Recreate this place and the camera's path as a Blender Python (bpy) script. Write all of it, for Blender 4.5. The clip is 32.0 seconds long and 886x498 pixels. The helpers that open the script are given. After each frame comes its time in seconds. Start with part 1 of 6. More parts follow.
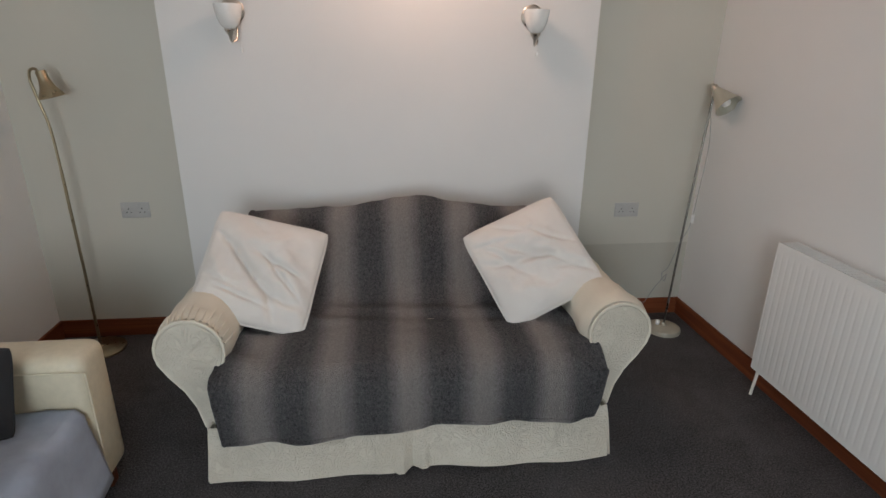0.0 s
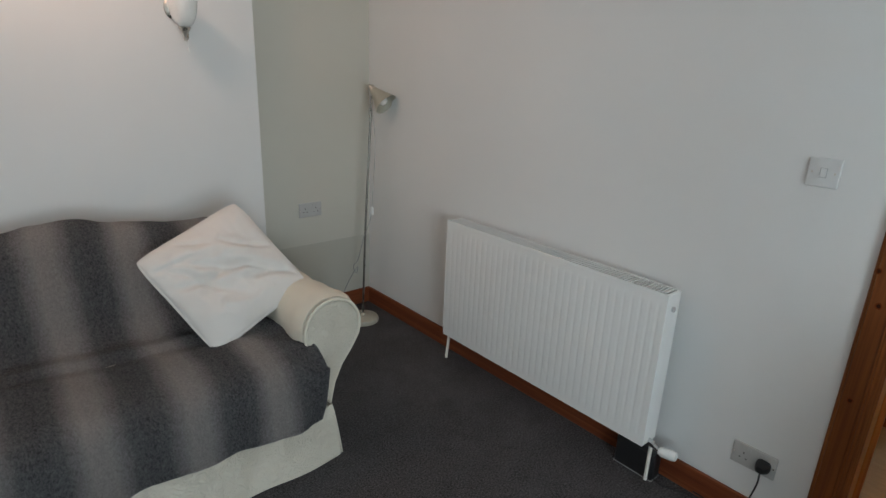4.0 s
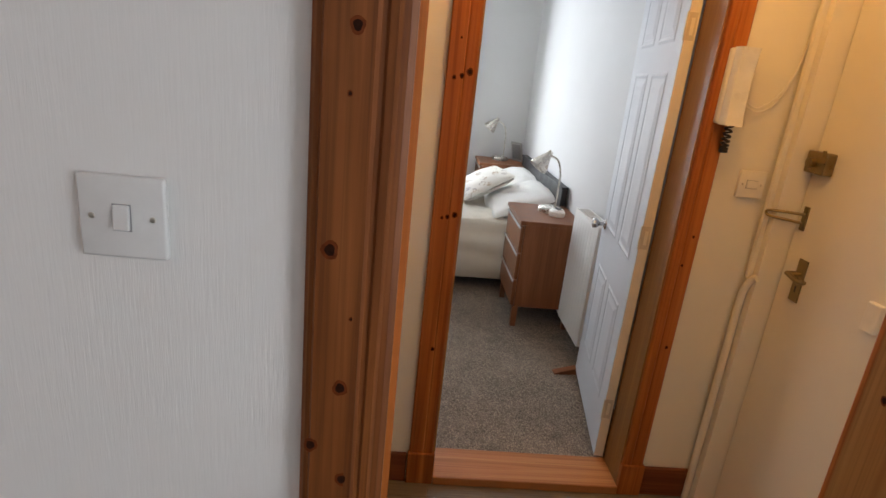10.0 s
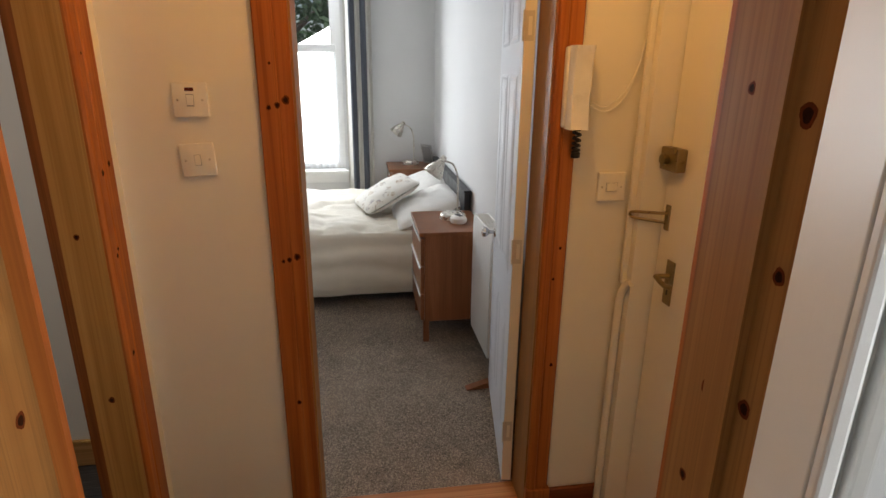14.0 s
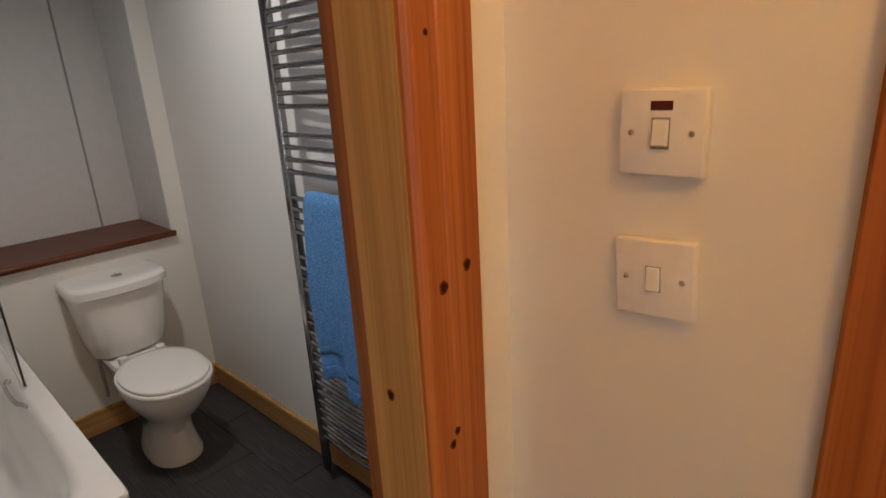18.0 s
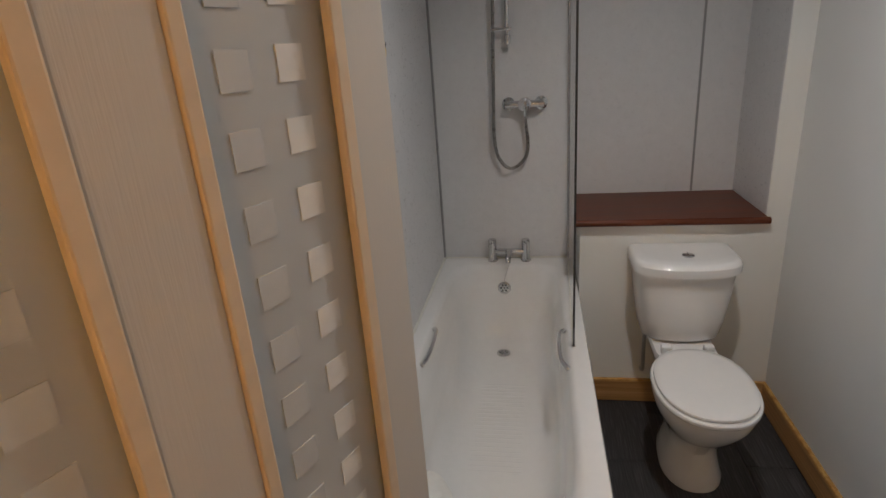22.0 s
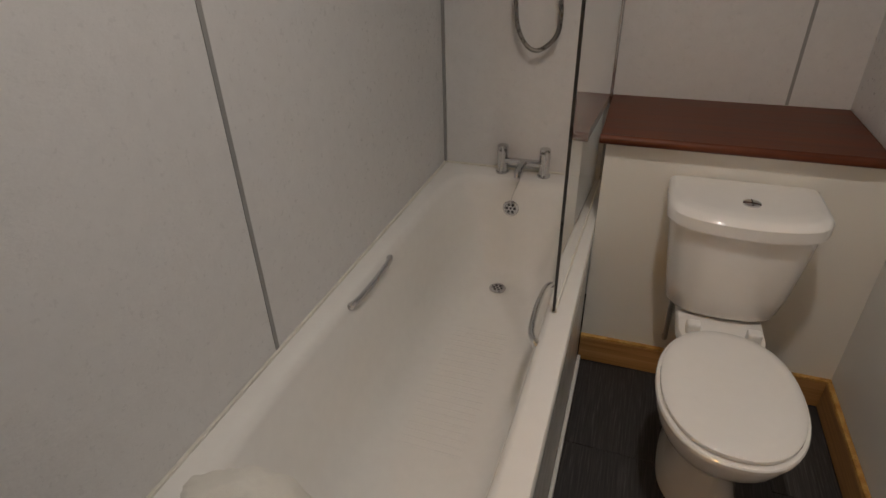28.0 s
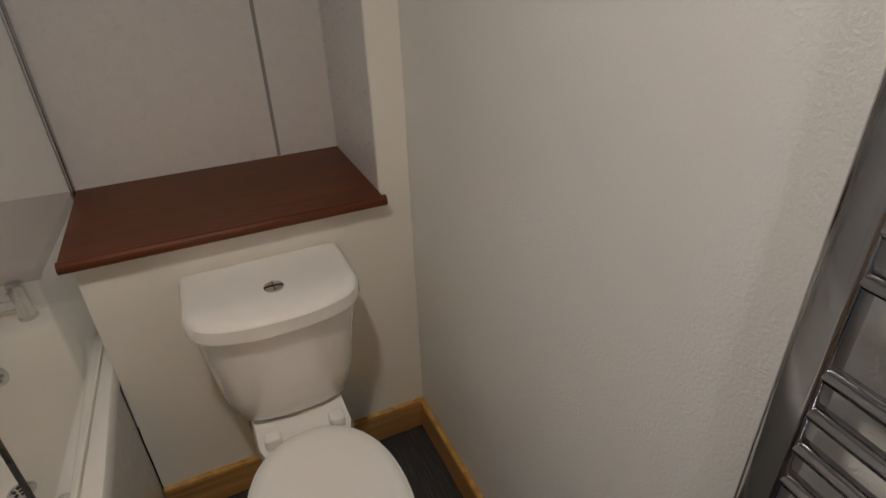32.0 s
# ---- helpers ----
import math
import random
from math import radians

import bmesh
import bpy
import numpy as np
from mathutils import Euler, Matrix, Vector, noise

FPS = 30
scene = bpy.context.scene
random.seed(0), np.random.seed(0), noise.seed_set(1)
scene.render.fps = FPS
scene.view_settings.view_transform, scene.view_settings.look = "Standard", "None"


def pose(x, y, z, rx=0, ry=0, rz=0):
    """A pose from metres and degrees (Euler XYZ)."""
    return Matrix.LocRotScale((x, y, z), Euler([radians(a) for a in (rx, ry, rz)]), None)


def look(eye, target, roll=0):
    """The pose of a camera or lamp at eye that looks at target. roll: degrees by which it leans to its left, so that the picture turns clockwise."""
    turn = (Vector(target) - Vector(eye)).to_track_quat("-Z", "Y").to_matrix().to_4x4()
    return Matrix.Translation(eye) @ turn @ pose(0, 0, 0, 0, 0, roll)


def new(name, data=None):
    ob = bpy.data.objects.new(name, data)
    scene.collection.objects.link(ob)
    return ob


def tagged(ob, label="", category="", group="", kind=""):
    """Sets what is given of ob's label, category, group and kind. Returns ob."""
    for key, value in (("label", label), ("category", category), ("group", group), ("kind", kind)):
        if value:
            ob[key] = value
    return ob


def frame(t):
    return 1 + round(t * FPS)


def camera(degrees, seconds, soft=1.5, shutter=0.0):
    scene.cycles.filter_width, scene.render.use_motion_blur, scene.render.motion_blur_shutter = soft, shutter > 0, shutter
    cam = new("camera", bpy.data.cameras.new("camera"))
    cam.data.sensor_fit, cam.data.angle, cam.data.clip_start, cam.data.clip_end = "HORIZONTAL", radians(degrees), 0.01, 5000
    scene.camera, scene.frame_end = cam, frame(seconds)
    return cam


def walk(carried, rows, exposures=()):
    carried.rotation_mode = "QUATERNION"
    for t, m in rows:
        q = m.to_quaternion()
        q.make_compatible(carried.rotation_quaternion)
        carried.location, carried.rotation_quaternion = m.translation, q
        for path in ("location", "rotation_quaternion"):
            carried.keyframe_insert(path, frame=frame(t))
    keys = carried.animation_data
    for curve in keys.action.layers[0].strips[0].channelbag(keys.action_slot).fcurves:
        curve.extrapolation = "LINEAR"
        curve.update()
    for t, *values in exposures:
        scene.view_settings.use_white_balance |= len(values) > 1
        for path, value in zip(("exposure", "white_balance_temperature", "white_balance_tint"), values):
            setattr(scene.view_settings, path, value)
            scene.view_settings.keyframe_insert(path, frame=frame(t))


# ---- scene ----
cam = camera(76.8, 32.0)
PATH = [
    (0, (-0.08, -0.003, 1.588), (0.14, 1.865, 0.908), 0.7),
    (0.5, (-0.114, 0.063, 1.623), (0.266, 1.898, 0.925), 0.4),
    (1, (-0.144, 0.097, 1.609), (0.407, 1.893, 0.924), 0.5),
    (1.5, (-0.215, 0.115, 1.595), (0.488, 1.862, 0.921), 1.2),
    (2, (-0.311, 0.089, 1.586), (0.526, 1.782, 0.927), 1.4),
    (2.5, (-0.371, 0.08, 1.584), (0.603, 1.7, 0.931), 1.7),
    (4.5, (-0.008, 0.11, 1.519), (1.351, 1.445, 0.91), 2.4),
    (5, (0.111, 0.182, 1.516), (1.616, 1.355, 0.919), 2.6),
    (5.5, (0.198, 0.224, 1.512), (1.857, 1.182, 0.936), 2.9),
    (6, (0.314, 0.23, 1.512), (2.081, 0.977, 0.945), 2.7),
    (7, (0.652, 0.284, 1.539), (2.504, 0.735, 0.932), 2.3),
    (8, (0.991, 0.345, 1.514), (2.9, 0.427, 0.926), 3.0),
    (9, (1.231, 0.333, 1.46), (3.137, 0.269, 0.856), 4.8),
    (9.5, (1.262, 0.335, 1.426), (3.165, 0.223, 0.823), 6.0),
    (10, (1.229, 0.325, 1.448), (3.131, 0.191, 0.845), 6.0),
    (10.5, (1.192, 0.3, 1.482), (3.092, 0.146, 0.877), 5.4),
    (11, (1.166, 0.257, 1.517), (3.064, 0.102, 0.907), 4.1),
    (11.5, (1.098, 0.219, 1.533), (2.997, 0.068, 0.925), 2.4),
    (12, (1.034, 0.178, 1.54), (2.935, 0.03, 0.936), 1.1),
    (12.5, (1.094, 0.154, 1.546), (2.992, -0.01, 0.937), 0.4),
    (13, (1.189, 0.091, 1.535), (3.081, -0.126, 0.926), 0.5),
    (13.5, (1.266, 0.044, 1.534), (3.147, -0.254, 0.923), 0.7),
    (15.5, (1.896, -0.067, 1.529), (3.801, -0.163, 0.928), -1.6),
    (16, (2.052, -0.016, 1.525), (3.952, 0.187, 0.935), -2.2),
    (16.5, (2.17, 0.051, 1.528), (4.037, 0.469, 0.948), -2.3),
    (17, (2.257, 0.119, 1.52), (4.04, 0.821, 0.95), -2.8),
    (17.5, (2.33, 0.159, 1.521), (3.934, 1.204, 0.941), -3.0),
    (18, (2.385, 0.192, 1.519), (3.761, 1.517, 0.926), -3.3),
    (18.5, (2.411, 0.263, 1.522), (3.577, 1.767, 0.908), -3.7),
    (19, (2.448, 0.393, 1.533), (3.436, 2.015, 0.907), -3.9),
    (19.5, (2.49, 0.501, 1.542), (3.282, 2.226, 0.912), -4.5),
    (20, (2.562, 0.567, 1.554), (3.069, 2.396, 0.925), -4.9),
    (20.5, (2.574, 0.59, 1.567), (2.808, 2.474, 0.936), -4.5),
    (21, (2.582, 0.595, 1.566), (2.531, 2.493, 0.937), -4.3),
    (21.5, (2.525, 0.627, 1.574), (2.298, 2.506, 0.925), -4.1),
    (22, (2.499, 0.698, 1.582), (2.16, 2.549, 0.906), -4.2),
    (22.5, (2.465, 0.8, 1.594), (2.076, 2.636, 0.903), -3.8),
    (23, (2.457, 0.878, 1.584), (2.035, 2.71, 0.902), -3.4),
    (23.5, (2.503, 1.005, 1.566), (2.026, 2.827, 0.892), -3.0),
    (24, (2.604, 1.157, 1.530), (2.027, 2.961, 0.889), -2.6),
    (24.5, (2.644, 1.237, 1.514), (2.007, 3.019, 0.868), -1.2),
    (26.5, (2.726, 1.284, 1.449), (2.005, 2.917, 0.548), -1.6),
    (27, (2.75, 1.296, 1.439), (2.036, 2.893, 0.468), -1.9),
    (27.5, (2.755, 1.3, 1.437), (2.075, 2.888, 0.428), -1.8),
    (28, (2.744, 1.316, 1.442), (2.159, 2.927, 0.412), -1.6),
    (28.5, (2.741, 1.361, 1.437), (2.315, 3.017, 0.4), -1.4),
    (29, (2.753, 1.396, 1.444), (2.544, 3.089, 0.399), -1.6),
    (29.5, (2.758, 1.416, 1.45), (2.781, 3.116, 0.398), -1.9),
    (30, (2.774, 1.453, 1.458), (3.002, 3.129, 0.39), -2.4),
    (30.5, (2.819, 1.504, 1.434), (3.242, 3.164, 0.403), -1.8),
    (31, (2.921, 1.574, 1.451), (3.413, 3.213, 0.415), -2.2),
    (32, (2.987, 1.691, 1.465), (3.69, 3.278, 0.471), -1.9),
]
walk(cam, [(t, look(eye, target, roll)) for t, eye, target, roll in PATH],
     [(0, -0.10, 6150, 5), (1, -0.16, 6050, 3), (3, -0.21, 6000, 2), (5, -0.22, 5800, -2), (7, -0.31, 6050, 6), (9, -0.09, 6350, 10), (10.5, -0.12, 6300, 10), (13, -0.19, 6850, 11), (15.5, -0.7, 5700, 8), (16.0, -0.7, 5650, 8), (16.5, -0.45, 6000, 9), (17.2, -0.25, 6300, 10), (18.3, -0.05, 5650, 10), (19, -0.02, 5150, 9),
      (20.5, 0.08, 6000, 10), (21.2, -0.04, 6100, 9), (22, -0.12, 5700, 9), (23, -0.17, 5500, 9), (24, -0.32, 5850, 11), (27, -0.31, 6250, 11), (29, -0.20, 6500, 12), (32, -0.18, 6350, 10)])

# ---- light ----
world = bpy.data.worlds.new("daylight")
scene.world = world
world.use_nodes = True
_wn = world.node_tree.nodes
_sky = _wn.new("ShaderNodeTexSky")
_sky.sky_type = "NISHITA"
_sky.sun_disc = False
_sky.sun_elevation, _sky.sun_rotation = radians(40), radians(200)
world.node_tree.links.new(_sky.outputs[0], _wn["Background"].inputs[0])
_wn["Background"].inputs[1].default_value = 0.1


def lamp(name, kind, m, energy, colour, **more):
    data = bpy.data.lights.new(name, kind)
    data.energy, data.color = energy, colour
    if "size" in more:
        data.shape = "RECTANGLE"
        data.size, data.size_y = more["size"]
    if "radius" in more:
        data.shadow_soft_size = more["radius"]
    ob = new(name, data)
    ob.matrix_world = m
    return ob


sun = lamp("sun", "SUN", look((0, -6, 10), (4, 0, 0)), 3.0, (1.0, 0.97, 0.92))
sun.data.angle = radians(12)
# daylight through the living room's window, behind the walker
lamp("window_light_living", "AREA", look((-0.45, -2.28, 1.45), (0.3, 3.0, 0.8)), 70, (0.93, 0.96, 1.0), size=(1.4, 1.4))
# daylight through the bedroom's window
lamp("window_light_bedroom", "AREA", look((6.775, 0.60, 1.45), (3.6, 0.3, 0.9)), 62, (0.92, 0.96, 1.0), size=(0.88, 1.5))
# ceiling lamps
lamp("lamp_light_hall", "POINT", pose(2.42, -0.22, 2.25), 15.0, (1.0, 0.49, 0.125), radius=0.08)
lamp("lamp_light_bath", "AREA", look((2.84, 1.92, 2.42), (2.84, 1.921, 0)), 10.2, (1.0, 0.89, 0.77), size=(0.08, 0.08)).data.spread = radians(150)
lamp("lamp_light_living", "POINT", pose(0.15, 2.55, 2.30), 12.5, (1.0, 0.60, 0.43), radius=0.07)

# ---- materials ----
class Mat:
    """A node material with short ways to add textures."""

    def __init__(self, name, rough=0.6, metal=0.0):
        self.m = bpy.data.materials.new(name)
        self.m.use_nodes = True
        self.t = self.m.node_tree
        self.b = self.t.nodes["Principled BSDF"]
        self.b.inputs["Roughness"].default_value, self.b.inputs["Metallic"].default_value = rough, metal
        self.co = self.t.nodes.new("ShaderNodeTexCoord").outputs["Object"]

    def node(self, kind, **props):
        n = self.t.nodes.new(kind)
        for k, v in props.items():
            n.inputs[k].default_value = v
        return n

    def link(self, a, b):
        self.t.links.new(a, b)

    def map(self, scale=(1, 1, 1), turn=(0, 0, 0)):
        n = self.t.nodes.new("ShaderNodeMapping")
        n.inputs["Scale"].default_value, n.inputs["Rotation"].default_value = scale, turn
        self.link(self.co, n.inputs["Vector"])
        return n.outputs[0]

    def noise(self, scale, detail=4, rough=0.55, co=None, distort=0.0):
        n = self.node("ShaderNodeTexNoise", Scale=scale, Detail=detail, Roughness=rough, Distortion=distort)
        self.link(co or self.co, n.inputs["Vector"])
        return n.outputs["Fac"]

    def ramp(self, fac, *stops):
        n = self.t.nodes.new("ShaderNodeValToRGB")
        e = n.color_ramp.elements
        while len(e) < len(stops):
            e.new(0.5)
        for k, (p, c) in enumerate(stops):
            e[k].position, e[k].color = p, (*c, 1)
        self.link(fac, n.inputs[0])
        return n.outputs[0]

    def mix(self, a, b, fac, blend="MIX"):
        n = self.t.nodes.new("ShaderNodeMix")
        n.data_type, n.blend_type = "RGBA", blend
        for k, v in ((0, fac), (6, a), (7, b)):
            if isinstance(v, bpy.types.NodeSocket):
                self.link(v, n.inputs[k])
            else:
                n.inputs[k].default_value = v if k == 0 else (*v, 1)
        return n.outputs[2]

    def math(self, op, a, b=0.0):
        n = self.t.nodes.new("ShaderNodeMath")
        n.operation = op
        for k, v in ((0, a), (1, b)):
            if isinstance(v, bpy.types.NodeSocket):
                self.link(v, n.inputs[k])
            else:
                n.inputs[k].default_value = v
        return n.outputs[0]

    def colour(self, c):
        if isinstance(c, bpy.types.NodeSocket):
            self.link(c, self.b.inputs["Base Color"])
        else:
            self.b.inputs["Base Color"].default_value = (*c, 1)
        return self

    def rough(self, fac):
        self.link(fac, self.b.inputs["Roughness"])
        return self

    def bump(self, height, strength=0.3, dist=0.002):
        n = self.node("ShaderNodeBump", Strength=strength, Distance=dist)
        self.link(height, n.inputs["Height"])
        self.link(n.outputs[0], self.b.inputs["Normal"])
        return self


def scaled(c, k):
    return tuple(min(1.0, v * k) for v in c)


def painted(name, c, rough=0.6, grain=(260, 260, 260), strength=0.25, vary=0.05, dist=0.0012):
    """Painted plaster, lining paper or woodwork: fine relief and faint clouding."""
    a = Mat(name, rough)
    a.colour(a.ramp(a.noise(1.3, 5), (0.3, scaled(c, 1 - vary)), (0.7, scaled(c, 1 + vary * 0.6))))
    a.bump(a.noise(1.0, 3, 0.6, a.map(grain)), strength, dist)
    return a.m


def plain(name, c, rough=0.4, metal=0.0, vary=0.04, scale=30):
    a = Mat(name, rough, metal)
    a.colour(a.ramp(a.noise(scale, 4), (0.3, scaled(c, 1 - vary)), (0.7, scaled(c, 1 + vary))))
    a.rough(a.ramp(a.noise(scale * 0.4, 4), (0.3, (rough * 0.85,) * 3), (0.7, (min(1, rough * 1.15),) * 3)))
    return a.m


def wood(name, dark, mid, light, axis=2, rough=0.42, knots=0.0, fine=1.0, grain=(0.9, 34)):
    """Sawn timber with long grain along one axis, a few knots, and a satin varnish."""
    a = Mat(name, rough)
    s = [grain[1]] * 3
    s[axis] = grain[0]
    co = a.map(tuple(s))
    big = a.noise(1.0, 4, 0.6, co, 0.6)
    col = a.ramp(big, (0.30, dark), (0.5, mid), (0.70, light))
    s2 = [170 * fine] * 3
    s2[axis] = 1.6
    streak = a.noise(1.0, 3, 0.6, a.map(tuple(s2)))
    col = a.mix(col, scaled(dark, 0.7), a.math("MULTIPLY", a.ramp(streak, (0.50, (0, 0, 0)), (0.64, (1, 1, 1))), 0.42))
    col = a.mix(col, scaled(mid, 1.2), a.math("MULTIPLY", a.noise(1.6, 3), 0.35))
    if knots:
        s3 = [9.0] * 3
        s3[axis] = 3.4
        v = a.node("ShaderNodeTexVoronoi", Scale=1.0, Randomness=1.0)
        v.feature = "F1"
        a.link(a.map(tuple(s3)), v.inputs["Vector"])
        pick = a.node("ShaderNodeSeparateColor")
        a.link(v.outputs["Color"], pick.inputs[0])
        chosen = a.math("LESS_THAN", pick.outputs[0], knots)
        ring = a.ramp(v.outputs["Distance"], (0.0, (1, 1, 1)), (0.055, (1, 1, 1)), (0.10, (0.35,) * 3), (0.2, (0,) * 3))
        col = a.mix(col, scaled(dark, 0.22), a.math("MULTIPLY", a.math("MULTIPLY", ring, chosen), 0.9))
    a.b.inputs["Specular IOR Level"].default_value = 0.25
    a.colour(col)
    a.rough(a.ramp(big, (0.2, (rough * 0.8,) * 3), (0.8, (rough * 1.2,) * 3)))
    a.bump(streak, 0.12, 0.001)
    return a.m


def carpet(name, dark, light, scale=420):
    a = Mat(name, 0.95)
    fleck = a.noise(scale, 5, 0.8)
    col = a.ramp(fleck, (0.38, dark), (0.50, scaled(light, 0.40)), (0.61, light))
    col = a.mix(col, scaled(light, 1.2), a.math("MULTIPLY", a.ramp(a.noise(2.2, 6, 0.7), (0.45, (0, 0, 0)), (0.66, (1, 1, 1))), 0.22))
    col = a.mix(col, scaled(dark, 0.8), a.math("MULTIPLY", a.ramp(a.noise(7, 5, 0.7), (0.5, (0, 0, 0)), (0.7, (1, 1, 1))), 0.3))
    a.colour(col)
    a.bump(a.noise(scale * 0.8, 3, 0.7), 1.0, 0.008)
    a.b.inputs["Sheen Weight"].default_value = 0.03
    return a.m


def fabric(name, c, vary=0.06, weave=900, rough=0.85, soft=0.3, fold=0.0):
    a = Mat(name, rough)
    a.colour(a.ramp(a.noise(5, 5), (0.3, scaled(c, 1 - vary)), (0.7, scaled(c, 1 + vary))))
    h = a.noise(weave, 2, 0.6)
    if fold:
        h = a.math("ADD", a.math("MULTIPLY", h, 0.15), a.math("MULTIPLY", a.noise(14, 3, 0.5, None, 0.5), fold))
        a.bump(h, 0.5, 0.008)
    else:
        a.bump(h, soft, 0.0015)
    a.b.inputs["Sheen Weight"].default_value = 0.1
    return a.m


def metal(name, c, rough=0.12):
    a = Mat(name, rough, 1.0)
    a.colour(c)
    a.rough(a.ramp(a.noise(45, 4), (0.3, (rough * 0.7,) * 3), (0.7, (rough * 1.4,) * 3)))
    return a.m


def glass(name, c=(1, 1, 1), rough=0.0):
    a = Mat(name, rough)
    a.colour(c)
    a.b.inputs["Transmission Weight"].default_value = 1.0
    a.b.inputs["IOR"].default_value = 1.45
    return a.m


M = {}
M["wall_living"] = painted("white_lining_paper", (0.74, 0.735, 0.72), 0.75, (330, 330, 22), 0.28, 0.03)
# Alcove paper: slightly warm tone, darkened to stand for the dimmer light there.
M["wall_alcove"] = painted("dimmed_beige_alcove_paper", (0.57, 0.547, 0.475), 0.75, (420, 420, 9), 0.3, 0.03)
M["alcove_patch"] = painted("darker_alcove_band", (0.485, 0.465, 0.40), 0.8, (300, 300, 9), 0.3, 0.05)
M["wall_hall"] = painted("cream_wall_paint", (0.80, 0.765, 0.66), 0.7, (170, 170, 170), 0.22, 0.04)
M["wall_bed"] = painted("pale_bedroom_paint", (0.70, 0.70, 0.70), 0.75, (120, 120, 60), 0.3, 0.04)
M["wall_bath"] = painted("white_textured_bath_paint", (0.76, 0.755, 0.735), 0.45, (185, 185, 185), 0.5, 0.03, 0.0025)
M["ceiling"] = painted("white_ceiling_paint", (0.8, 0.8, 0.79), 0.85, (90, 90, 90), 0.2)
M["outer"] = painted("outer_wall_render", (0.55, 0.54, 0.5), 0.9, (40, 40, 40), 0.5)
M["wall_box"] = painted("cream_emulsion", (0.77, 0.762, 0.72), 0.5, (185, 185, 185), 0.3, 0.03, 0.0015)
M["gloss"] = painted("white_gloss_paint", (0.80, 0.80, 0.79), 0.32, (60, 60, 8), 0.1, 0.02)
M["cream_gloss"] = painted("cream_gloss_paint", (0.82, 0.78, 0.68), 0.35, (60, 60, 8), 0.1, 0.03)
M["door_white"] = painted("off_white_door_gloss", (0.66, 0.655, 0.62), 0.35, (60, 60, 8), 0.12, 0.03)
# White bedroom door paint with its shade put in as darker, bluer colour.
M["door_paint_shaded"] = painted("shaded_white_door_paint", (0.55, 0.565, 0.60), 0.6, (60, 60, 8), 0.1, 0.02)
M["plate_pale"] = plain("pale_plate_plastic", (0.66, 0.66, 0.65), 0.35)
# White socket plastic, its colour greyed to stand for shade.
M["plate_dimmed"] = plain("dimmed_white_plate_plastic", (0.46, 0.455, 0.44), 0.4)
M["rad_paint"] = painted("white_enamel", (0.80, 0.80, 0.78), 0.3, (60, 60, 60), 0.04, 0.02)
M["white_plastic"] = plain("white_plastic", (0.80, 0.80, 0.78), 0.3)
M["cream_plastic"] = plain("aged_white_plastic", (0.80, 0.77, 0.69), 0.35)
M["black_plastic"] = plain("black_plastic", (0.015, 0.015, 0.016), 0.4)
M["ceramic"] = plain("white_ceramic", (0.82, 0.81, 0.79), 0.08, 0, 0.01)
M["acrylic"] = plain("white_bath_acrylic", (0.80, 0.79, 0.765), 0.10, 0, 0.015)
M["chrome"] = metal("chrome", (0.66, 0.66, 0.67), 0.05)
for _m in ("ceramic", "acrylic"):
    _b = M[_m].node_tree.nodes["Principled BSDF"].inputs
    _b["Coat Weight"].default_value, _b["Coat Roughness"].default_value = 0.6, 0.03
M["hose"] = metal("ribbed_steel_hose", (0.30, 0.29, 0.275), 0.3)
M["rail_chrome"] = metal("towel_rail_chrome", (0.40, 0.40, 0.42), 0.11)
M["hinge_pale"] = plain("pale_zinc_hinge", (0.62, 0.58, 0.50), 0.38)
M["nickel"] = metal("brushed_nickel", (0.62, 0.58, 0.52), 0.28)
M["brass"] = metal("tarnished_brass", (0.30, 0.235, 0.125), 0.34)
M["steel"] = metal("dull_steel", (0.5, 0.5, 0.5), 0.35)
M["bronze"] = metal("antique_brass", (0.36, 0.30, 0.20), 0.34)
M["glass"] = glass("clear_glass", (0.97, 0.99, 0.98))
M["etched"] = plain("etched_glass_line", (0.62, 0.63, 0.60), 0.5)
_f = Mat("frosted_glass", 0.42)
_f.colour((0.66, 0.68, 0.675))
_f.b.inputs["Transmission Weight"].default_value = 0.25
M["frosted"] = _f.m
M["opal"] = plain("opal_glass", (0.82, 0.81, 0.78), 0.25)
M["pine_red"] = wood("stained_pine", (0.20, 0.052, 0.010), (0.36, 0.110, 0.022), (0.48, 0.172, 0.042), 2, 0.45, 0.0)
M["pine_brown"] = wood("aged_pine", (0.080, 0.0225, 0.0056), (0.175, 0.0545, 0.0125), (0.275, 0.098, 0.0245), 2, 0.5, 0.0)
M["pine_mid"] = wood("honey_pine_lining", (0.22, 0.098, 0.027), (0.31, 0.153, 0.046), (0.39, 0.208, 0.068), 2, 0.48, 0.0, 1.0, (0.4, 22))
M["pine_honey"] = wood("golden_pine_lining", (0.29, 0.135, 0.034), (0.42, 0.225, 0.064), (0.53, 0.31, 0.10), 2, 0.48, 0.0, 1.0, (0.4, 22))
M["pine_light"] = wood("pale_pine", (0.29, 0.125, 0.028), (0.50, 0.295, 0.085), (0.64, 0.42, 0.145), 2, 0.48, 0.0, 1.0, (0.35, 24))
M["skirt_x"] = wood("stained_pine_skirting_x", (0.095, 0.024, 0.010), (0.165, 0.046, 0.018), (0.24, 0.082, 0.032), 0, 0.4, 0.05)
M["skirt_y"] = wood("stained_pine_skirting_y", (0.095, 0.024, 0.010), (0.165, 0.046, 0.018), (0.24, 0.082, 0.032), 1, 0.4, 0.05)
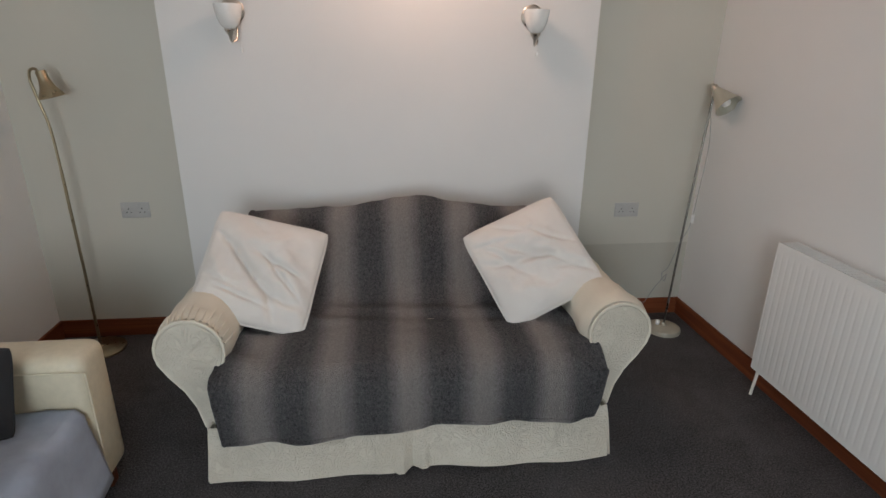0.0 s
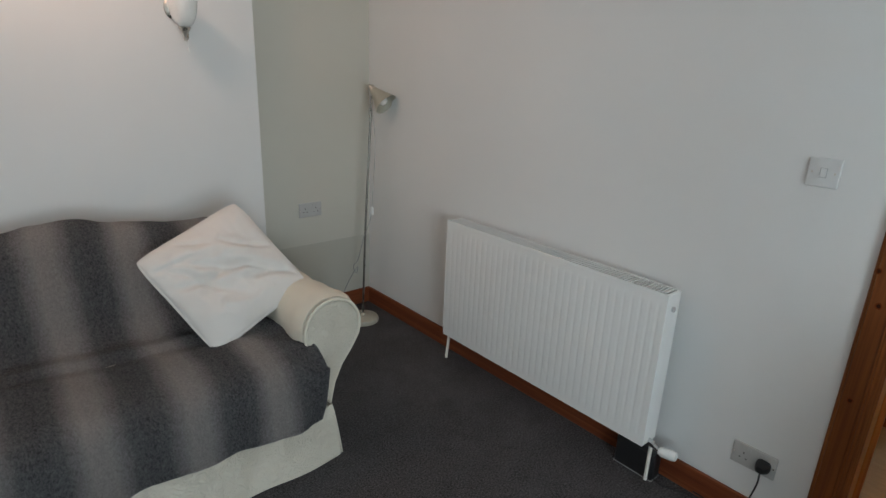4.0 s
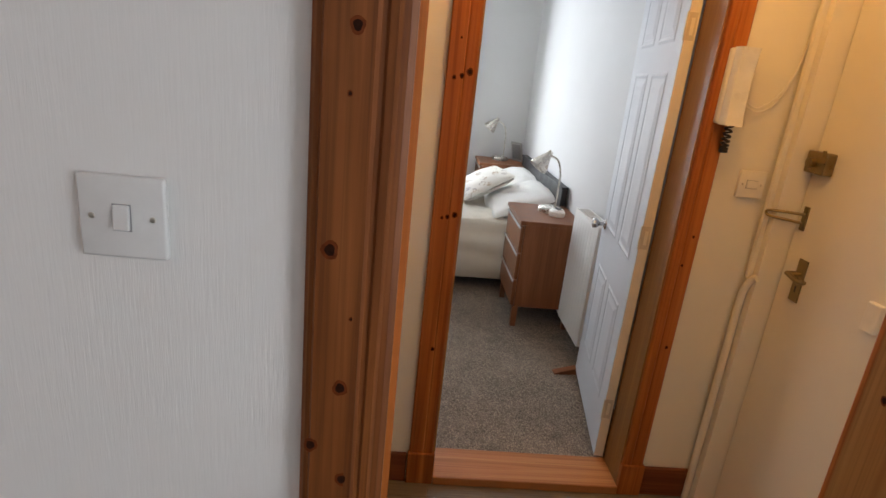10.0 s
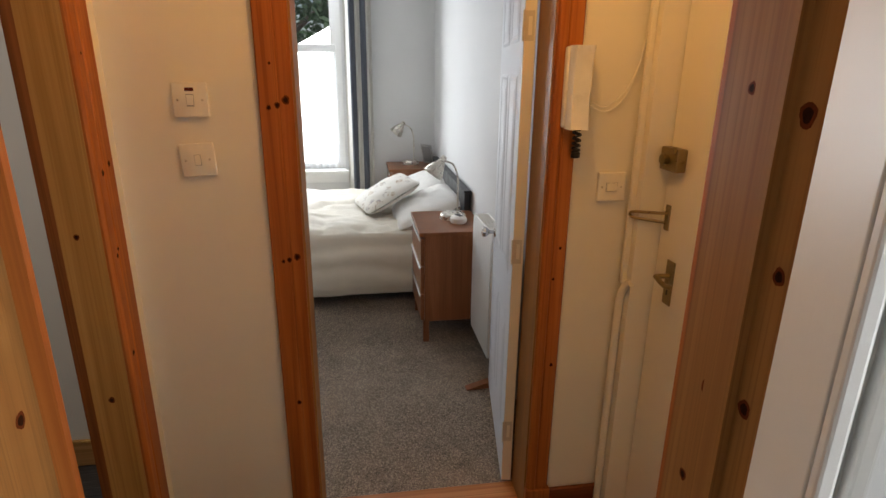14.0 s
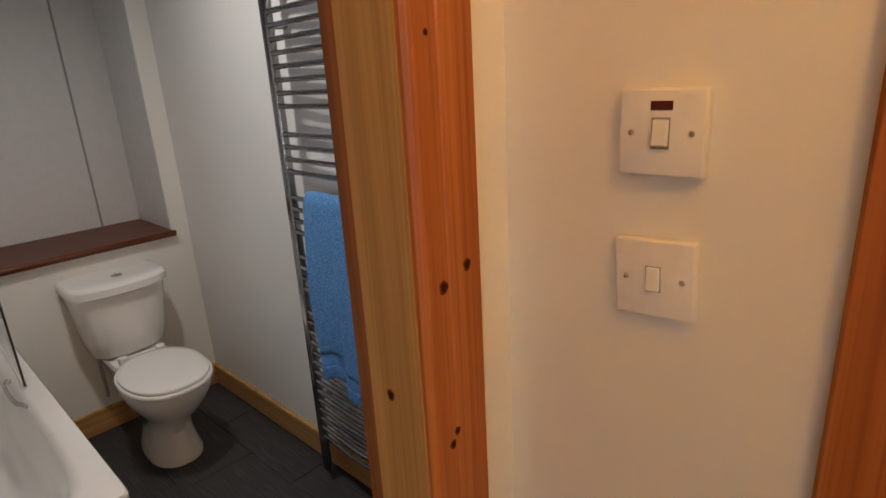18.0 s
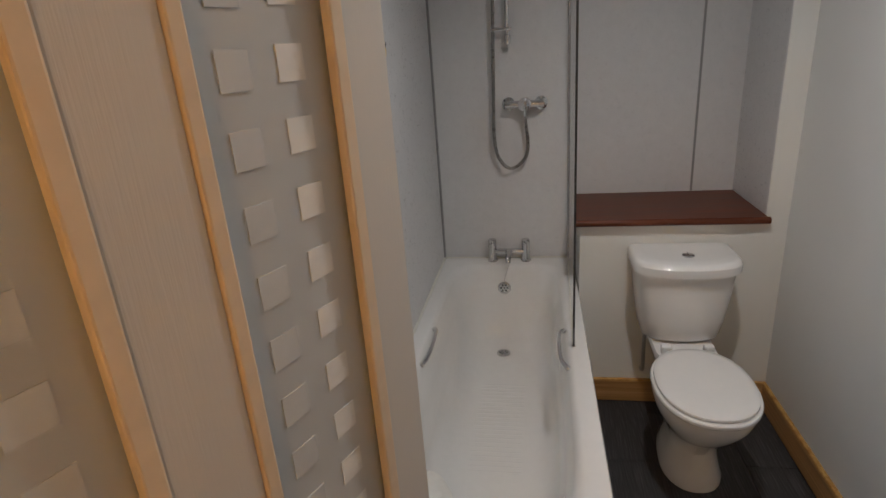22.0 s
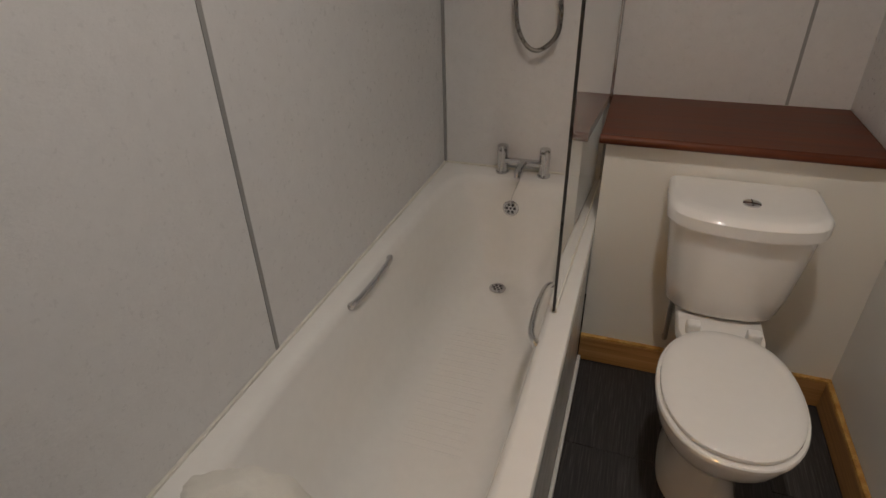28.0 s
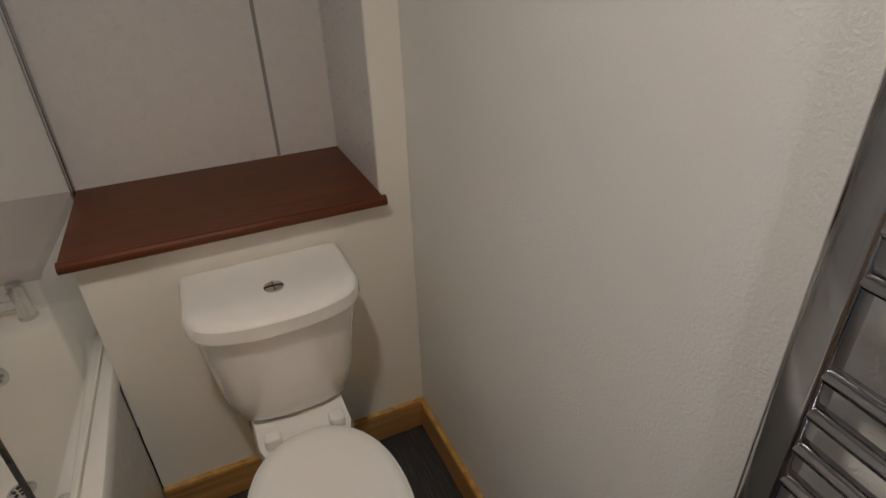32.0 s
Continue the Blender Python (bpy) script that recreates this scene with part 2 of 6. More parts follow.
M["oak_x"] = wood("oiled_pine_skirting_x", (0.26, 0.13, 0.045), (0.40, 0.22, 0.085), (0.50, 0.30, 0.13), 0, 0.4, 0.07)
M["oak_y"] = wood("oiled_pine_skirting_y", (0.26, 0.13, 0.045), (0.40, 0.22, 0.085), (0.50, 0.30, 0.13), 1, 0.4, 0.07)
M["sill_wood"] = wood("varnished_threshold", (0.30, 0.12, 0.04), (0.44, 0.19, 0.07), (0.55, 0.28, 0.11), 1, 0.35, 0.0)
M["mahogany"] = wood("mahogany_shelf", (0.060, 0.015, 0.006), (0.112, 0.030, 0.012), (0.165, 0.048, 0.020), 0, 0.38, 0.0, 1.0, (2.5, 30))
M["cabinet"] = wood("cherry_veneer", (0.16, 0.062, 0.027), (0.225, 0.090, 0.040), (0.28, 0.122, 0.058), 2, 0.4, 0.0, 1.0, (1.2, 16))
M["carpet_living"] = carpet("charcoal_carpet", (0.002, 0.002, 0.0022), (0.128, 0.116, 0.119), 135)
M["carpet_bed"] = carpet("taupe_carpet", (0.062, 0.049, 0.039), (0.47, 0.385, 0.305), 165)
# Black of the bed; also paints the shade inside the radiators.
M["bed_and_gap_black"] = plain("black_bed_paint_and_gap_shade", (0.012, 0.013, 0.016), 0.4)
_v = Mat("grey_streaked_vinyl", 0.4)
_v.colour(_v.mix(_v.ramp(_v.noise(1.0, 4, 0.6, _v.map((190, 5, 1)), 0.2), (0.3, (0.075, 0.06, 0.045)), (0.5, (0.17, 0.14, 0.11)), (0.72, (0.30, 0.26, 0.21))), (0.2, 0.16, 0.12), _v.noise(3, 3)))
M["vinyl_hall"] = _v.m
_v = Mat("charcoal_streaked_tile", 0.55)
_rnd = _v.t.nodes.new("ShaderNodeObjectInfo").outputs["Random"]
_v.colour(_v.mix(_v.ramp(_v.noise(1.0, 5, 0.65, _v.map((210, 7, 1)), 0.3), (0.28, (0.012, 0.012, 0.014)), (0.52, (0.034, 0.033, 0.035)), (0.75, (0.105, 0.10, 0.097))), (0.03, 0.03, 0.032), _v.math("MULTIPLY", _rnd, 0.18)))
_v.bump(_v.noise(1.0, 4, 0.6, _v.map((230, 9, 1))), 0.2, 0.001)
M["tile_bath"] = _v.m
_v = Mat("mottled_wet_wall_panel", 0.3)
_v.colour(_v.ramp(_v.noise(26, 8, 0.72), (0.36, (0.648, 0.643, 0.645)), (0.5, (0.665, 0.66, 0.662)), (0.64, (0.682, 0.677, 0.679))))
_v.rough(_v.ramp(_v.noise(70, 6, 0.7), (0.3, (0.24,) * 3), (0.7, (0.40,) * 3)))
_v.bump(_v.noise(85, 5, 0.65, _v.map((1, 1, 1.6))), 0.30, 0.002)
M["wet_panel"] = _v.m
M["seal"] = plain("grey_joint_strip", (0.28, 0.28, 0.28), 0.4)
M["sealant"] = plain("aged_sealant", (0.70, 0.68, 0.61), 0.5)

# ---- building blocks ----
def part(name, bm, material, parent=None, label="", smooth=False):
    """Links a bmesh as one mesh object, under a thing or a part."""
    mesh = bpy.data.meshes.new(name)
    bmesh.ops.recalc_face_normals(bm, faces=bm.faces)
    bm.to_mesh(mesh)
    bm.free()
    if isinstance(material, str):
        material = M[material]
    mesh.materials.append(material)
    if smooth:
        mesh.shade_smooth()
        if smooth != "all":
            mesh.set_sharp_from_angle(angle=radians(38))
    ob = new(name, mesh)
    if parent:
        ob.parent = parent
    return tagged(ob, label) if label else ob


def thing(name, x, y, z, rz, label, category, group="", kind=""):
    ob = new(name)
    ob.empty_display_size = 0.05
    ob.matrix_world = pose(x, y, z, 0, 0, rz)
    return tagged(ob, label, category, group, kind)


def add_box(bm, lo, hi, bevel=0.0, seg=2, m=None):
    ws = bmesh.ops.create_cube(bm, size=1.0)["verts"]
    c = [(a + b) / 2 for a, b in zip(lo, hi)]
    s = [abs(b - a) for a, b in zip(lo, hi)]
    for v in ws:
        v.co = Vector((v.co.x * s[0] + c[0], v.co.y * s[1] + c[1], v.co.z * s[2] + c[2]))
    if bevel:
        es = {e for v in ws for e in v.link_edges}
        r = bmesh.ops.bevel(bm, geom=list(es), offset=min(bevel, min(s) * 0.49), segments=seg, affect="EDGES", profile=0.5)
        ws = list({v for f in r["faces"] for v in f.verts} | {v for v in ws if v.is_valid})
    if m is not None:
        bmesh.ops.transform(bm, matrix=m, verts=ws)
    return ws


def box(lo, hi, bevel=0.0, seg=2, m=None):
    bm = bmesh.new()
    add_box(bm, lo, hi, bevel, seg, m)
    return bm


def boxes(*pairs, bevel=0.0):
    bm = bmesh.new()
    for lo, hi in pairs:
        add_box(bm, lo, hi, bevel)
    return bm


def add_tube(bm, pts, r, seg=10, caps=True):
    """A round bar along a line of points; r is a number or one radius a point."""
    pts = [Vector(p) for p in pts]
    rs = list(r) if hasattr(r, "__len__") else [r] * len(pts)
    side, rings = None, []
    for k, p in enumerate(pts):
        d = (pts[min(k + 1, len(pts) - 1)] - pts[max(k - 1, 0)]).normalized()
        if side is None:
            side = d.cross(Vector((0, 0, 1)) if abs(d.z) < 0.9 else Vector((1, 0, 0))).normalized()
        side = (side - d * side.dot(d)).normalized()
        up = d.cross(side)
        rings.append([bm.verts.new(p + (side * math.cos(a) + up * math.sin(a)) * rs[k]) for a in (2 * math.pi * n / seg for n in range(seg))])
    for a, b in zip(rings, rings[1:]):
        for n in range(seg):
            bm.faces.new((a[n], a[(n + 1) % seg], b[(n + 1) % seg], b[n]))
    if caps:
        bm.faces.new(rings[0][::-1])
        bm.faces.new(rings[-1])
    return bm


def tube(pts, r, seg=10):
    return add_tube(bmesh.new(), pts, r, seg)


def bent(points, n=8):
    """A smooth line through points."""
    p = [Vector(q) for q in points]
    p = [p[0] * 2 - p[1]] + p + [p[-1] * 2 - p[-2]]
    out = []
    for a, b, c, d in zip(p, p[1:], p[2:], p[3:]):
        for k in range(n):
            t = k / n
            out.append(0.5 * ((2 * b) + (c - a) * t + (2 * a - 5 * b + 4 * c - d) * t * t + (3 * b - a - 3 * c + d) * t ** 3))
    return out + [p[-2]]


def add_lathe(bm, profile, seg=24, m=None):
    """A turned shape round the z axis from (radius, height) pairs."""
    rings, made = [], []
    for r, z in profile:
        ring = [bm.verts.new((max(r, 1e-5) * math.cos(2 * math.pi * n / seg), max(r, 1e-5) * math.sin(2 * math.pi * n / seg), z)) for n in range(seg)]
        rings.append(ring)
        made += ring
    for a, b in zip(rings, rings[1:]):
        for n in range(seg):
            bm.faces.new((a[n], a[(n + 1) % seg], b[(n + 1) % seg], b[n]))
    bm.faces.new(rings[0][::-1])
    bm.faces.new(rings[-1])
    if m is not None:
        bmesh.ops.transform(bm, matrix=m, verts=made)
    return bm


def lathe(profile, seg=24, m=None):
    return add_lathe(bmesh.new(), profile, seg, m)


def add_loft(bm, rings, caps=(True, True), closed=True):
    """A skin over rings of equally many points."""
    vs = [[bm.verts.new(p) for p in ring] for ring in rings]
    for a, b in zip(vs, vs[1:]):
        for n in range(len(a) if closed else len(a) - 1):
            bm.faces.new((a[n], a[(n + 1) % len(a)], b[(n + 1) % len(a)], b[n]))
    if caps[0]:
        bm.faces.new(vs[0][::-1])
    if caps[1]:
        bm.faces.new(vs[-1])
    return bm


def loft(rings, caps=(True, True), closed=True):
    return add_loft(bmesh.new(), rings, caps, closed)


def sheet(f, nu, nv, thick=0.0):
    """A surface f(u, v), u and v from 0 to 1, with a thickness along its own normals."""
    bm = bmesh.new()
    g = [[bm.verts.new(f(i / nu, j / nv)) for i in range(nu + 1)] for j in range(nv + 1)]
    for j in range(nv):
        for i in range(nu):
            bm.faces.new((g[j][i], g[j][i + 1], g[j + 1][i + 1], g[j + 1][i]))
    if thick:
        bm.normal_update()
        bmesh.ops.solidify(bm, geom=list(bm.faces), thickness=thick)
    return bm


def oval(cx, cy, z, rx, ry, n=40, power=2.0, front=1.0):
    """A ring of points: a rounded rectangle or egg in plan; front stretches the half towards -y."""
    out = []
    for k in range(n):
        a = 2 * math.pi * k / n
        c, s = math.cos(a), math.sin(a)
        x = rx * math.copysign(abs(c) ** (2 / power), c)
        y = ry * math.copysign(abs(s) ** (2 / power), s) * (front if s < 0 else 1.0)
        out.append((cx + x, cy + y, z))
    return out


def structure(name, bm, material, label="", smooth=False):
    return tagged(part(name, bm, material, None, label, smooth), kind="structure")


def fbm(x, y, z=0.0, octaves=3):
    return noise.fractal(Vector((x, y, z)), 1.0, 2.0, octaves)


# ---- the shell of the flat ----
H = 2.5  # ceiling height
XE, XH, XB = 1.795, 1.93, 2.95  # living room's east wall, hall's west wall, hall's east wall
YN, YBREAST, XW = 3.066, 2.945, -1.90  # living room's north wall, chimney breast, west wall
YS = -2.35  # living room's south wall
D0, D1 = -0.382, 0.338  # the living room's doorway in y
E0, E1 = -0.545, 0.16  # the bedroom's doorway in y
B0, B1 = 2.045, 2.772  # the bathroom's doorway in x
YH, YT = 0.617, 0.720  # hall's north wall and the bathroom's south wall
BX0, BX1, BY1 = 2.01, 3.47, 3.395  # bathroom
YBOX = 2.985  # boxed-in wall behind the toilet
XBED, BEDX1, BEDY0, BEDY1 = 3.085, 6.60, -0.72, 2.3  # bedroom
DOOR = 2.03
S = 0.105  # skirting height

structure("wall_north", boxes(((XW - 0.2, YN, 0), (XE, YN + 0.25, H))), "wall_living", "white papered living room wall with alcoves")
structure("chimney_breast", box((-1.09, YBREAST, 0), (1.05, YN - 0.001, H - 0.001)), "wall_living", "white papered chimney breast")
# Thin facings carry the alcoves' lower light in their colour.
structure("alcove_paper_left", box((XW, YN - 0.004, 0), (-1.0905, YN - 0.0005, H)), "wall_alcove", "beige alcove wall, dimmed in its colour")
structure("alcove_paper_right", box((1.0505, YN - 0.004, 0), (XE, YN - 0.0005, H)), "wall_alcove", "beige alcove wall, dimmed in its colour")
# Low on the right alcove: a band slightly darker than the paper.
structure("alcove_patch", box((1.0508, YN - 0.006, S + 0.003), (XE - 0.001, YN - 0.0041, 0.475)), "alcove_patch", "darker band of alcove wall")
structure("wall_west", box((XW - 0.2, YS, 0), (XW, YN - 0.001, H)), "wall_living", "white papered living room wall")
structure("wall_south", boxes(((XW - 0.2, YS - 0.25, 0), (-1.2, YS, H)), ((-1.2, YS - 0.25, 0), (0.3, YS, 0.75)),
                              ((-1.2, YS - 0.25, 2.3), (0.3, YS, H)), ((0.3, YS - 0.25, 0), (XE, YS, H))), "wall_living", "white papered wall with a window opening")
structure("wall_east", boxes(((XE, YS - 0.25, 0), (XH, D0 - 0.03, H)), ((XE, D1 + 0.03, 0), (XH, YN + 0.25, H)), ((XE, D0 - 0.03, DOOR + 0.03), (XH, D1 + 0.03, H))),
          "wall_living", "white papered wall with a doorway")
structure("floor", box((XW - 0.2, YS - 0.25, -0.1), (XE, YN + 0.25, 0.0)), "carpet_living", "charcoal fitted carpet")
structure("ceiling", box((XW - 0.2, YS - 0.25, H), (6.85, BY1 + 0.3, H + 0.1)), "ceiling", "plain white ceiling")

# hall
structure("hall_wall_west_lining", boxes(((XH, -1.1, 0), (XH + 0.012, D0 - 0.10, H)), ((XH, D1 + 0.062, 0), (XH + 0.012, YH, H)), ((XH, D0 - 0.10, DOOR + 0.1), (XH + 0.012, D1 + 0.10, H))),
          "wall_hall", "cream painted hall wall")
structure("hall_wall_north", boxes(((XH, YH, 0), (B0 - 0.03, YT, H)), ((B1 + 0.03, YH, 0), (XB, YT, H)), ((B0 - 0.03, YH, DOOR + 0.03), (B1 + 0.03, YT, H))), "wall_hall", "cream painted hall wall")
structure("hall_wall_east", boxes(((XB, -1.05, 0), (XBED - 0.012, E0 - 0.03, H)), ((XB, E1 + 0.03, 0), (XBED - 0.012, YT, H)), ((XB, E0 - 0.03, DOOR + 0.03), (XBED - 0.012, E1 + 0.03, H))), "wall_hall", "cream painted hall wall with a doorway")
structure("hall_wall_south", boxes(((XH, -1.05, 0), (2.02, -0.83, H)), ((2.02, -1.05, DOOR + 0.03), (2.90, -0.83, H)), ((2.90, -1.05, 0), (XB, -0.83, H))), "wall_hall", "cream painted hall wall with the entrance doorway")
structure("hall_floor", box((XE, -1.3, -0.1), (XBED, YT, 0.0)), "vinyl_hall", "grey streaked vinyl plank floor")

# bedroom
structure("bedroom_wall_west", boxes(((XBED - 0.012, BEDY0, 0), (XBED, E0 - 0.03, H)), ((XBED - 0.012, E1 + 0.03, 0), (XBED, YT + 0.015, H)), ((XBED - 0.012, E0 - 0.03, DOOR + 0.03), (XBED, E1 + 0.03, H))), "wall_bed", "white bedroom wall")
structure("bedroom_wall_south", box((XBED - 0.012, BEDY0 - 0.2, 0), (6.85, BEDY0, H)), "wall_bed", "white bedroom wall")
structure("bedroom_wall_north", box((BX1 + 0.1, BEDY1, 0), (6.85, BEDY1 + 0.2, H)), "wall_bed", "white bedroom wall")
structure("bedroom_wall_step", box((XB + 0.03, YT + 0.0152, 0), (BX1 + 0.1, YT + 0.058, H)), "wall_bed", "white bedroom wall")
WY0, WY1, WZ0, WZ1 = 0.10, 1.10, 0.64, 2.25
structure("bedroom_wall_east", boxes(((BEDX1, BEDY0, 0), (6.85, WY0, H)), ((BEDX1, WY1, 0), (6.85, BEDY1, H)), ((BEDX1, WY0, 0), (6.85, WY1, WZ0)), ((BEDX1, WY0, WZ1), (6.85, WY1, H))), "wall_bed", "white bedroom wall with a deep window opening")
structure("bedroom_floor", boxes(((XBED, BEDY0, -0.1), (6.85, YT + 0.02, 0.015)), ((BX1 + 0.1, YT + 0.02, -0.1), (6.85, BEDY1, 0.015))), "carpet_bed", "taupe fitted carpet")

# bathroom
structure("bath_wall_west", box((XH + 0.012, YT, 0), (BX0, BY1, H)), "wet_panel", "mottled white wet-wall panel")
structure("bath_wall_north", box((XH + 0.012, BY1, 0), (BX1 + 0.1, BY1 + 0.2, H)), "wet_panel", "mottled white wet-wall panel")
structure("bath_wall_east", box((BX1, YT + 0.058, 0), (BX1 + 0.1, BY1, H)), "wall_bath", "white textured bathroom wall")
structure("bath_wall_south", boxes(((B1 + 0.03, YT, 0), (XB + 0.03, YT + 0.015, H)), ((B0 - 0.03, YT, DOOR + 0.03), (B1 + 0.03, YT + 0.015, H))), "wall_bath", "white bathroom wall beside the doorway")
structure("bath_wall_south_return", box((XB + 0.03, YT + 0.0585, 0), (BX1, YT + 0.07, H)), "wall_bath", "white bathroom wall")
structure("boxed_wall", boxes(((2.6685, YBOX, 0), (BX1 - 0.001, BY1, 0.845)), ((3.385, YBOX, 0.845), (BX1 - 0.001, BY1, H))), "wall_box", "white boxed-in wall behind the toilet")
structure("bath_floor", box((BX0, YT, -0.1), (BX1, BY1, -0.004)), "tile_bath", "charcoal tile bed")

# ---- woodwork: skirtings, linings, architraves ----
def moulded(name, path_len, width, depth, material, m, label, flat=False):
    """An architrave: a moulded section (a flat, two beads and a rounded edge) drawn along z."""
    sec = [(0, 0), (0, depth * 0.55), (width * 0.05, depth * 0.72), (width * 0.10, depth * 0.72), (width * 0.13, depth * 0.95), (width * 0.62, depth),
           (width * 0.66, depth * 0.80), (width * 0.71, depth * 0.78), (width * 0.74, depth * 0.92), (width * 0.82, depth * 0.94), (width * 0.86, depth * 0.70),
           (width * 0.93, depth * 0.66), (width, depth * 0.48), (width, 0)]
    if flat:
        sec = [(0, 0), (0, depth * 0.8), (0.004, depth), (width * 0.55, depth), (width * 0.575, depth * 0.86), (width * 0.60, depth * 0.86), (width * 0.625, depth), (width * 0.90, depth), (width * 0.95, depth * 0.85), (width, depth * 0.55), (width, 0)]
    bm = loft([[(x, y, 0) for x, y in sec], [(x, y, path_len) for x, y in sec]])
    bmesh.ops.transform(bm, matrix=m, verts=bm.verts)
    return structure(name, bm, material, label)


def upright(o, xdir, ydir):
    """Local x and y to world directions, z up."""
    return Matrix(((xdir[0], ydir[0], 0, o[0]), (xdir[1], ydir[1], 0, o[1]), (0, 0, 1, o[2]), (0, 0, 0, 1)))


# living room doorway
moulded("door_frame_trim_1", 2.13, 0.097, 0.024, "pine_brown", upright((XE, 0.427, 0), (0, -1), (-1, 0)), "knotty varnished pine architrave")
moulded("door_frame_trim_2", 2.13, 0.105, 0.024, "pine_brown", upright((XE, D0 - 0.105, 0), (0, 1), (-1, 0)), "knotty varnished pine architrave")
structure("door_frame_1", boxes(((XE - 0.004, D1, 0), (XH + 0.011, D1 + 0.03, DOOR)), ((XE - 0.004, D0 - 0.03, 0), (XH + 0.014, D0, DOOR)), ((XE - 0.004, D0 - 0.03, DOOR), (XH + 0.011, D1 + 0.03, DOOR + 0.03)),
                                ((XE + 0.045, D0, 0), (XE + 0.085, D0 + 0.012, DOOR))), "pine_mid", "varnished pine door lining")
structure("door_bead", box((XE - 0.003, D1 - 0.008, 0), (XE + 0.014, D1 - 0.0005, DOOR), 0.003), "pine_red", "stained pine bead on the door lining")
moulded("door_frame_trim_3", 2.13, 0.09, 0.020, "pine_red", upright((XH + 0.012, D1 + 0.073, 0), (0, -1), (1, 0)), "stained pine architrave", True)
moulded("door_frame_trim_4", 2.13, 0.08, 0.018, "pine_red", upright((XH + 0.012, D0 - 0.08, 0), (0, 1), (1, 0)), "stained pine architrave", True)
# bedroom doorway
moulded("door_frame_trim_5", 2.13, 0.088, 0.018, "pine_red", upright((XB, E1 + 0.090, 0.13), (0, -1), (-1, 0)), "stained pine architrave with knots", True)
moulded("door_frame_trim_6", 2.13, 0.075, 0.018, "pine_red", upright((XB, E0 - 0.076, 0.13), (0, 1), (-1, 0)), "stained pine architrave with knots", True)
structure("door_frame_2", boxes(((XB - 0.003, E1 - 0.004, 0.03), (XBED + 0.004, E1 + 0.03, DOOR)), ((XB - 0.003, E0 - 0.03, 0.03), (XBED + 0.004, E0 + 0.004, DOOR)), ((XB - 0.003, E0 - 0.03, DOOR), (XBED + 0.004, E1 + 0.03, DOOR + 0.03))), "pine_mid", "honey pine door lining")
for n, (a, b) in enumerate(((E1 - 0.003, E1 + 0.095), (E0 - 0.085, E0 + 0.003))):
    structure("plinth_block_%d" % (n + 1), box((XB - 0.026, a, 0), (XB - 0.001, b, 0.13), 0.004), "pine_red", "stained pine plinth block")
structure("threshold_1", box((XB - 0.028, E0 + 0.004, 0.0), (XBED + 0.01, E1 - 0.004, 0.034), 0.004), "sill_wood", "varnished wooden threshold")
# bathroom doorway
moulded("door_frame_trim_7", 2.13, 0.10, 0.018, "pine_red", upright((B1 + 0.102, YH, 0), (-1, 0), (0, -1)), "stained pine architrave with knots", True)
moulded("door_frame_trim_8", 2.13, 0.07, 0.018, "pine_red", upright((B0 - 0.072, YH, 0), (1, 0), (0, -1)), "stained pine architrave", True)
structure("door_frame_3", boxes(((B1, YH - 0.004, 0), (B1 + 0.03, YT - 0.014, DOOR)), ((B0 - 0.03, YH - 0.004, 0), (B0, YT + 0.02, DOOR)), ((B0 - 0.03, YH - 0.004, DOOR), (B1 + 0.03, YT + 0.02, DOOR + 0.03))), "pine_honey", "honey pine door lining")
structure("door_stop_strip", boxes(((B1 + 0.001, YT - 0.014, 0), (B1 + 0.03, YT + 0.012, DOOR))), "pine_brown", "stained pine door stop")
structure("threshold_2", box((B0, YH + 0.01, 0.0), (B1, YT + 0.02, 0.008), 0.003), "steel", "metal carpet strip")


def skirting(name, lo, hi, along, material, label, cap=None):
    """A skirting board with a rounded top edge; cap adds a pale top bead."""
    ob = structure(name, box(lo, hi, 0.004), material, label)
    if cap:
        a, b = list(lo), list(hi)
        a[2] = hi[2] + 0.0005
        b[2] = hi[2] + 0.009
        part("cap_bead", box(a, b, 0.003), cap, ob, "pale wooden bead")
    return ob


skirting("baseboard_1", (XW, YN - 0.016, 0), (-1.092, YN - 0.001, S), 0, "skirt_x", "stained pine skirting board")
skirting("baseboard_2", (1.052, YN - 0.016, 0), (XE - 0.001, YN - 0.001, S), 0, "skirt_x", "stained pine skirting board")
skirting("baseboard_3", (XW + 0.001, YS, 0), (XW + 0.016, YN - 0.017, S), 1, "skirt_y", "stained pine skirting board")
skirting("baseboard_4", (XE - 0.016, 0.43, 0), (XE - 0.001, YN - 0.017, S), 1, "skirt_y", "stained pine skirting board")
skirting("baseboard_5", (XE - 0.016, YS, 0), (XE - 0.001, D0 - 0.107, S), 1, "skirt_y", "stained pine skirting board")
skirting("baseboard_6", (-1.09, YBREAST - 0.016, 0), (1.05, YBREAST - 0.001, S), 0, "skirt_x", "stained pine skirting board")
skirting("baseboard_7", (XB - 0.018, E1 + 0.097, 0), (XB - 0.001, YH - 0.001, 0.118), 1, "skirt_y", "stained pine hall skirting board")
skirting("baseboard_8", (XB - 0.018, -0.83, 0), (XB - 0.001, E0 - 0.088, 0.118), 1, "skirt_y", "stained pine hall skirting board")
skirting("baseboard_9", (B1 + 0.104, YH - 0.018, 0), (XB - 0.02, YH - 0.001, 0.118), 0, "skirt_x", "stained pine hall skirting board")
skirting("baseboard_10", (2.6685, YBOX - 0.018, 0), (BX1 - 0.001, YBOX - 0.001, 0.105), 0, "oak_x", "oiled pine bathroom skirting board", "pine_light")
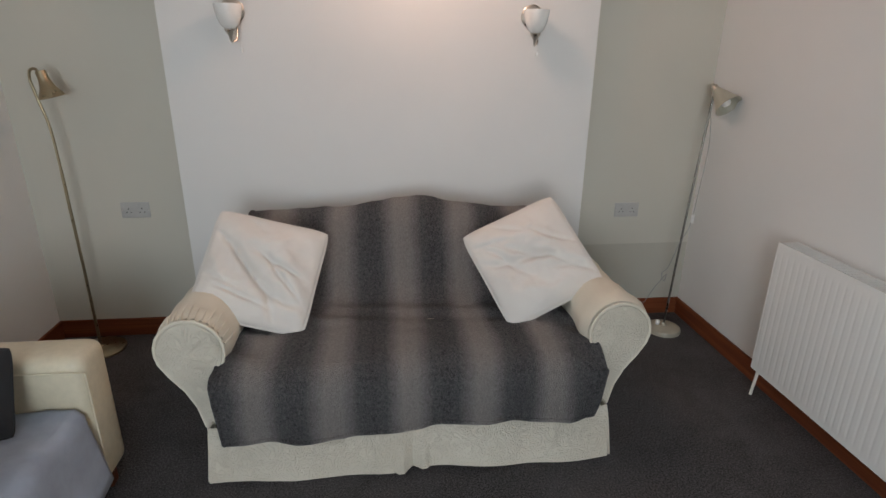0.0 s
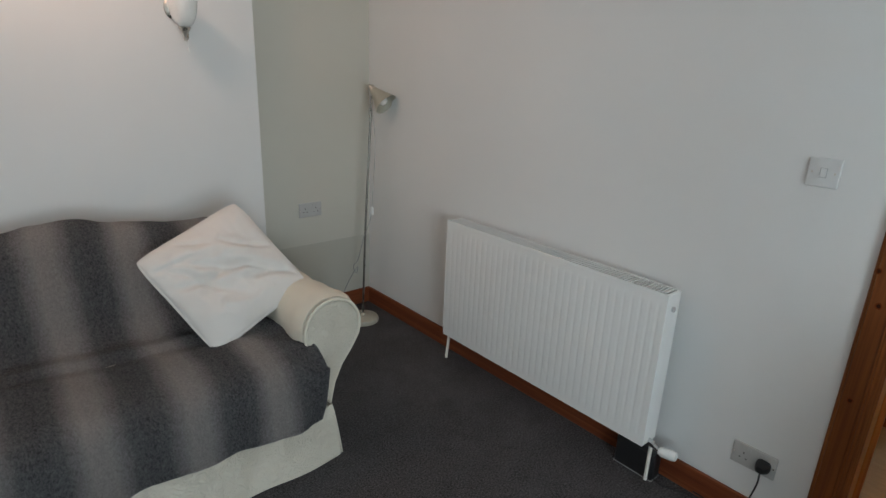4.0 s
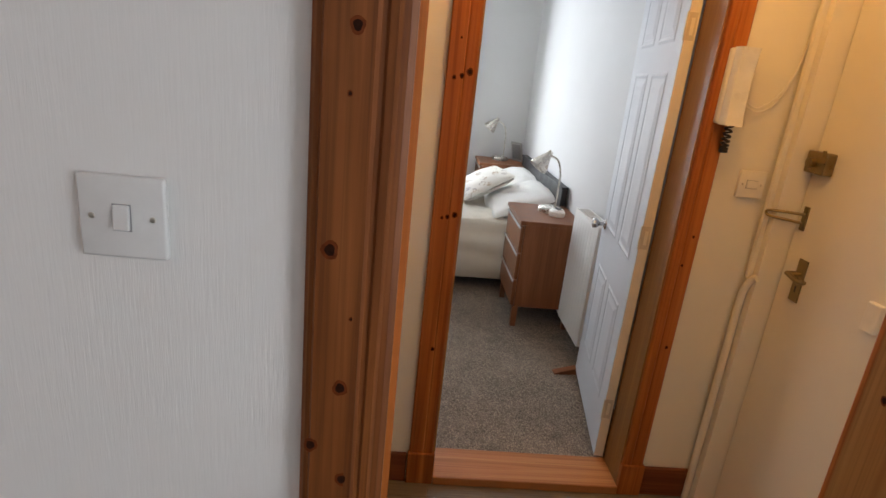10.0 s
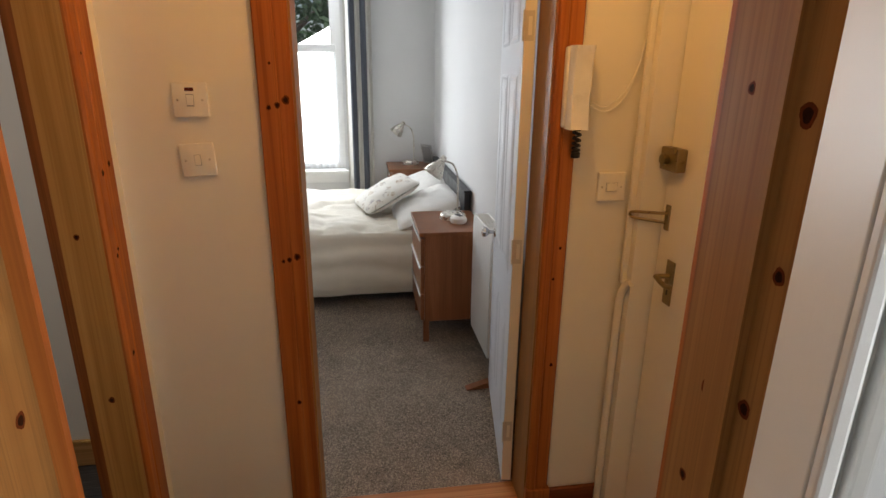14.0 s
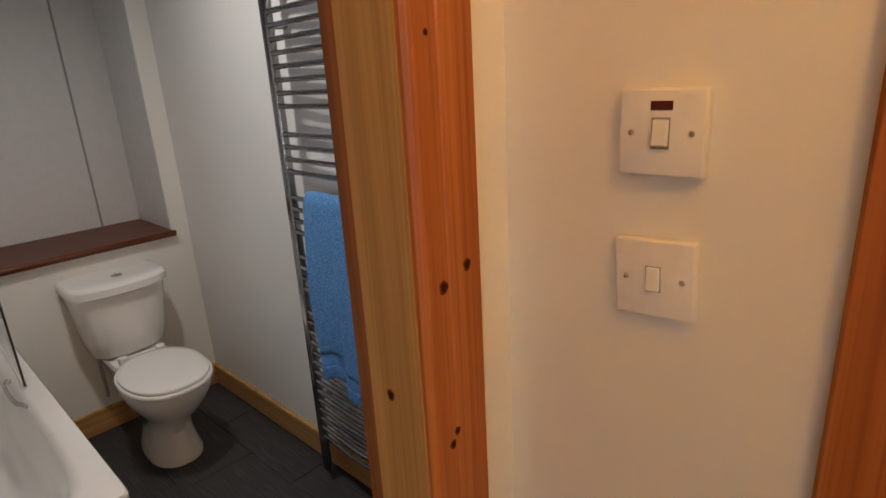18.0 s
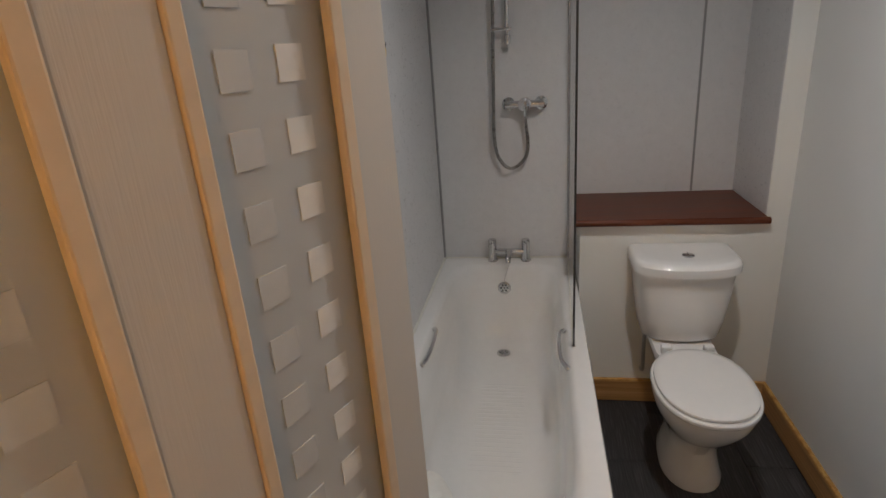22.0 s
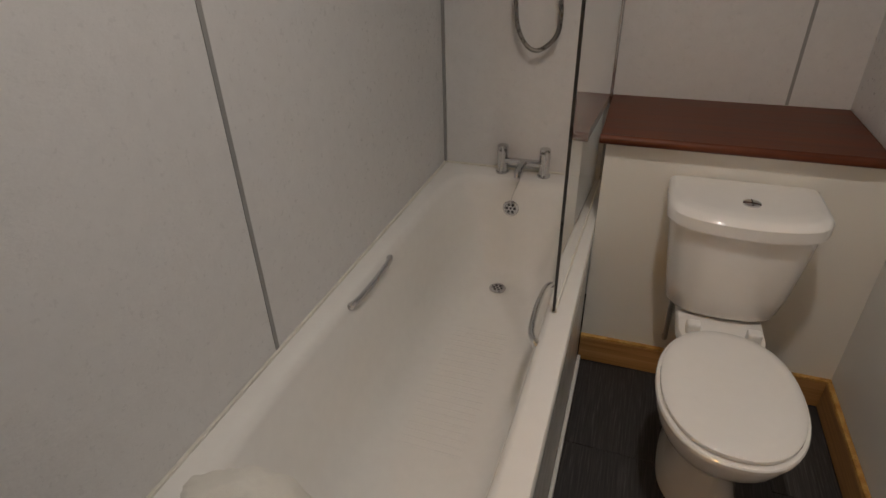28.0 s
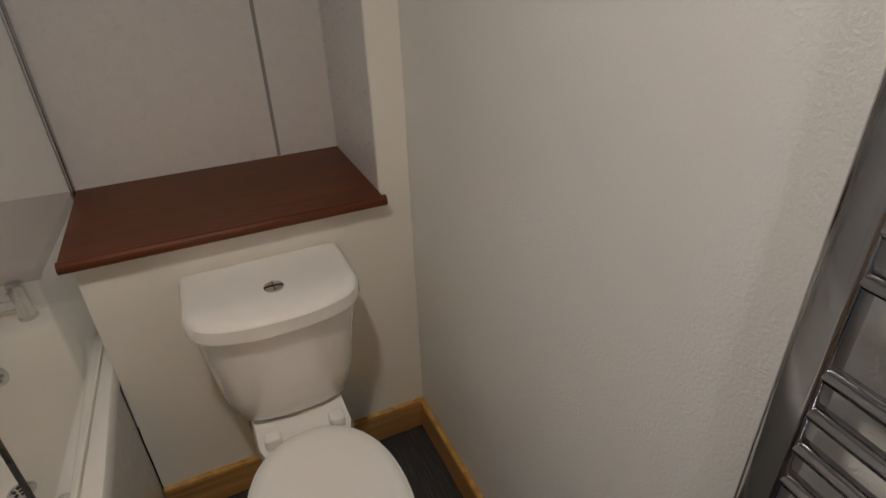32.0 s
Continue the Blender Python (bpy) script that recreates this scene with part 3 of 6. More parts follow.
skirting("baseboard_11", (BX1 - 0.018, YT + 0.072, 0), (BX1 - 0.001, YBOX - 0.020, 0.105), 1, "oak_y", "oiled pine bathroom skirting board", "pine_light")
skirting("baseboard_12", (XBED + 0.001, E1 + 0.12, 0.015), (XBED + 0.016, YT + 0.014, 0.12), 1, "gloss", "white skirting board")
skirting("baseboard_13", (4.3, BEDY0 + 0.001, 0.015), (BEDX1, BEDY0 + 0.016, 0.12), 0, "gloss", "white skirting board")

M["knot"] = plain("dark_pine_knot", (0.022, 0.007, 0.003), 0.65, 0, 0.3, 200)
M["knot_ring"] = plain("reddish_knot_ring", (0.125, 0.030, 0.009), 0.6, 0, 0.25, 120)


def knots(board, axis, plane, spots):
    """Knots in a board's face: a dark eye in a redder ring. axis: the face's normal; spots: place along the board's width, height, size."""
    owner = bpy.data.objects[board]
    for k, (a, z, r) in enumerate(spots):
        for rr, out, mat, name in ((r * 1.12, 0.0002, "knot_ring", "knot_ring"), (r * 0.68, 0.0004, "knot", "knot")):
            bm = bmesh.new()
            ring = []
            for q in range(14):
                t = 2 * math.pi * q / 14
                w = rr * (1 + 0.07 * math.sin(3 * t + k * 1.7) + 0.05 * math.sin(5 * t + k))
                p, h = a + w * math.cos(t), z + 1.18 * w * math.sin(t)
                s = plane + (out if plane_side(axis) > 0 else -out)
                ring.append((s, p, h) if axis in ("x", "-x") else (p, s, h))
            bm.faces.new([bm.verts.new(v) for v in ring])
            part(name, bm, mat, owner)


for _m in ("knot", "knot_ring"):
    M[_m].node_tree.nodes["Principled BSDF"].inputs["Specular IOR Level"].default_value = 0.08


def plane_side(axis):
    return -1 if axis.startswith("-") else 1


knots("door_frame_trim_1", "-x", XE - 0.0236, ((0.384, 1.48, 0.0065), (0.401, 1.265, 0.008), (0.384, 1.106, 0.0075), (0.414, 1.03, 0.007), (0.377, 0.985, 0.007), (0.392, 0.93, 0.008), (0.388, 1.42, 0.0025), (0.392, 0.62, 0.007), (0.40, 1.515, 0.002), (0.376, 1.19, 0.0022)))
knots("door_frame_trim_2", "-x", XE - 0.0236, ((-0.395, 1.42, 0.007), (-0.42, 1.10, 0.008), (-0.40, 0.80, 0.007)))
knots("door_frame_1", "y", D0 + 0.0003, ((1.823, 1.50, 0.009), (1.828, 1.204, 0.008), (1.818, 1.353, 0.007), (1.89, 1.19, 0.008), (1.905, 1.06, 0.006), (1.90, 1.52, 0.005)))
knots("door_frame_1", "-y", D1 - 0.0003, ((1.926, 1.565, 0.006), (1.921, 1.442, 0.006), (1.887, 1.426, 0.006), (1.908, 1.203, 0.007), (1.89, 0.95, 0.005)))
knots("door_frame_trim_5", "-x", XB - 0.0181, ((0.203, 1.441, 0.0065), (0.1805, 1.454, 0.009), (0.225, 1.435, 0.0055), (0.180, 1.023, 0.008), (0.202, 1.015, 0.006), (0.219, 1.011, 0.0045), (0.205, 0.55, 0.006), (0.215, 1.545, 0.003)))
knots("door_frame_trim_6", "-x", XB - 0.0181, ((-0.60, 1.02, 0.004), (-0.585, 0.92, 0.004), (-0.60, 0.62, 0.005)))
knots("door_frame_trim_7", "-y", YH - 0.0181, ((2.846, 1.308, 0.006), (2.805, 1.292, 0.0065), (2.80, 1.56, 0.003), (2.806, 1.085, 0.005), (2.815, 1.10, 0.0045), (2.80, 0.82, 0.006)))
knots("door_frame_3", "-x", B1 - 0.0003, ((0.668, 1.145, 0.006), (0.66, 0.70, 0.007)))

# ---- living room ----
M["sofa_cover"] = fabric("cream_damask_cover", (0.70, 0.65, 0.54), 0.05, 1100, 0.8, 0.3, 0.35)
_a = Mat("cream_damask_embossed", 0.75)
_a.colour(_a.ramp(_a.noise(5, 5), (0.3, (0.60, 0.555, 0.46)), (0.7, (0.68, 0.63, 0.53))))
_a.bump(_a.math("ADD", _a.math("MULTIPLY", _a.math("ABSOLUTE", _a.math("SINE", _a.math("MULTIPLY", _a.noise(17, 2, 0.5, None, 2.2), 20.0))), 0.6), _a.math("MULTIPLY", _a.noise(900, 2), 0.2)), 0.85, 0.0055)
M["damask"] = _a.m
M["cushion"] = fabric("ivory_cushion_cotton", (0.72, 0.68, 0.635), 0.04, 1300, 0.75, 0.3, 0.55)
_a = Mat("striped_faux_fur", 0.95)
_sep = _a.node("ShaderNodeSeparateXYZ")
_wob = _a.math("MULTIPLY", _a.math("SUBTRACT", _a.noise(3.0, 3), 0.5), 0.07)
_a.link(_a.co, _sep.inputs[0])
_w = _a.math("FRACT", _a.math("MULTIPLY", _a.math("ADD", _a.math("ADD", _sep.outputs[0], _wob), 10.030), 1 / 0.282))
_stripe = _a.ramp(_w, (0.0, (0.022, 0.022, 0.027)), (0.16, (0.060, 0.058, 0.065)), (0.40, (0.53, 0.475, 0.445)), (0.60, (0.48, 0.43, 0.405)), (0.82, (0.075, 0.071, 0.077)), (1.0, (0.022, 0.022, 0.027)))
_tuft = _a.noise(1.0, 5, 0.72, _a.map((150, 95, 95)), 0.8)
_a.colour(_a.mix(_stripe, _a.ramp(_tuft, (0.36, (0.018, 0.018, 0.021)), (0.64, (0.50, 0.48, 0.48))), 0.33))
_a.bump(_a.math("ADD", _tuft, _a.math("MULTIPLY", _a.noise(420, 3, 0.7), 0.4)), 1.0, 0.035)
_a.b.inputs["Sheen Weight"].default_value = 0.05
M["fur"] = _a.m
M["leather"] = plain("cream_leather", (0.63, 0.57, 0.43), 0.38, 0, 0.05, 40)
M["grey_throw"] = fabric("pale_grey_plush", (0.32, 0.36, 0.44), 0.2, 300, 0.9, 0.8, 0.5)
M["pole_steel"] = metal("dark_lamp_steel", (0.22, 0.21, 0.19), 0.3)
M["black_cloth"] = fabric("black_cloth", (0.012, 0.012, 0.014), 0.2, 500)
M["lamp_cream"] = plain("cream_lamp_enamel", (0.42, 0.39, 0.31), 0.35)


def sofa():
    s = thing("sofa", 0.035, 2.28, 0, 0, "cream damask two-seater sofa with rolled arms and a pleated skirt", "sofa")
    # seat box under the cover
    part("base", box((-0.78, -0.385, 0.05), (0.78, 0.46, 0.36), 0.03, 3), "sofa_cover", s, "", True)
    # seat cushion
    def seat(u, v):
        x, y = -0.715 + 1.43 * u, -0.475 + 0.70 * v
        return (x, y, 0.455 - 0.05 * (2 * v - 1) ** 6 * (v < 0.5) + 0.012 * fbm(x * 3, y * 3) + 0.015 * math.sin(math.pi * u))
    part("seat_cushion", sheet(seat, 40, 24, 0.10), "sofa_cover", s, "", True)
    # camel back
    rings = []
    for k in range(25):
        u = k / 24
        x = -0.74 + 1.48 * u
        top = 0.795 + 0.065 * math.exp(-((u - 0.52) / 0.27) ** 2)
        rings.append([(x, 0.16, 0.35), (x, 0.20, 0.55), (x, 0.27, top - 0.07), (x, 0.31, top - 0.015), (x, 0.37, top), (x, 0.43, top - 0.02), (x, 0.455, top - 0.08), (x, 0.46, 0.06)])
    part("backrest", loft(rings), "sofa_cover", s, "", True)
    for sgn in (-1, 1):
        # rolled arm: a scroll section drawn back, gathered at the front
        def section(grow, drop=0.0):
            pts = []
            cx, cz, r = sgn * 0.828, 0.520 - drop, 0.136 + grow
            for k in range(15):
                a = radians(-22 + 225 * k / 14)
                pts.append((cx + sgn * r * math.cos(a), cz + r * 1.02 * math.sin(a)))
            inner = cx - sgn * 0.108
            return pts + [(inner, 0.36), (inner, 0.08), (sgn * 0.800, 0.08), (sgn * 0.806, 0.19), (sgn * 0.826, 0.28), (sgn * 0.862, 0.355), (sgn * 0.908, 0.415)]
        rings = []
        for k in range(18):
            v = k / 17
            y = -0.365 + 0.80 * v
            g = -0.012 * (v < 0.03) + 0.004 * math.sin(v * 9 + sgn) + 0.003 * math.sin(v * 31)
            rings.append([(x + 0.004 * fbm(x * 6, y * 6, z * 6), y, z + 0.006 * fbm(x * 5, y * 4, z * 5)) for x, z in section(g, 0.02 * v)])
        arm = part("arm", loft(rings), "sofa_cover", s, "", True)
        front = [(x, z) for x, z in section(-0.016)]
        cx, cz = sgn * 0.825, 0.40
        bm = loft([[(x, -0.380, z) for x, z in front], [(cx + (x - cx) * 0.96, -0.388, cz + (z - cz) * 0.97) for x, z in front]])
        part("arm_front", bm, "damask", arm, "embossed cream front panel")
        part("piping", tube([(x, -0.384, z) for x, z in section(-0.012)[-4:] + section(-0.012)[:16]], 0.006, 8), "sofa_cover", arm, "corded piping", True)
        for k in range(15):
            a = radians(8 + 164 * k / 14)
            c, sn = math.cos(a), math.sin(a)
            p = [(sgn * 0.828 + sgn * (0.1225 + 0.0125 * min(1, j / 1.5)) * c, -0.364 + (0.075 + 0.035 * math.sin(k * 2.4) ** 2) * j / 3, 0.520 + (0.1245 + 0.0125 * min(1, j / 1.5)) * sn) for j in range(4)]
            part("gather", tube(p, [0.0065, 0.006, 0.004, 0.0008], 6), "sofa_cover", arm, "", True)
    # skirt: cloth round the foot with a middle pleat
    def skirt(u, v):
        x = -0.786 + 1.572 * u
        z = 0.215 - 0.205 * v
        flare = 0.02 * v
        y = -0.432 - 0.055 * v ** 0.7 - 0.4 * flare + 0.008 * fbm(x * 4, z * 2) + 0.008 * v * math.sin(x * 17) * math.exp(-abs(x) * 0.5)
        pl = abs(x + 0.015)
        if pl < 0.03:
            y += 0.028 * v * (1 - pl / 0.03)
        elif pl < 0.055:
            y -= 0.012 * v
        z += 0.008 * v * math.sin(x * 7 + 1)
        return (x, y, z)
    part("skirt", sheet(skirt, 120, 8, 0.008), "damask", s, "embossed cream skirt with a box pleat", True)
    part("skirt_seam", tube([(x / 20, -0.436, 0.217 + 0.002 * math.sin(x)) for x in range(-15, 16)], 0.0045, 6), "sofa_cover", s, "", True)
    for sgn in (-1, 1):
        def side(u, v, sgn=sgn):
            y = -0.432 - 0.055 * v ** 0.7 + (0.89 + 0.05 * v) * u
            return (sgn * (0.783 + 0.018 * v + 0.006 * math.sin(y * 15) * v), y, 0.215 - 0.205 * v)
        part("skirt_side", sheet(side, 30, 6, 0.006), "damask", s, "", True)
    return s


sofa()


def fur_throw():
    t = thing("throw", 0.035, 2.28, 0, 0, "dark grey striped faux-fur throw draped over the sofa", "blanket")
    prof = [(-0.502, 0.205), (-0.508, 0.27), (-0.503, 0.36), (-0.490, 0.43), (-0.45, 0.475), (-0.36, 0.487), (-0.20, 0.489), (-0.02, 0.489), (0.08, 0.497), (0.135, 0.54), (0.175, 0.62), (0.235, 0.73), (0.285, 0.795), (0.33, 0.824), (0.385, 0.832), (0.44, 0.805), (0.478, 0.74)]
    line = bent([(0, y, z) for y, z in prof], 5)
    lens = [0.0]
    for a, b in zip(line, line[1:]):
        lens.append(lens[-1] + (b - a).length)

    def f(u, v):
        s = v * lens[-1]
        k = next((n for n in range(1, len(lens)) if lens[n] >= s), len(lens) - 1)
        q = (s - lens[k - 1]) / max(1e-6, lens[k] - lens[k - 1])
        p = line[k - 1].lerp(line[k], q)
        half = 0.738 + 0.012 * max(0.0, 0.3 - v) / 0.3 - 0.03 * max(0.0, v - 0.45)
        x = -half + 2 * half * u + 0.01 * fbm(v * 3, u * 2)
        z, y = p.z, p.y
        if v > 0.55:
            z += 0.058 * math.exp(-(((x + 0.0) / 0.74 * 0.5 + 0.48 - 0.5) / 0.27) ** 2) * min(1, (v - 0.55) / 0.25)
        if v < 0.16:
            y += 0.010 * math.sin(x * 19) * (0.16 - v) / 0.16 - 0.004
            z += (0.012 * math.sin(x * 5 + 0.6) - 0.030 * max(0.0, 0.14 - u) / 0.14 + 0.012 * u) * (0.16 - v) / 0.16
        z += 0.010 * fbm(x * 6, s * 6, 3) + 0.006 * math.sin(6 * x + 5 * s + 3 * fbm(x * 2, s * 2, 5))
        if 0.36 < v < 0.56:
            z += 0.008 * math.sin(s * 46 + x * 5) * math.sin(math.pi * (v - 0.36) / 0.2)
        y += 0.004 * fbm(x * 9, s * 9, 7)
        edge = min(u, 1 - u)
        if v < 0.16 and edge < 0.10:
            q = (1 - edge / 0.10) * (0.16 - v) / 0.16
            y += 0.030 * q
            x += (0.030 if u < 0.5 else -0.030) * q
        if 0.10 < v < 0.5 and edge < 0.16:
            z += 0.012 * math.sin(s * 34 + u * 40) * (1 - edge / 0.16)
        if 0.15 < v < 0.5:
            z -= 0.02 * max(0, 1 - edge / 0.04)
        return (x, y, z)
    part("fur_cloth", sheet(f, 110, 110, 0.014), "fur", t, "", "all")
    part("hem", tube([f(k / 60, 0.0) for k in range(61)], 0.009, 8), "fur", t, "turned front hem", True)
    for u in (0.0, 1.0):
        part("side_hem", tube([f(u, k / 80) for k in range(81)], 0.008, 8), "fur", t, "turned side hem", True)
    return t


fur_throw()


def cushion(x, y, z, tilt, spin, yaw, w=0.43, label="plump ivory cotton cushion with piped edges leaning on the sofa", seed=0, material="cushion", h=None):
    c = thing("cushion", 0, 0, 0, 0, label, "cushion")
    c.matrix_world = pose(x, y, z, 0, 0, yaw) @ pose(0, 0, 0, tilt) @ pose(0, 0, 0, 0, 0, spin)
    h = h or w

    def side(sgn):
        def f(u, v):
            a, b = 2 * u - 1, 2 * v - 1
            k = (1 - abs(a) ** 2.6) * (1 - abs(b) ** 2.6)
            pull = 1 - 0.022 * (1 - abs(a) ** 2) * abs(b) ** 2 - 0.05 * abs(a * b) ** 5
            pull2 = 1 - 0.022 * (1 - abs(b) ** 2) * abs(a) ** 2 - 0.05 * abs(a * b) ** 5
            crease = 0.012 * math.sin(5 * (a * 0.8 + b) + 2 * fbm(a * 1.5 + seed, b * 1.5)) * k + 0.014 * fbm(a * 2.2 + seed, b * 2.2, seed)*k
            ridge = -0.026 * math.exp(-((a * 0.5 + b * 0.87 + 0.1 + 0.12 * math.sin(3 * a + seed)) / 0.065) ** 2) * k
            for n, (p, q, o) in enumerate(((0.35, 0.94, 0.32), (0.55, 0.84, -0.02), (0.25, 0.97, -0.38), (0.62, 0.78, 0.55), (0.45, 0.89, 0.15), (0.70, 0.71, -0.25), (0.80, 0.60, 0.30), (0.30, 0.95, -0.62))):
                ridge -= 0.027 * math.exp(-((a * p + b * q - o + 0.10 * math.sin(4 * b + seed + n)) / 0.055) ** 2) * k * max(0, math.sin(2.2 * (a * q - b * p) + n + seed))
            return (a * w / 2 * pull2, b * h / 2 * pull, sgn * (0.004 + 0.070 * max(k, 0) ** 0.6 + crease + ridge))
        return f
    for sgn in (1, -1):
        part("cover", sheet(side(sgn), 84, 84), material, c, "", "all")
    edge = []
    for k in range(120):
        a = 2 * math.pi * k / 120
        ca, sa = math.cos(a), math.sin(a)
        m = max(abs(ca), abs(sa))
        p, q = ca / m, sa / m
        edge.append((p * w / 2 * (1 - 0.022 * (1 - q * q) * p * p - 0.05 * abs(p * q) ** 5), q * h / 2 * (1 - 0.022 * (1 - p * p) * q * q - 0.05 * abs(p * q) ** 5), 0))
    part("piping", tube(edge + edge[:1], 0.0055, 6), material, c, "", True)
    return c


cushion(-0.585, 2.245, 0.690, 50, -18, 8, 0.475, seed=1)
cushion(0.588, 2.265, 0.700, 50, 28, -8, 0.475, seed=4)


def armchair():
    a = thing("armchair", -1.47, 1.425, 0.012, 0, "cream leather armchair with a grey throw over its seat", "armchair")
    part("arm", box((-0.42, 0.29, 0.08), (0.40, 0.47, 0.60), 0.045, 4), "leather", a, "", True)
    part("arm", box((-0.42, -0.47, 0.08), (0.40, -0.29, 0.60), 0.045, 4), "leather", a, "", True)
    part("backrest", box((-0.42, -0.285, 0.08), (-0.20, 0.285, 0.84), 0.05, 4), "leather", a, "", True)
    part("seat", box((-0.195, -0.285, 0.10), (0.38, 0.285, 0.40), 0.045, 4), "leather", a, "", True)
    part("seam", tube([(-0.40, 0.284, 0.555), (0.36, 0.284, 0.555), (0.402, 0.30, 0.54), (0.402, 0.30, 0.12)], 0.003, 6), "leather", a)
    for x in (-0.36, 0.34):
        for y in (-0.40, 0.40):
            part("foot", box((x - 0.025, y - 0.025, 0), (x + 0.025, y + 0.025, 0.085), 0.006), "mahogany", a, "dark wooden foot")
    return a


armchair()
_t = thing("throw", -1.47, 1.42, 0, 0, "pale grey plush throw spread over the armchair seat", "blanket")


def _plush(u, v):
    x, y = -0.185 + 0.66 * u, -0.275 + 0.555 * v
    z = 0.432 + 0.012 * fbm(x * 6, y * 6) + 0.01 * math.sin(y * 20 + x * 4) * u
    if x > 0.36:
        z -= (x - 0.36) * 2.6
        x = 0.36 + (x - 0.36) * 0.45 + 0.018
    return (x, y, z)


part("plush_cloth", sheet(_plush, 50, 40, 0.012), "grey_throw", _t, "", "all")
_t = cushion(-1.40, 1.60, 0.56, 66, 0, 8, 0.34, "small black cloth cushion on the armchair", 7, "black_cloth", 0.28)


def bell(mat, parent, m, prof, name="shade", label=""):
    inner = [(r * 0.95, z + 0.001) for r, z in reversed(prof)]
    return part(name, lathe(prof + inner, 28, m), mat, parent, label, True)


def floor_lamp_bronze():
    l = thing("floor_lamp", -1.625, 2.90, 0, 0, "antique brass floor lamp with a bell shade in the corner", "lamp")
    part("base", lathe([(0.125, 0), (0.125, 0.010), (0.118, 0.016), (0.02, 0.022), (0.012, 0.03)], 36), "bronze", l, "", True)
    part("pole", tube([(0, 0, 0.02), (0.0, 0, 0.5), (-0.004, 0, 1.0)], 0.0075, 12), "bronze", l, "", True)
    part("neck", tube(bent([(-0.004, 0, 1.0), (-0.008, -0.005, 1.20), (-0.03, -0.01, 1.33), (-0.045, -0.012, 1.42), (-0.035, -0.015, 1.465), (-0.01, -0.02, 1.472), (0.008, -0.022, 1.455)], 6), 0.0065, 10), "bronze", l, "gooseneck arm", True)
    bell("bronze", l, pose(0.012, -0.022, 1.462, 0, -14, 0), [(0.004, 0.0), (0.022, 0.0), (0.024, -0.04), (0.034, -0.075), (0.052, -0.105), (0.056, -0.12)])
    part("bulb", lathe([(0.002, -0.045), (0.018, -0.06), (0.024, -0.085), (0.016, -0.105), (0.002, -0.11)], 16, pose(0.012, -0.022, 1.462, 0, -14, 0)), "opal", l, "unlit bulb", True)
    return l


floor_lamp_bronze()


def floor_lamp_cream():
    l = thing("floor_lamp", 1.59, 2.825, 0, 0, "cream enamel floor lamp leaning towards the wall, switched off", "lamp")
    part("base", lathe([(0.098, 0), (0.100, 0.012), (0.094, 0.026), (0.07, 0.034), (0.016, 0.038), (0.012, 0.05)], 36), "lamp_cream", l, "", True)
    part("knob", lathe([(0.012, 0.038), (0.013, 0.06), (0.008, 0.066)], 14, pose(-0.035, 0.01, 0, 0, 0, 0)), "white_plastic", l, "", True)
    part("pole", tube([(0, 0, 0.03), (0.045, 0.03, 0.65), (0.108, 0.065, 1.32), (0.112, 0.067, 1.36)], 0.0065, 12), "pole_steel", l, "slim steel pole", True)
    part("socket", lathe([(0.014, 0.0), (0.02, 0.006), (0.02, 0.03), (0.012, 0.04), (0.006, 0.05)], 18, pose(0.118, 0.05, 1.385, -46, -22, 0)), "nickel", l, "", True)
    bell("lamp_cream", l, pose(0.118, 0.05, 1.385, -46, -22, 0), [(0.006, 0.012), (0.022, 0.006), (0.032, -0.02), (0.048, -0.06), (0.066, -0.10), (0.070, -0.11)])
    part("bulb", lathe([(0.003, -0.03), (0.022, -0.05), (0.030, -0.075), (0.02, -0.098), (0.003, -0.105)], 18, pose(0.118, 0.05, 1.385, -46, -22, 0)), "opal", l, "unlit round bulb", True)
    loop = bent([(0.10, 0.05, 1.30), (0.105, 0.02, 1.1), (0.085, 0.01, 0.85), (0.062, 0.0, 0.66), (0.03, 0.02, 0.55), (-0.01, 0.03, 0.40), (-0.045, 0.03, 0.36), (-0.025, 0.03, 0.31), (-0.015, 0.03, 0.35), (-0.05, 0.03, 0.31), (-0.07, 0.06, 0.24), (-0.105, 0.10, 0.13), (-0.12, 0.18, 0.125)], 7)
    part("cord", tube(loop, 0.0019, 6), "seal", l, "loosely knotted flex", True)
    part("inline_switch", box((0.062, -0.006, 0.67), (0.080, 0.010, 0.72), 0.006), "white_plastic", l)
    return l


floor_lamp_cream()


def wall_light(x):
    w = thing("wall_light", x, YBREAST, 1.70, 0, "nickel wall light with an upturned opal glass shade", "wall light", "wall lights over the sofa")
    part("backplate", lathe([(0.056, 0.0), (0.056, 0.006), (0.045, 0.014), (0.01, 0.018)], 32, pose(0, 0, 0.035, 90)), "nickel", w, "", True)
    part("arm", tube(bent([(0.012, -0.014, 0.02), (0.02, -0.03, -0.03), (0.02, -0.055, -0.085), (0.004, -0.075, -0.10), (0, -0.085, -0.09), (0, -0.085, -0.065)], 6), 0.0045, 10), "nickel", w, "", True)
    part("cup", lathe([(0.006, -0.10), (0.009, -0.075), (0.024, -0.052), (0.026, -0.044), (0.004, -0.044)], 20, pose(0, -0.085, 0)), "nickel", w, "", True)
    bell("opal", w, pose(0, -0.085, 0), [(0.02, -0.044), (0.038, -0.03), (0.052, 0.0), (0.060, 0.04), (0.062, 0.062)])
    part("pull_cord", tube([(0.03, -0.02, 0.0), (0.03, -0.022, -0.13)], 0.0012, 5), "white_plastic", w)
    part("pull_end", lathe([(0.004, -0.15), (0.0055, -0.135), (0.003, -0.128)], 10, pose(0.03, -0.022, 0)), "white_plastic", w)
    return w


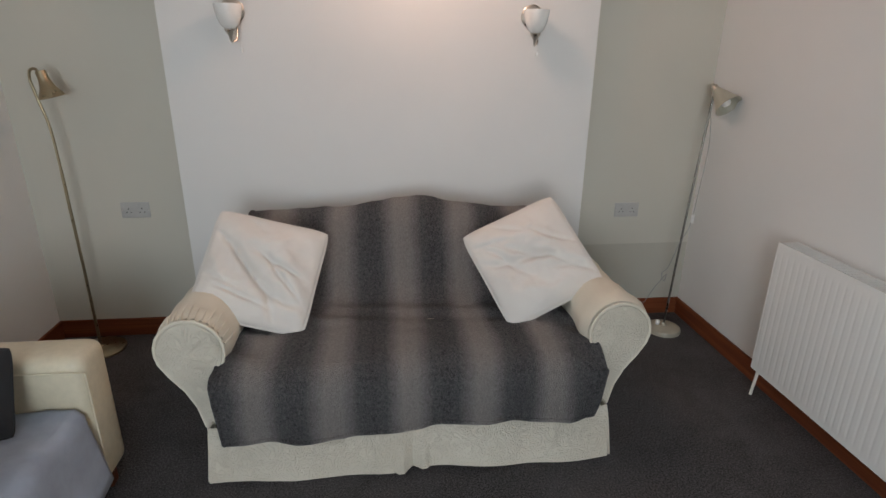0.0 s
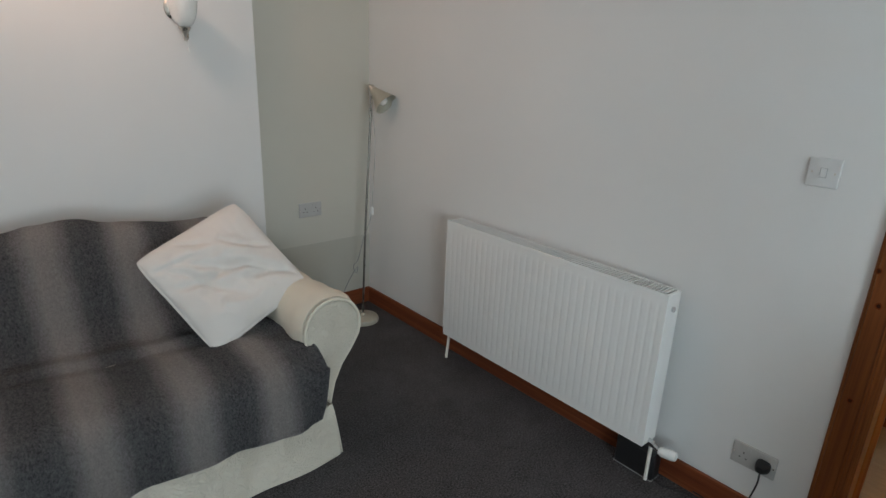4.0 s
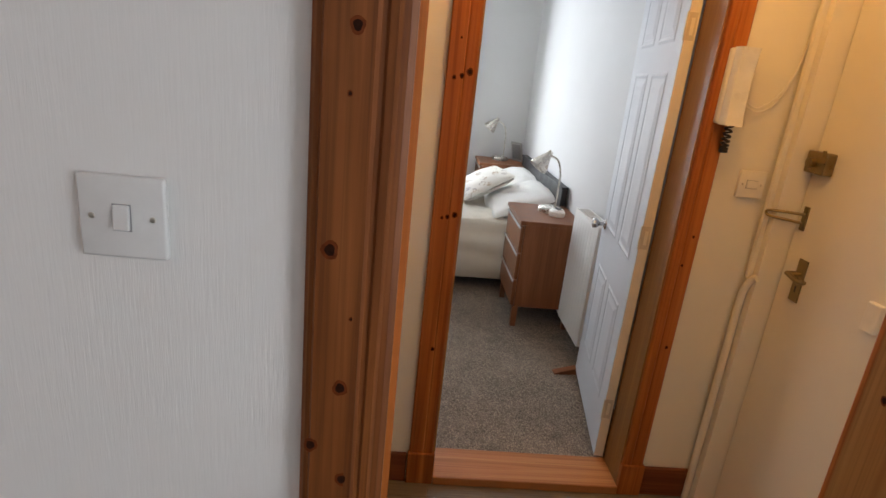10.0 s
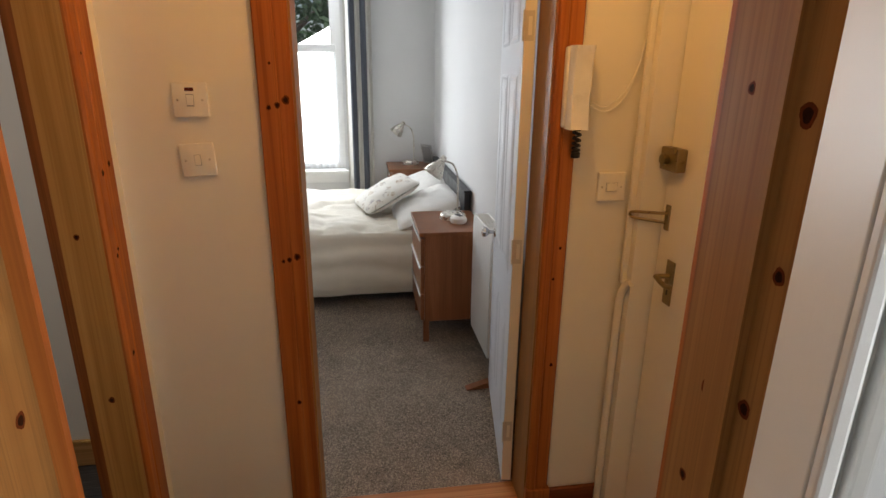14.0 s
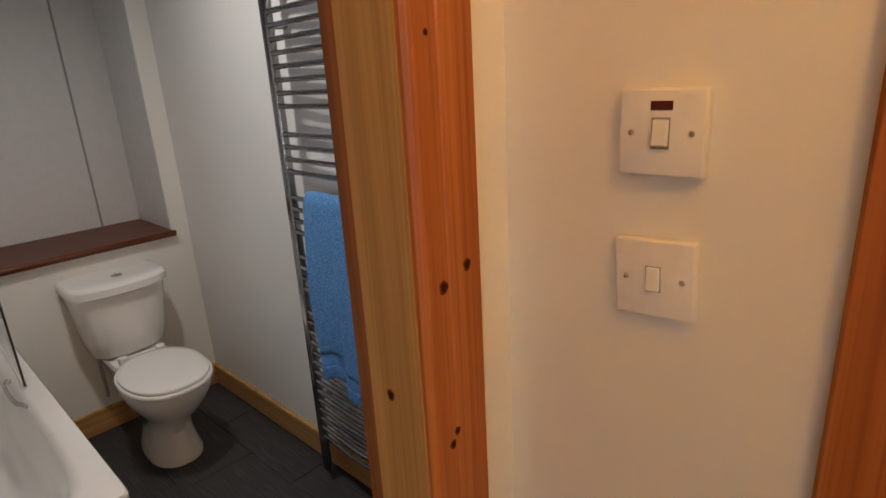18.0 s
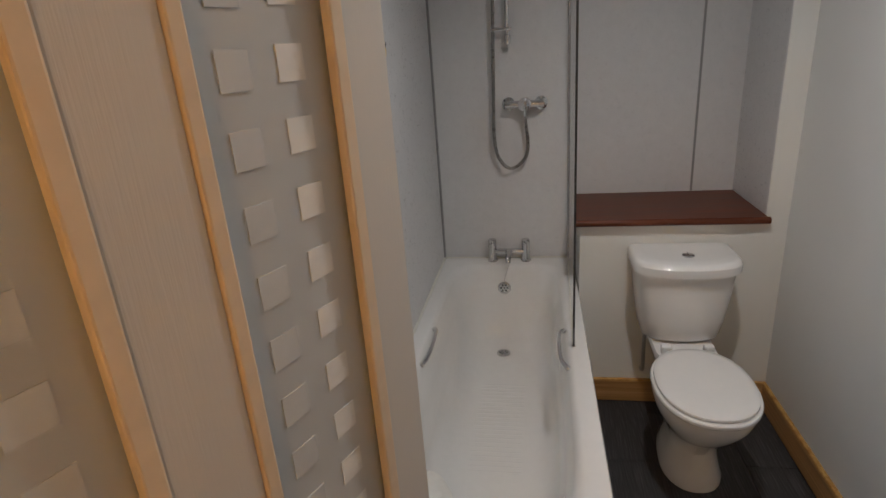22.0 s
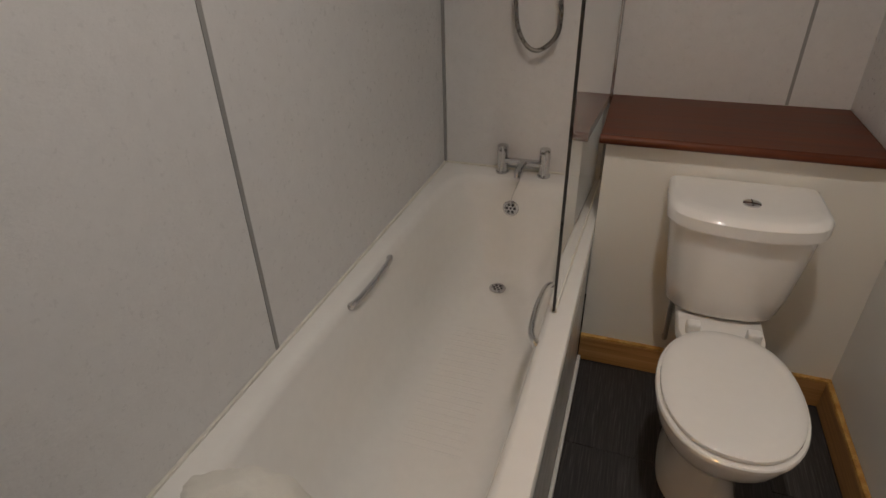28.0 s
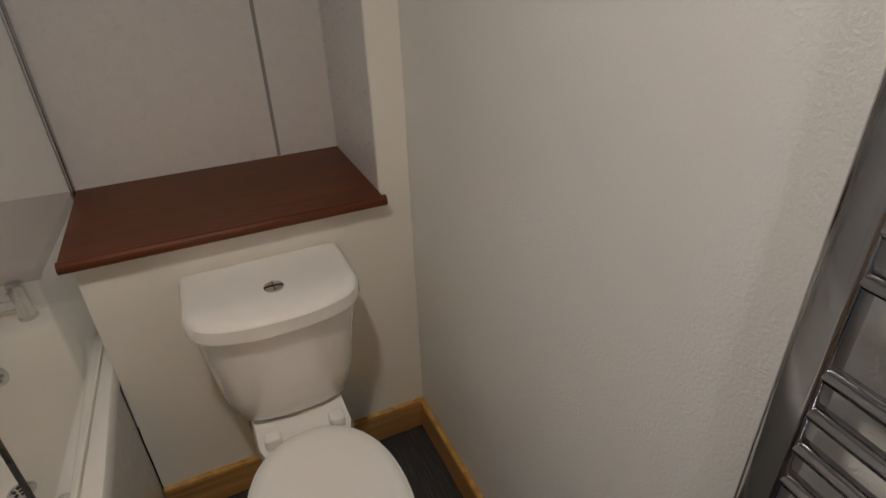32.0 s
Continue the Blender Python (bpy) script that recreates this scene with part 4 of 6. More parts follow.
wall_light(-0.745)
wall_light(0.70)


def frame_at(o, face):
    """A pose whose local x runs along the wall, y out of it towards the room and z up. face: the room-ward direction."""
    y = Vector(face)
    x = y.cross(Vector((0, 0, 1)))
    return Matrix(((x.x, y.x, 0, o[0]), (x.y, y.y, 0, o[1]), (0, 0, 1, o[2]), (0, 0, 0, 1)))


def on_wall(name, o, face, label, category, group=""):
    w = thing(name, 0, 0, 0, 0, label, category, group)
    w.matrix_world = frame_at(o, face)
    return w


def screw(parent, x, z, y=0.009):
    part("screw", lathe([(0.0034, 0), (0.0030, 0.001), (0.0, 0.0014)], 12, pose(x, y, z, -90)), "nickel", parent)


def switch(o, face, label, mat="white_plastic", neon=False, deep=0.009, rocker=(0.016, 0.026), turn=0):
    w = on_wall("light_switch", o, face, label, "light switch")
    if turn:
        w.matrix_world = w.matrix_world @ pose(0, 0, 0, 0, turn, 0)
    part("plate", box((-0.043, 0, -0.043), (0.043, deep, 0.043), 0.003, 3), mat, w, "", True)
    a, b = rocker
    zc = 0.004 if neon else 0.0
    bm = box((-a / 2, 0, -b / 2), (a / 2, 0.005, b / 2), 0.0015)
    bmesh.ops.transform(bm, matrix=pose(0, deep - 0.001, zc - (0.004 if neon else 0), 5), verts=bm.verts)
    part("rocker", bm, mat, w)
    part("rocker_gap", box((-a / 2 - 0.0012, deep - 0.001, zc - b / 2 - 0.0055 * neon - 0.0012), (a / 2 + 0.0012, deep + 0.0004, zc + b / 2 - 0.003 * neon + 0.0012)), "seal", w)
    if neon:
        part("neon_window", box((-0.011, deep - 0.001, 0.022), (0.011, deep + 0.0012, 0.031), 0.001), M["neon"], w, "dark red indicator window")
    screw(w, -0.030, 0, deep - 0.0002)
    screw(w, 0.030, 0, deep - 0.0002)
    return w


M["neon"] = plain("dark_red_window", (0.10, 0.012, 0.010), 0.2)


def socket(o, face, label, plug=False):
    w = on_wall("wall_socket", o, face, label, "socket")
    part("plate", box((-0.073, 0, -0.043), (0.073, 0.009, 0.043), 0.003, 3), "plate_dimmed", w, "", True)
    for cx in (-0.034, 0.034):
        for dx, dz, a, b in ((0, 0.008, 0.004, 0.008), (-0.011, -0.012, 0.0065, 0.004), (0.011, -0.012, 0.0065, 0.004)):
            part("pin_hole", box((cx + dx - a / 2, 0.0085, dz - b / 2), (cx + dx + a / 2, 0.0094, dz + b / 2)), "black_plastic", w)
        bm = box((-0.0055, 0, -0.008), (0.0055, 0.004, 0.008), 0.001)
        bmesh.ops.transform(bm, matrix=pose(cx * 0.55, 0.008, 0.027, 4), verts=bm.verts)
        part("rocker", bm, "plate_dimmed", w)
    screw(w, -0.066, 0)
    screw(w, 0.066, 0)
    if plug:
        p = thing("plug", 0, 0, 0, 0, "black three-pin plug with its flex in the wall socket", "plug")
        p.matrix_world = frame_at(o, face) @ pose(-0.034, 0.0095, -0.004)
        bm = loft([oval(0, 0, 0, 0.024, 0.024, 24, 3), oval(0, 0, 0.012, 0.023, 0.022, 24, 3), oval(0, 0, 0.03, 0.017, 0.016, 24, 2.5), oval(0, 0, 0.036, 0.012, 0.012, 24, 2.2)])
        bmesh.ops.transform(bm, matrix=pose(0, 0, 0, -90), verts=bm.verts)
        part("body", bm, "black_plastic", p, "", True)
        part("flex", tube(bent([(0, 0.02, -0.02), (0.0, 0.025, -0.07), (0.02, 0.03, -0.16), (0.06, 0.03, -0.225), (0.2, 0.02, -0.237)], 6), 0.003, 6), "black_plastic", p, "", True)
    return w


socket((1.377, YN, 0.69), (0, -1, 0), "white double wall socket in the alcove")
socket((-1.385, YN, 0.745), (0, -1, 0), "white double wall socket in the alcove")
socket((XE, 0.605, 0.262), (-1, 0, 0), "white double wall socket with a black plug", True)
switch((XE, 0.611, 1.276), (-1, 0, 0), "white single light switch on papered wall", "plate_pale")


def radiator(name, o, face, width, height, depth, label, flutes=26, foot=0.10):
    """A convector radiator: two fluted steel panels, side covers and a top grille."""
    r = thing(name, 0, 0, 0, 0, label, "radiator")
    r.matrix_world = frame_at(o, face)
    sec = []
    n = flutes * 8
    for k in range(n + 1):
        x = -width / 2 + 0.002 + (width - 0.004) * k / n
        w = (k % 8) / 8
        sec.append((x, 0.0017 * (1 if w < 0.60 else 1 - math.sin(math.pi * (w - 0.60) / 0.40))))
    rings = []
    for z, lift in ((foot, 0.0), (foot + 0.012, 0.0), (foot + 0.03, 0.0), (foot + 0.05, 1.0), (foot + height - 0.055, 1.0), (foot + height - 0.035, 0.0), (foot + height - 0.012, 0.0), (foot + height, -0.6)):
        rings.append([(x, depth + lift * (d if lift > 0 else 0.006), z) for x, d in sec])
    part("front_panel", loft(rings, (False, False), False), "rad_paint", r, "fluted front panel", True)
    part("rear_panel", box((-width / 2 + 0.01, 0.028, foot), (width / 2 - 0.01, 0.036, foot + height - 0.012)), "rad_paint", r)
    for sgn in (-1, 1):
        a, b = sorted((sgn * (width / 2 - 0.012), sgn * width / 2))
        part("side_cover", box((a, 0.026, foot + 0.004), (b, depth - 0.001, foot + height), 0.003), "rad_paint", r)
    # Plain black block: puts shade below the grille, no fins modelled.
    part("core", box((-width / 2 + 0.02, 0.045, foot + 0.02), (width / 2 - 0.02, depth - 0.012, foot + height - 0.03)), "bed_and_gap_black", r, "plain black block standing for shade between the panels")
    grille = bmesh.new()
    add_box(grille, (-width / 2, 0.026, foot + height - 0.004), (width / 2, 0.034, foot + height + 0.004), 0.001)
    add_box(grille, (-width / 2, depth - 0.010, foot + height - 0.006), (width / 2, depth - 0.001, foot + height + 0.004), 0.001)
    part("grille_frame", grille, "rad_paint", r)
    m = int(width / 0.0155)
    for k in range(m + 1):
        x = -width / 2 + 0.008 + (width - 0.016) * k / m
        part("slat", box((x - 0.0027, 0.034, foot + height - 0.004), (x + 0.0027, depth - 0.010, foot + height + 0.003)), "rad_paint", r)
    for z in (foot + 0.10, foot + height - 0.12):
        part("bracket", box((-width / 2 + 0.12, 0.0, z), (-width / 2 + 0.16, 0.028, z + 0.05)), "rad_paint", r)
        part("bracket", box((width / 2 - 0.16, 0.0, z), (width / 2 - 0.12, 0.028, z + 0.05)), "rad_paint", r)
    return r


_r = radiator("radiator", (XE - 0.016, 1.543, 0), (-1, 0, 0), 1.195, 0.628, 0.118, "large white fluted panel radiator under a bare wall", 34, 0.165)
_near = -0.5975
part("bleed_cap", lathe([(0.010, 0), (0.010, 0.008), (0.005, 0.010)], 14, pose(_near, 0.075, 0.735, 0, -90, 0)), "chrome", _r, "", True)
part("valve_body", tube([(_near + 0.02, 0.075, 0.185), (_near - 0.055, 0.075, 0.155)], 0.011, 12), "chrome", _r, "chrome valve", True)
part("valve_nut", lathe([(0.016, -0.01), (0.016, 0.012)], 6, pose(_near - 0.012, 0.075, 0.172, 0, -100, 0)), "chrome", _r)
part("valve_head", lathe([(0.012, 0), (0.019, 0.012), (0.021, 0.05), (0.017, 0.066), (0.006, 0.07)], 20, pose(_near - 0.045, 0.078, 0.158, 0, -88, 14)), "white_plastic", _r, "white thermostatic head", True)
part("pipe", tube([(_near - 0.012, 0.075, 0.165), (_near - 0.012, 0.075, 0.0)], 0.0075, 10), "cream_plastic", _r, "white painted pipe", True)
part("pipe", tube([(-_near - 0.004, 0.07, 0.19), (-_near + 0.012, 0.075, 0.0)], 0.0075, 10), "cream_plastic", _r, "white painted pipe", True)
_b = thing("router_box", 1.735, 0.995, 0, 0, "small black plastic box on the carpet under the radiator", "electronics")
part("case", box((-0.03, -0.085, 0), (0.03, 0.085, 0.125), 0.008, 3), "black_plastic", _b, "", True)
part("trim", box((-0.0315, -0.0865, 0.002), (0.0315, 0.0865, 0.006), 0.001), "seal", _b, "pale edge strip")
_b = thing("power_flex", 1.74, 0.75, 0, 0, "black flex lying on the carpet by the skirting", "cable")
part("flex", tube(bent([(0.0, 0.20, 0.004), (-0.02, 0.12, 0.004), (0.015, 0.02, 0.004), (-0.015, -0.08, 0.004), (0.01, -0.16, 0.004)], 7), 0.003, 6), "black_plastic", _b, "", True)


# ---- the living room door, standing open into the room ----
def raised(parent, x0, x1, z0, z1, y, mat, out=1):
    """A sunk panel with a raised field and bevelled sides."""
    def ring(d, h):
        return [(x0 + d, y + out * h, z0 + d), (x1 - d, y + out * h, z0 + d), (x1 - d, y + out * h, z1 - d), (x0 + d, y + out * h, z1 - d)]
    return part("panel", loft([ring(0, 0.0), ring(0.003, 0.004), ring(0.016, -0.007), ring(0.028, -0.008), ring(0.055, 0.0005), ring(0.058, 0.0008)], (False, True)), mat, parent)


def glazed_door():
    d = thing("door_1", 0, 0, 0, 0, "white painted glazed door with etched lines, standing open", "door", "", "structure")
    d.matrix_world = Matrix.Translation((XE - 0.026, D0 - 0.014, 0.012)) @ pose(0, 0, 0, 0, 0, 158.5)
    w, h, t = 0.675, 2.01, 0.038
    sx = 0.105
    part("stile", box((0, -t, 0), (sx, 0, h), 0.002), "door_white", d)
    part("stile", box((w - sx, -t, 0), (w, 0, h), 0.002), "door_white", d)
    part("rail", box((sx, -t, 0), (w - sx, 0, 0.20), 0.002), "door_white", d)
    part("rail", box((sx, -t, 0.70), (w - sx, 0, 0.90), 0.002), "door_white", d)
    part("rail", box((sx, -t, h - 0.12), (w - sx, 0, h), 0.002), "door_white", d)
    part("mullion", box((w / 2 - 0.045, -t, 0.20), (w / 2 + 0.045, 0, 0.70), 0.002), "door_white", d)
    part("panel_core", box((sx, -t + 0.012, 0.20), (w - sx, -0.012, 0.70)), "door_white", d)
    for a, b in ((sx, w / 2 - 0.045), (w / 2 + 0.045, w - sx)):
        raised(d, a, b, 0.20, 0.70, -0.003, "door_white", 1)
        raised(d, a, b, 0.20, 0.70, -t + 0.003, "door_white", -1)
    pane = part("pane", box((sx, -t / 2 - 0.002, 0.90), (w - sx, -t / 2 + 0.002, h - 0.12)), "glass", d, "clear glass with etched lines")
    pane.visible_shadow = False
    for y0, y1 in ((-0.014, -0.001), (-t + 0.001, -t + 0.014)):
        for lo, hi in (((sx, y0, 0.90), (sx + 0.014, y1, h - 0.12)), ((w - sx - 0.014, y0, 0.90), (w - sx, y1, h - 0.12)), ((sx + 0.014, y0, 0.90), (w - sx - 0.014, y1, 0.914)), ((sx + 0.014, y0, h - 0.134), (w - sx - 0.014, y1, h - 0.12))):
            part("bead", box(lo, hi, 0.003), "door_white", d)
    for y in (-t / 2 - 0.0026, -t / 2 + 0.0026):
        for x in (sx + 0.095, w - sx - 0.095):
            part("etched_line", box((x - 0.004, y - 0.0004, 0.914), (x + 0.004, y + 0.0004, h - 0.134)), "etched", pane)
        for z in (1.06, 1.50, 1.74):
            part("etched_line", box((sx + 0.014, y - 0.0003, z - 0.004), (w - sx - 0.014, y + 0.0003, z + 0.004)), "etched", pane)
    for sgn, y in ((1, 0.0), (-1, -t)):
        m = pose(w - 0.055, y, 0.83, -90 * sgn)
        part("rose", lathe([(0.027, 0), (0.026, 0.004), (0.012, 0.008)], 24, m), "chrome", d, "", True)
        part("knob", lathe([(0.010, 0.006), (0.009, 0.026), (0.017, 0.034), (0.025, 0.046), (0.024, 0.058), (0.014, 0.064), (0.002, 0.065)], 24, m), "chrome", d, "chrome door knob", True)
    part("latch_plate", box((w - 0.001, -0.030, 0.78), (w + 0.0015, -0.008, 0.88)), "steel", d)
    for z in (0.2, 1.0, 1.8):
        part("hinge", boxes(((-0.003, -0.036, z - 0.038), (0.0005, -0.004, z + 0.038))), "steel", d)
        part("hinge_pin", tube([(-0.004, 0.004, z - 0.04), (-0.004, 0.004, z + 0.04)], 0.0045, 8), "steel", d)
    return d


glazed_door()

# ---- hall ----
switch((XB, 0.418, 1.453), (-1, 0, 0), "white fused switch with a dark red indicator window", "cream_plastic", True, 0.014)
switch((XB, 0.417, 1.300), (-1, 0, 0), "white rounded single light switch", "cream_plastic", False, 0.013, (0.014, 0.026), 3)
switch((XB, -0.748, 1.205), (-1, 0, 0), "white wide-rocker switch beside the entrance door", "cream_plastic", False, 0.014, (0.034, 0.024))


def intercom():
    p = on_wall("intercom_phone", (XB - 0.018, -0.605, 1.49), (-1, 0, 0), "white intercom handset on the architrave with a black curly cord", "intercom")
    part("base", box((-0.036, 0, -0.108), (0.036, 0.026, 0.108), 0.007, 3), "cream_plastic", p, "", True)
    rings = []
    for k in range(13):
        v = k / 12
        z = -0.11 + 0.22 * v
        d = 0.052 + 0.011 * abs(2 * v - 1) ** 2.2
        hw = 0.030
        rings.append([(-hw, 0.024, z), (-hw, d - 0.008, z), (-hw + 0.006, d, z), (hw - 0.006, d, z), (hw, d - 0.008, z), (hw, 0.024, z)])
    part("handset", loft(rings), "white_plastic", p, "curved white handset", True)
    part("slot", box((-0.0364, 0.0225, -0.02), (-0.034, 0.0262, 0.05)), "black_plastic", p)
    coil = [(-0.010 + 0.011 * math.cos(k * 0.9), 0.020 + 0.011 * math.sin(k * 0.9), -0.105 - 0.085 * math.sin(math.pi * k / 110)) for k in range(111)]
    part("curly_cord", tube(coil, 0.0028, 6), "black_plastic", p, "black curly cord", True)
    return p


intercom()
_w = thing("phone_wire", XB - 0.004, -0.66, 1.42, 0, "pair of loose cream wires from the intercom to the door frame", "cable")
for _k in (0, 1):
    part("wire", tube(bent([(-0.02, 0.005, 0.02 + 0.012 * _k), (-0.012, -0.04, 0.012 * _k + 0.005), (-0.006, -0.09, 0.03 + 0.02 * _k), (-0.006, -0.125, 0.10 + 0.01 * _k), (-0.006, -0.145, 0.20), (-0.006, -0.16, 0.5)], 7), 0.0022, 6), "cream_plastic", _w, "", True)


def entrance_door():
    y = -0.895
    d = thing("door_2", 0, 0, 0, 0, "cream painted flush entrance door with brass furniture, closed", "door", "", "structure")
    part("slab", box((2.055, y - 0.044, 0.02), (2.888, y, 2.0), 0.003), "cream_gloss", d)
    # night latch
    k = part("night_latch", box((2.800, y, 1.268), (2.886, y + 0.032, 1.333), 0.004), "brass", d, "tarnished night latch")
    part("latch_knob", lathe([(0.014, 0), (0.015, 0.016), (0.007, 0.02)], 16, pose(2.85, y + 0.032, 1.30, -90)), "brass", k, "", True)
    part("snib", box((2.806, y + 0.032, 1.322), (2.814, y + 0.04, 1.339), 0.001), "brass", k)
    # pull loop
    k = part("pull_plate", box((2.845, y, 1.09), (2.865, y + 0.006, 1.165), 0.001), "brass", d)
    part("pull_loop", tube(bent([(2.855, y + 0.005, 1.14), (2.87, y + 0.045, 1.14), (2.90, y + 0.085, 1.137), (2.915, y + 0.09, 1.128), (2.90, y + 0.085, 1.119), (2.87, y + 0.04, 1.116), (2.855, y + 0.005, 1.112)], 6), 0.0045, 8), "brass", k, "brass loop", True)
    # lever on a long plate
    k = part("lever_plate", box((2.782, y, 0.875), (2.822, y + 0.005, 1.01), 0.0015), "brass", d)
    part("lever", tube(bent([(2.802, y + 0.003, 0.965), (2.802, y + 0.042, 0.965), (2.79, y + 0.05, 0.966), (2.745, y + 0.05, 0.958), (2.715, y + 0.048, 0.964)], 6), [0.009] + [0.0075] * 23 + [0.005], 10), "brass", k, "scrolled brass lever", True)
    part("keyhole", box((2.799, y + 0.0045, 0.905), (2.805, y + 0.0056, 0.925)), "black_plastic", k)
    return d


entrance_door()
structure("door_frame_4", boxes(((2.02, -0.97, 0), (2.052, -0.822, DOOR + 0.03)), ((2.892, -0.97, 0), (2.935, -0.822, DOOR + 0.03)), ((2.052, -0.97, 2.004), (2.892, -0.822, DOOR + 0.03))), "cream_gloss", "cream painted door frame")
structure("threshold_3", box((2.053, -0.97, 0.0), (2.891, -0.74, 0.016), 0.004), "sill_wood", "varnished wooden sill at the entrance")
_c = thing("cable_cover", 2.925, -0.808, 0, 0, "white rounded pipe running down beside the entrance door", "pipe")
part("pipe", tube(bent([(0, 0, 0.0), (0, 0, 0.4), (0, 0, 0.80), (-0.004, -0.002, 0.86), (-0.02, -0.008, 0.90), (-0.035, -0.014, 0.91)], 6), 0.0125, 12), "cream_gloss", _c, "", True)
part("upper_strip", box((-0.008, -0.014, 0.90), (0.008, 0.004, 2.05), 0.003), "cream_gloss", _c)
_c = thing("door_chain", 2.50, -0.895, 0.955, 0, "small cream plastic chain keeper on the entrance door", "door chain")
part("box", box((-0.022, 0, -0.04), (0.022, 0.018, 0.04), 0.004), "cream_plastic", _c)
structure("stair_wall", boxes(((1.93, -1.32, 0), (3.07, -1.22, H))), "outer", "plain wall beyond the entrance")


def panel_door():
    d = thing("door_3", 0, 0, 0, 0, "white six-panel bedroom door standing open", "door", "", "structure")
    d.matrix_world = Matrix.Translation((XBED + 0.010, E0 + 0.046, 0.04)) @ pose(0, 0, 0, 0, 0, -9.2)
    w, h, t = 0.715, 1.98, 0.036
    part("slab", box((0, -t, 0), (w, 0, h), 0.002), "door_paint_shaded", d)
    cols = ((0.10, 0.325), (0.39, 0.615))
    for x0, x1 in cols:
        for z0, z1 in ((0.20, 0.62), (0.80, 1.48), (1.58, 1.86)):
            def ring(q, k):
                return [(x0 + q, k, z0 + q), (x1 - q, k, z0 + q), (x1 - q, k, z1 - q), (x0 + q, k, z1 - q)]
            part("panel", loft([ring(0, 0.0006), ring(0.010, 0.0035), ring(0.020, 0.0008), ring(0.03, 0.001), ring(0.05, 0.0042), ring(0.053, 0.0045)], (False, True)), "door_paint_shaded", d)
    for sgn, y in ((1, 0.0), (-1, -t)):
        m = pose(w - 0.06, y, 0.80, -90 * sgn)
        part("rose", lathe([(0.026, 0), (0.025, 0.004), (0.011, 0.008)], 24, m), "chrome", d, "", True)
        part("knob", lathe([(0.009, 0.006), (0.009, 0.026), (0.016, 0.033), (0.024, 0.045), (0.023, 0.056), (0.013, 0.062), (0.002, 0.063)], 24, m), "chrome", d, "chrome door knob", True)
    for z in (0.22, 0.92, 1.62):
        leaf = part("hinge", box((-0.0018, -t + 0.006, z - 0.042), (0.0004, -0.002, z + 0.042), 0.0005), "hinge_pale", d, "pale steel butt hinge")
        part("hinge_cutout", box((-0.0022, -t + 0.013, z - 0.026), (-0.0017, -0.012, z + 0.026)), "cream_gloss", leaf)
        part("hinge_pin", tube([(-0.004, 0.002, z - 0.043), (-0.004, 0.002, z + 0.043)], 0.0042, 10), "hinge_pale", d, "", True)
    part("edge_strip", box((-0.0009, -t + 0.001, 0.003), (0.0, -0.001, h - 0.003)), "cream_gloss", d)
    return d


panel_door()

# ---- bedroom ----
M["linen"] = fabric("ivory_bed_linen", (0.70, 0.655, 0.56), 0.04, 900, 0.8, 0.25, 0.6)
M["pillow"] = fabric("white_pillow_cotton", (0.78, 0.765, 0.735), 0.03, 900, 0.8, 0.25, 0.5)
_a = Mat("floral_cushion_cotton", 0.8)
_v = _a.node("ShaderNodeTexVoronoi", Scale=15.0, Randomness=1.0)
_a.link(_a.co, _v.inputs["Vector"])
_mask = _a.math("MULTIPLY", _a.math("LESS_THAN", _v.outputs["Distance"], 0.42), _a.math("GREATER_THAN", _a.noise(34, 4, 0.6, None, 1.5), 0.5))
_a.colour(_a.mix((0.76, 0.73, 0.67), _a.ramp(_a.noise(14, 3), (0.35, (0.26, 0.25, 0.30)), (0.6, (0.45, 0.33, 0.22))), _a.math("MULTIPLY", _mask, 0.75)))
_a.bump(_a.noise(900, 2), 0.3, 0.001)
M["floral"] = _a.m
_a = Mat("sheer_net", 0.9)
_tl = _a.node("ShaderNodeBsdfTranslucent", Color=(0.86, 0.87, 0.88, 1))
_tp = _a.node("ShaderNodeBsdfTransparent")
_df = _a.node("ShaderNodeBsdfDiffuse", Color=(0.84, 0.85, 0.86, 1))
_m1 = _a.node("ShaderNodeMixShader", Fac=0.35)
_m2 = _a.node("ShaderNodeMixShader", Fac=0.12)
_a.link(_tl.outputs[0], _m1.inputs[1])
_a.link(_df.outputs[0], _m1.inputs[2])
_a.link(_m1.outputs[0], _m2.inputs[1])
_a.link(_tp.outputs[0], _m2.inputs[2])
_a.link(_m2.outputs[0], _a.t.nodes["Material Output"].inputs["Surface"])
M["net"] = _a.m
M["curtain_pale"] = fabric("pale_curtain_cotton", (0.60, 0.58, 0.54), 0.05, 600)
M["curtain_grey"] = fabric("slate_curtain_stripe", (0.085, 0.095, 0.12), 0.1, 600)
M["leaf"] = plain("plant_leaf", (0.02, 0.06, 0.018), 0.6, 0, 0.3)
M["pot"] = plain("ochre_plant_pot", (0.52, 0.36, 0.12), 0.5)
M["soil"] = plain("potting_soil", (0.03, 0.02, 0.014), 0.95)
M["tree_leaf"] = plain("tree_foliage", (0.045, 0.10, 0.030), 0.6, 0, 0.35, 3)
M["bark"] = plain("bark", (0.09, 0.065, 0.045), 0.9)
M["slate"] = plain("pale_roof_slate", (0.33, 0.33, 0.35), 0.7, 0, 0.15, 3)
M["stone"] = plain("pale_house_stone", (0.48, 0.44, 0.38), 0.9, 0, 0.12, 2)
M["grass"] = plain("lawn", (0.05, 0.10, 0.03), 0.9, 0, 0.3, 1.5)

